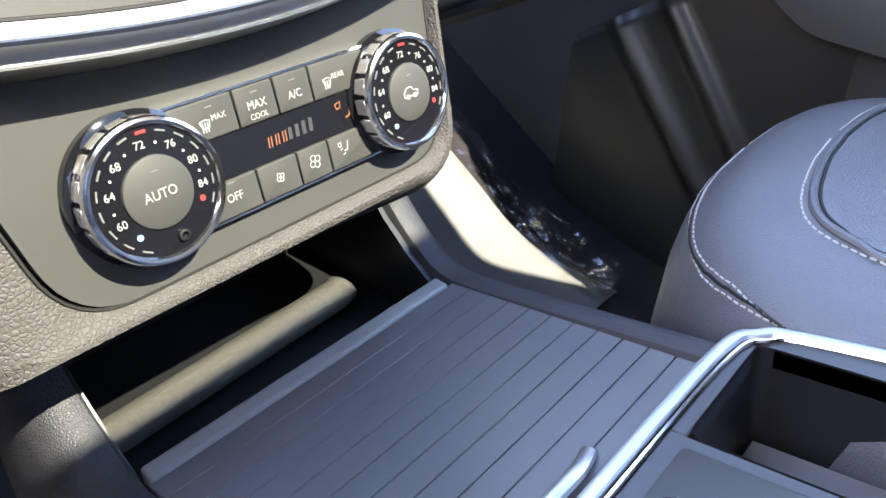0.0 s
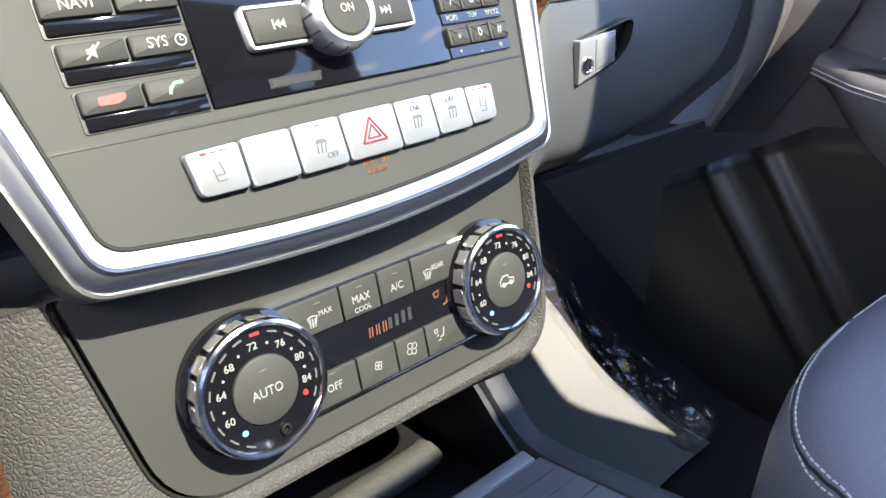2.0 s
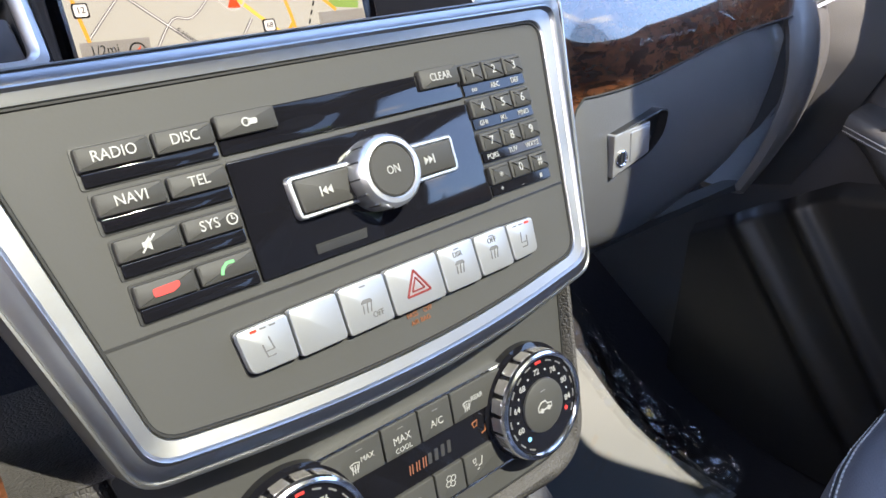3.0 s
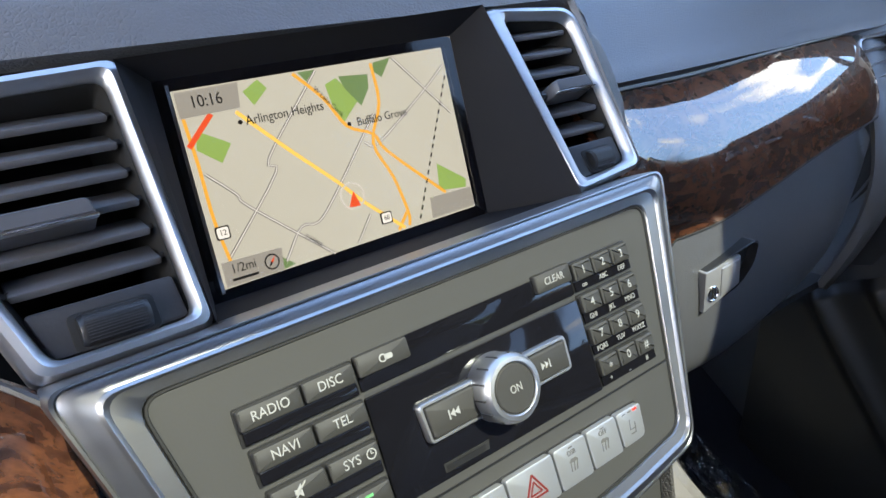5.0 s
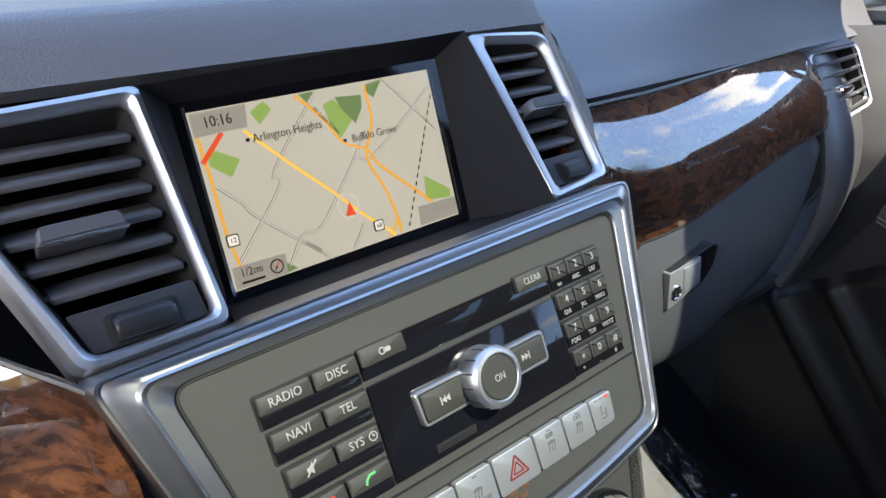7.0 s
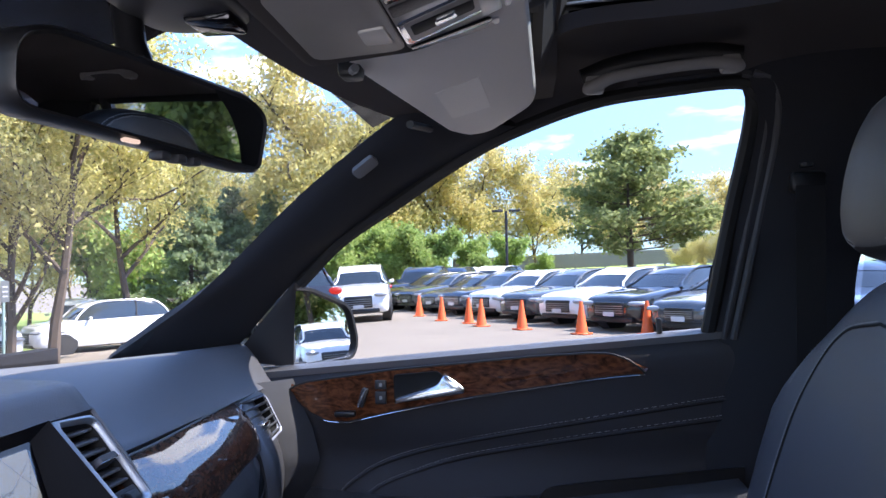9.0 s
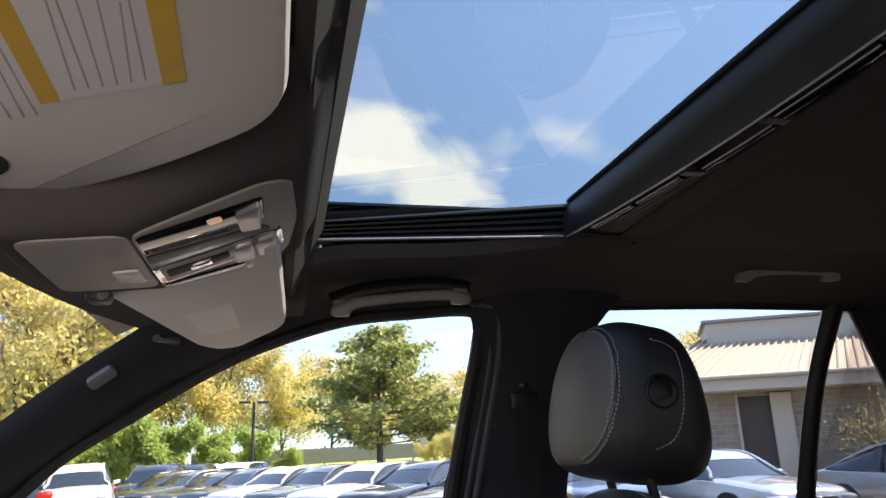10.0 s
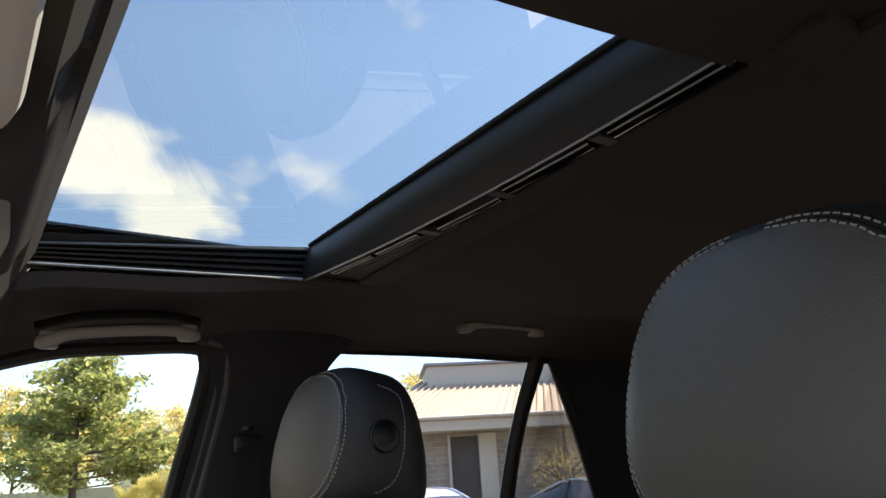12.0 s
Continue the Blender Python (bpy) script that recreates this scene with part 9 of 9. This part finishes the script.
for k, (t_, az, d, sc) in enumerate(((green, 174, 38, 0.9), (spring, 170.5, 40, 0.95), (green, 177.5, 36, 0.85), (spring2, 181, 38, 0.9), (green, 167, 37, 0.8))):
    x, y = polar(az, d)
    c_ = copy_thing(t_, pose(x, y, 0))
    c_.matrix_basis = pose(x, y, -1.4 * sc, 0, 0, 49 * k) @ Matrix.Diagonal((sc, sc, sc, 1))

# ---------------------------------------------------------------- poles, signs, fence, hydrant
POLE = surface("dark_pole", (0.035, 0.032, 0.035), 0.6)
GALV = surface("galvanised", (0.22, 0.30, 0.27), 0.5, metal=0.3)


def lamp_post(az, d, h, r):
    x, y = polar(az, d)
    p = thing("lamp_post", "dark metal lamp post at the edge of the lot", "lamp post", pose(x, y, slope(x, y), 0, 0, 5), "lamp posts")
    part("pole", tube(fresh(), [(0, 0, 0), (0, 0, h)], r, 12), POLE, p)
    part("base", lathe(fresh(), [(0.30, 0), (0.30, 0.5), (0.27, 0.55), (0.001, 0.55)], 20), CONCRETE, p, "concrete footing")
    for s in (1, -1):
        part("lamp_head", box(fresh(), -0.14, 0.14, s * 0.15, s * 0.75, h - 0.05, h + 0.07, 0.03, 2), POLE, p, "flat lamp head")
    return p


lamp_post(88.3, 40, 4.75, 0.075)
lamp_post(44.0, 12.5, 7.5, 0.085)
for az, d, h, w, sh in ((46.0, 13.5, 2.55, 0.30, 0.62), (51.3, 15, 2.0, 0.20, 0.45), (52.6, 16, 1.9, 0.22, 0.4), (35.0, 9.5, 3.0, 0.30, 0.45)):
    x, y = polar(az, d)
    s_ = thing("sign_post", "parking sign plate on a green metal post", "sign post", pose(x, y, slope(x, y), 0, 0, -az + 50), "sign posts")
    part("post", box(fresh(), -0.025, 0.025, -0.02, 0.02, 0, h, 0.006, 1), GALV, s_)
    part("plate", box(fresh(), -w / 2, w / 2, -0.035, -0.022, h - sh, h, 0.01, 1), DIM_PAPER, s_, "white sign plate")
    for q in range(3):
        part("sign_bar", box(fresh(), -w * 0.32, w * 0.32, -0.037, -0.034, h - sh * (0.25 + 0.22 * q) - 0.03, h - sh * (0.25 + 0.22 * q)), GREY_INK, s_)
FENCE = surface("fence_wood", (0.23, 0.205, 0.185), 0.85, grain=0.6, grain_size=0.01, spots=0.25, spot_size=0.5)
fe = thing("fence", "weathered wooden board fence along the bank", "fence")
board_me = None
for k in range(110):
    x, y = 58 + 4 * (k / 110), 5.5 - 24 * k / 110
    if board_me is None:
        b_ = part("board", box(fresh(), -0.105, 0.105, -0.01, 0.01, 0.0, 1.15, 0.006, 1), FENCE, fe)
        board_me = b_.data
    else:
        b_ = new("board", board_me)
        b_.parent = fe
    b_.matrix_basis = pose(x, y, 1.45 + 0.7 * k / 110 + 0.02 * math.sin(k * 3.1), 0, 0, 90)
for k in range(11):
    part("post", box(fresh(), 58.0 + 0.4 * k, 58.14 + 0.4 * k, 5.4 - 2.4 * k, 5.54 - 2.4 * k, 1.2, 2.75 + 0.07 * k, 0.01, 1), FENCE, fe)
x, y = polar(86.9, 41)
hy = thing("fire_hydrant", "red fire hydrant beside the lot", "fire hydrant", pose(x, y, 0.2))
part("barrel", lathe(fresh(), [(0.16, 0), (0.16, 0.06), (0.11, 0.08), (0.11, 0.55), (0.14, 0.58), (0.12, 0.66), (0.06, 0.76), (0.001, 0.78)], 16), RED_INK, hy)
part("outlet", tube(fresh(), [(-0.2, 0, 0.42), (0.2, 0, 0.42)], 0.06, 10), RED_INK, hy)

# ---------------------------------------------------------------- brick building with a tiled roof
def brick_material():
    m, n, l, b = node_material("tan_brick")
    tc = n.new("ShaderNodeTexCoord")
    mp = n.new("ShaderNodeMapping")
    mp.inputs["Rotation"].default_value = (radians(90), 0, 0)
    l.new(tc.outputs["Object"], mp.inputs["Vector"])
    br = n.new("ShaderNodeTexBrick")
    br.inputs["Scale"].default_value = 1.0
    br.inputs["Brick Width"].default_value, br.inputs["Row Height"].default_value, br.inputs["Mortar Size"].default_value = 0.42, 0.2, 0.015
    br.inputs["Color1"].default_value, br.inputs["Color2"].default_value, br.inputs["Mortar"].default_value = (0.26, 0.215, 0.18, 1), (0.33, 0.28, 0.235, 1), (0.38, 0.35, 0.31, 1)
    l.new(mp.outputs[0], br.inputs["Vector"])
    l.new(br.outputs["Color"], b.inputs["Base Color"])
    b.inputs["Roughness"].default_value = 0.9
    bump = n.new("ShaderNodeBump"); bump.inputs["Distance"].default_value = 0.02
    l.new(br.outputs["Fac"], bump.inputs["Height"]); bump.invert = True
    l.new(bump.outputs[0], b.inputs["Normal"])
    return m


BRICK = brick_material()
ROOF_T = surface("roof_tiles", (0.40, 0.31, 0.235), 0.8, grain=0.5, grain_size=0.03, spots=0.15, spot_size=0.8)
BEIGE = surface("beige_render", (0.46, 0.42, 0.36), 0.8, grain=0.2, grain_size=0.01, spots=0.08)
bx, by = polar(126, 30)
bl = thing("brick_building", "single-storey tan brick building with a tiled roof", "building", pose(bx, by, 0, 0, 0, -126 + 8))
part("wall", box(fresh(), -3.3, 11, 0.0, 14, 0, 3.75), BRICK, bl, "tan brick wall")
part("entrance", box(fresh(), -1.15, -0.05, -0.03, 0.05, 0, 3.35), surface("dark_opening", (0.06, 0.05, 0.045), 0.6), bl, "dark entrance recess")
for x0, x1 in ((-0.05, 0.65), (-1.25, -1.15)):
    part("pilaster", box(fresh(), x0, x1, -0.22, 0.05, 0, 3.45, 0.02, 1), BEIGE, bl, "pale stone pilaster")
part("fascia", box(fresh(), -4.3, 12, -1.1, -0.9, 3.52, 3.98, 0.02, 1), BEIGE, bl, "pale roof fascia")
part("soffit", box(fresh(), -4.3, 12, -0.95, 0.2, 3.50, 3.56), BEIGE, bl)
rs = lambda u, v: (-4.4 + 16.5 * u + 2.6 * v * (1 - u) * 1.0, -1.15 + 6.2 * v, 3.99 + 2.25 * v)
part("roof", sheet(fresh(), rs, 4, 4, 0.10), ROOF_T, bl, "sloping tan tiled roof")
for k in range(50):
    u = k / 50
    a, b_ = Vector(rs(u, 0)), Vector(rs(u, 1))
    part("tile_rib", tube(fresh(), [a + Vector((0, 0, 0.04)), b_ + Vector((0, 0, 0.04))], 0.055, 5), ROOF_T, bl)
part("roof_box", box(fresh(), -1.6, 5.2, 4.2, 8.0, 5.6, 6.85, 0.03, 1), BEIGE, bl, "pale rooftop plant housing")
part("coping", box(fresh(), -1.75, 5.35, 4.05, 8.1, 6.85, 6.98, 0.02, 1), GREY_PAINT, bl)
part("gutter", tube(fresh(), [(-4.4, -1.2, 4.0), (12, -1.2, 4.0)], 0.07, 8), BEIGE, bl)
x, y = polar(133.2, 26)
bush = broadleaf("bare brown twiggy shrub beside the brick wall", 44, 4.6, 2.6, 0.07, 1500, 0.035, LEAF_BUD, 0.05, 1.2, 0.0, 0.05)
bush.matrix_basis = pose(x, y, -0.3, 0, 0, 33)
# low pale building beyond the pine
fx, fy = polar(103.2, 72)
fb = thing("pale_building", "low pale building beyond the bank", "building", pose(fx, fy, 1.0, 0, 0, -103))
part("wall", box(fresh(), -3.5, 8, 0, 6, 0, 3.6), BEIGE, fb, "pale wall")
part("roof", box(fresh(), -3.9, 8.4, -0.4, 6.4, 3.6, 3.95, 0.03, 1), PAINTS["white"], fb, "flat white roof edge")
for k in range(3):
    w_ = part("window", box(fresh(), -2.4 + 3 * k, -0.6 + 3 * k, -0.04, 0.05, 0.9, 2.6), CAR_GLASS, fb)
gx, gy = polar(99.6, 40)
gt = thing("gate_post", "pale brick gate post on the bank", "gate post", pose(gx, gy, 0.0, 0, 0, -99), "gate posts")
part("shaft", box(fresh(), -0.28, 0.28, -0.28, 0.28, 0, 1.5, 0.02, 1), BRICK, gt)
part("cap", box(fresh(), -0.35, 0.35, -0.35, 0.35, 1.5, 1.6, 0.02, 1), BEIGE, gt)
copy_thing(gt, pose(*polar(102.9, 42), 0.0, 0, 0, -99))
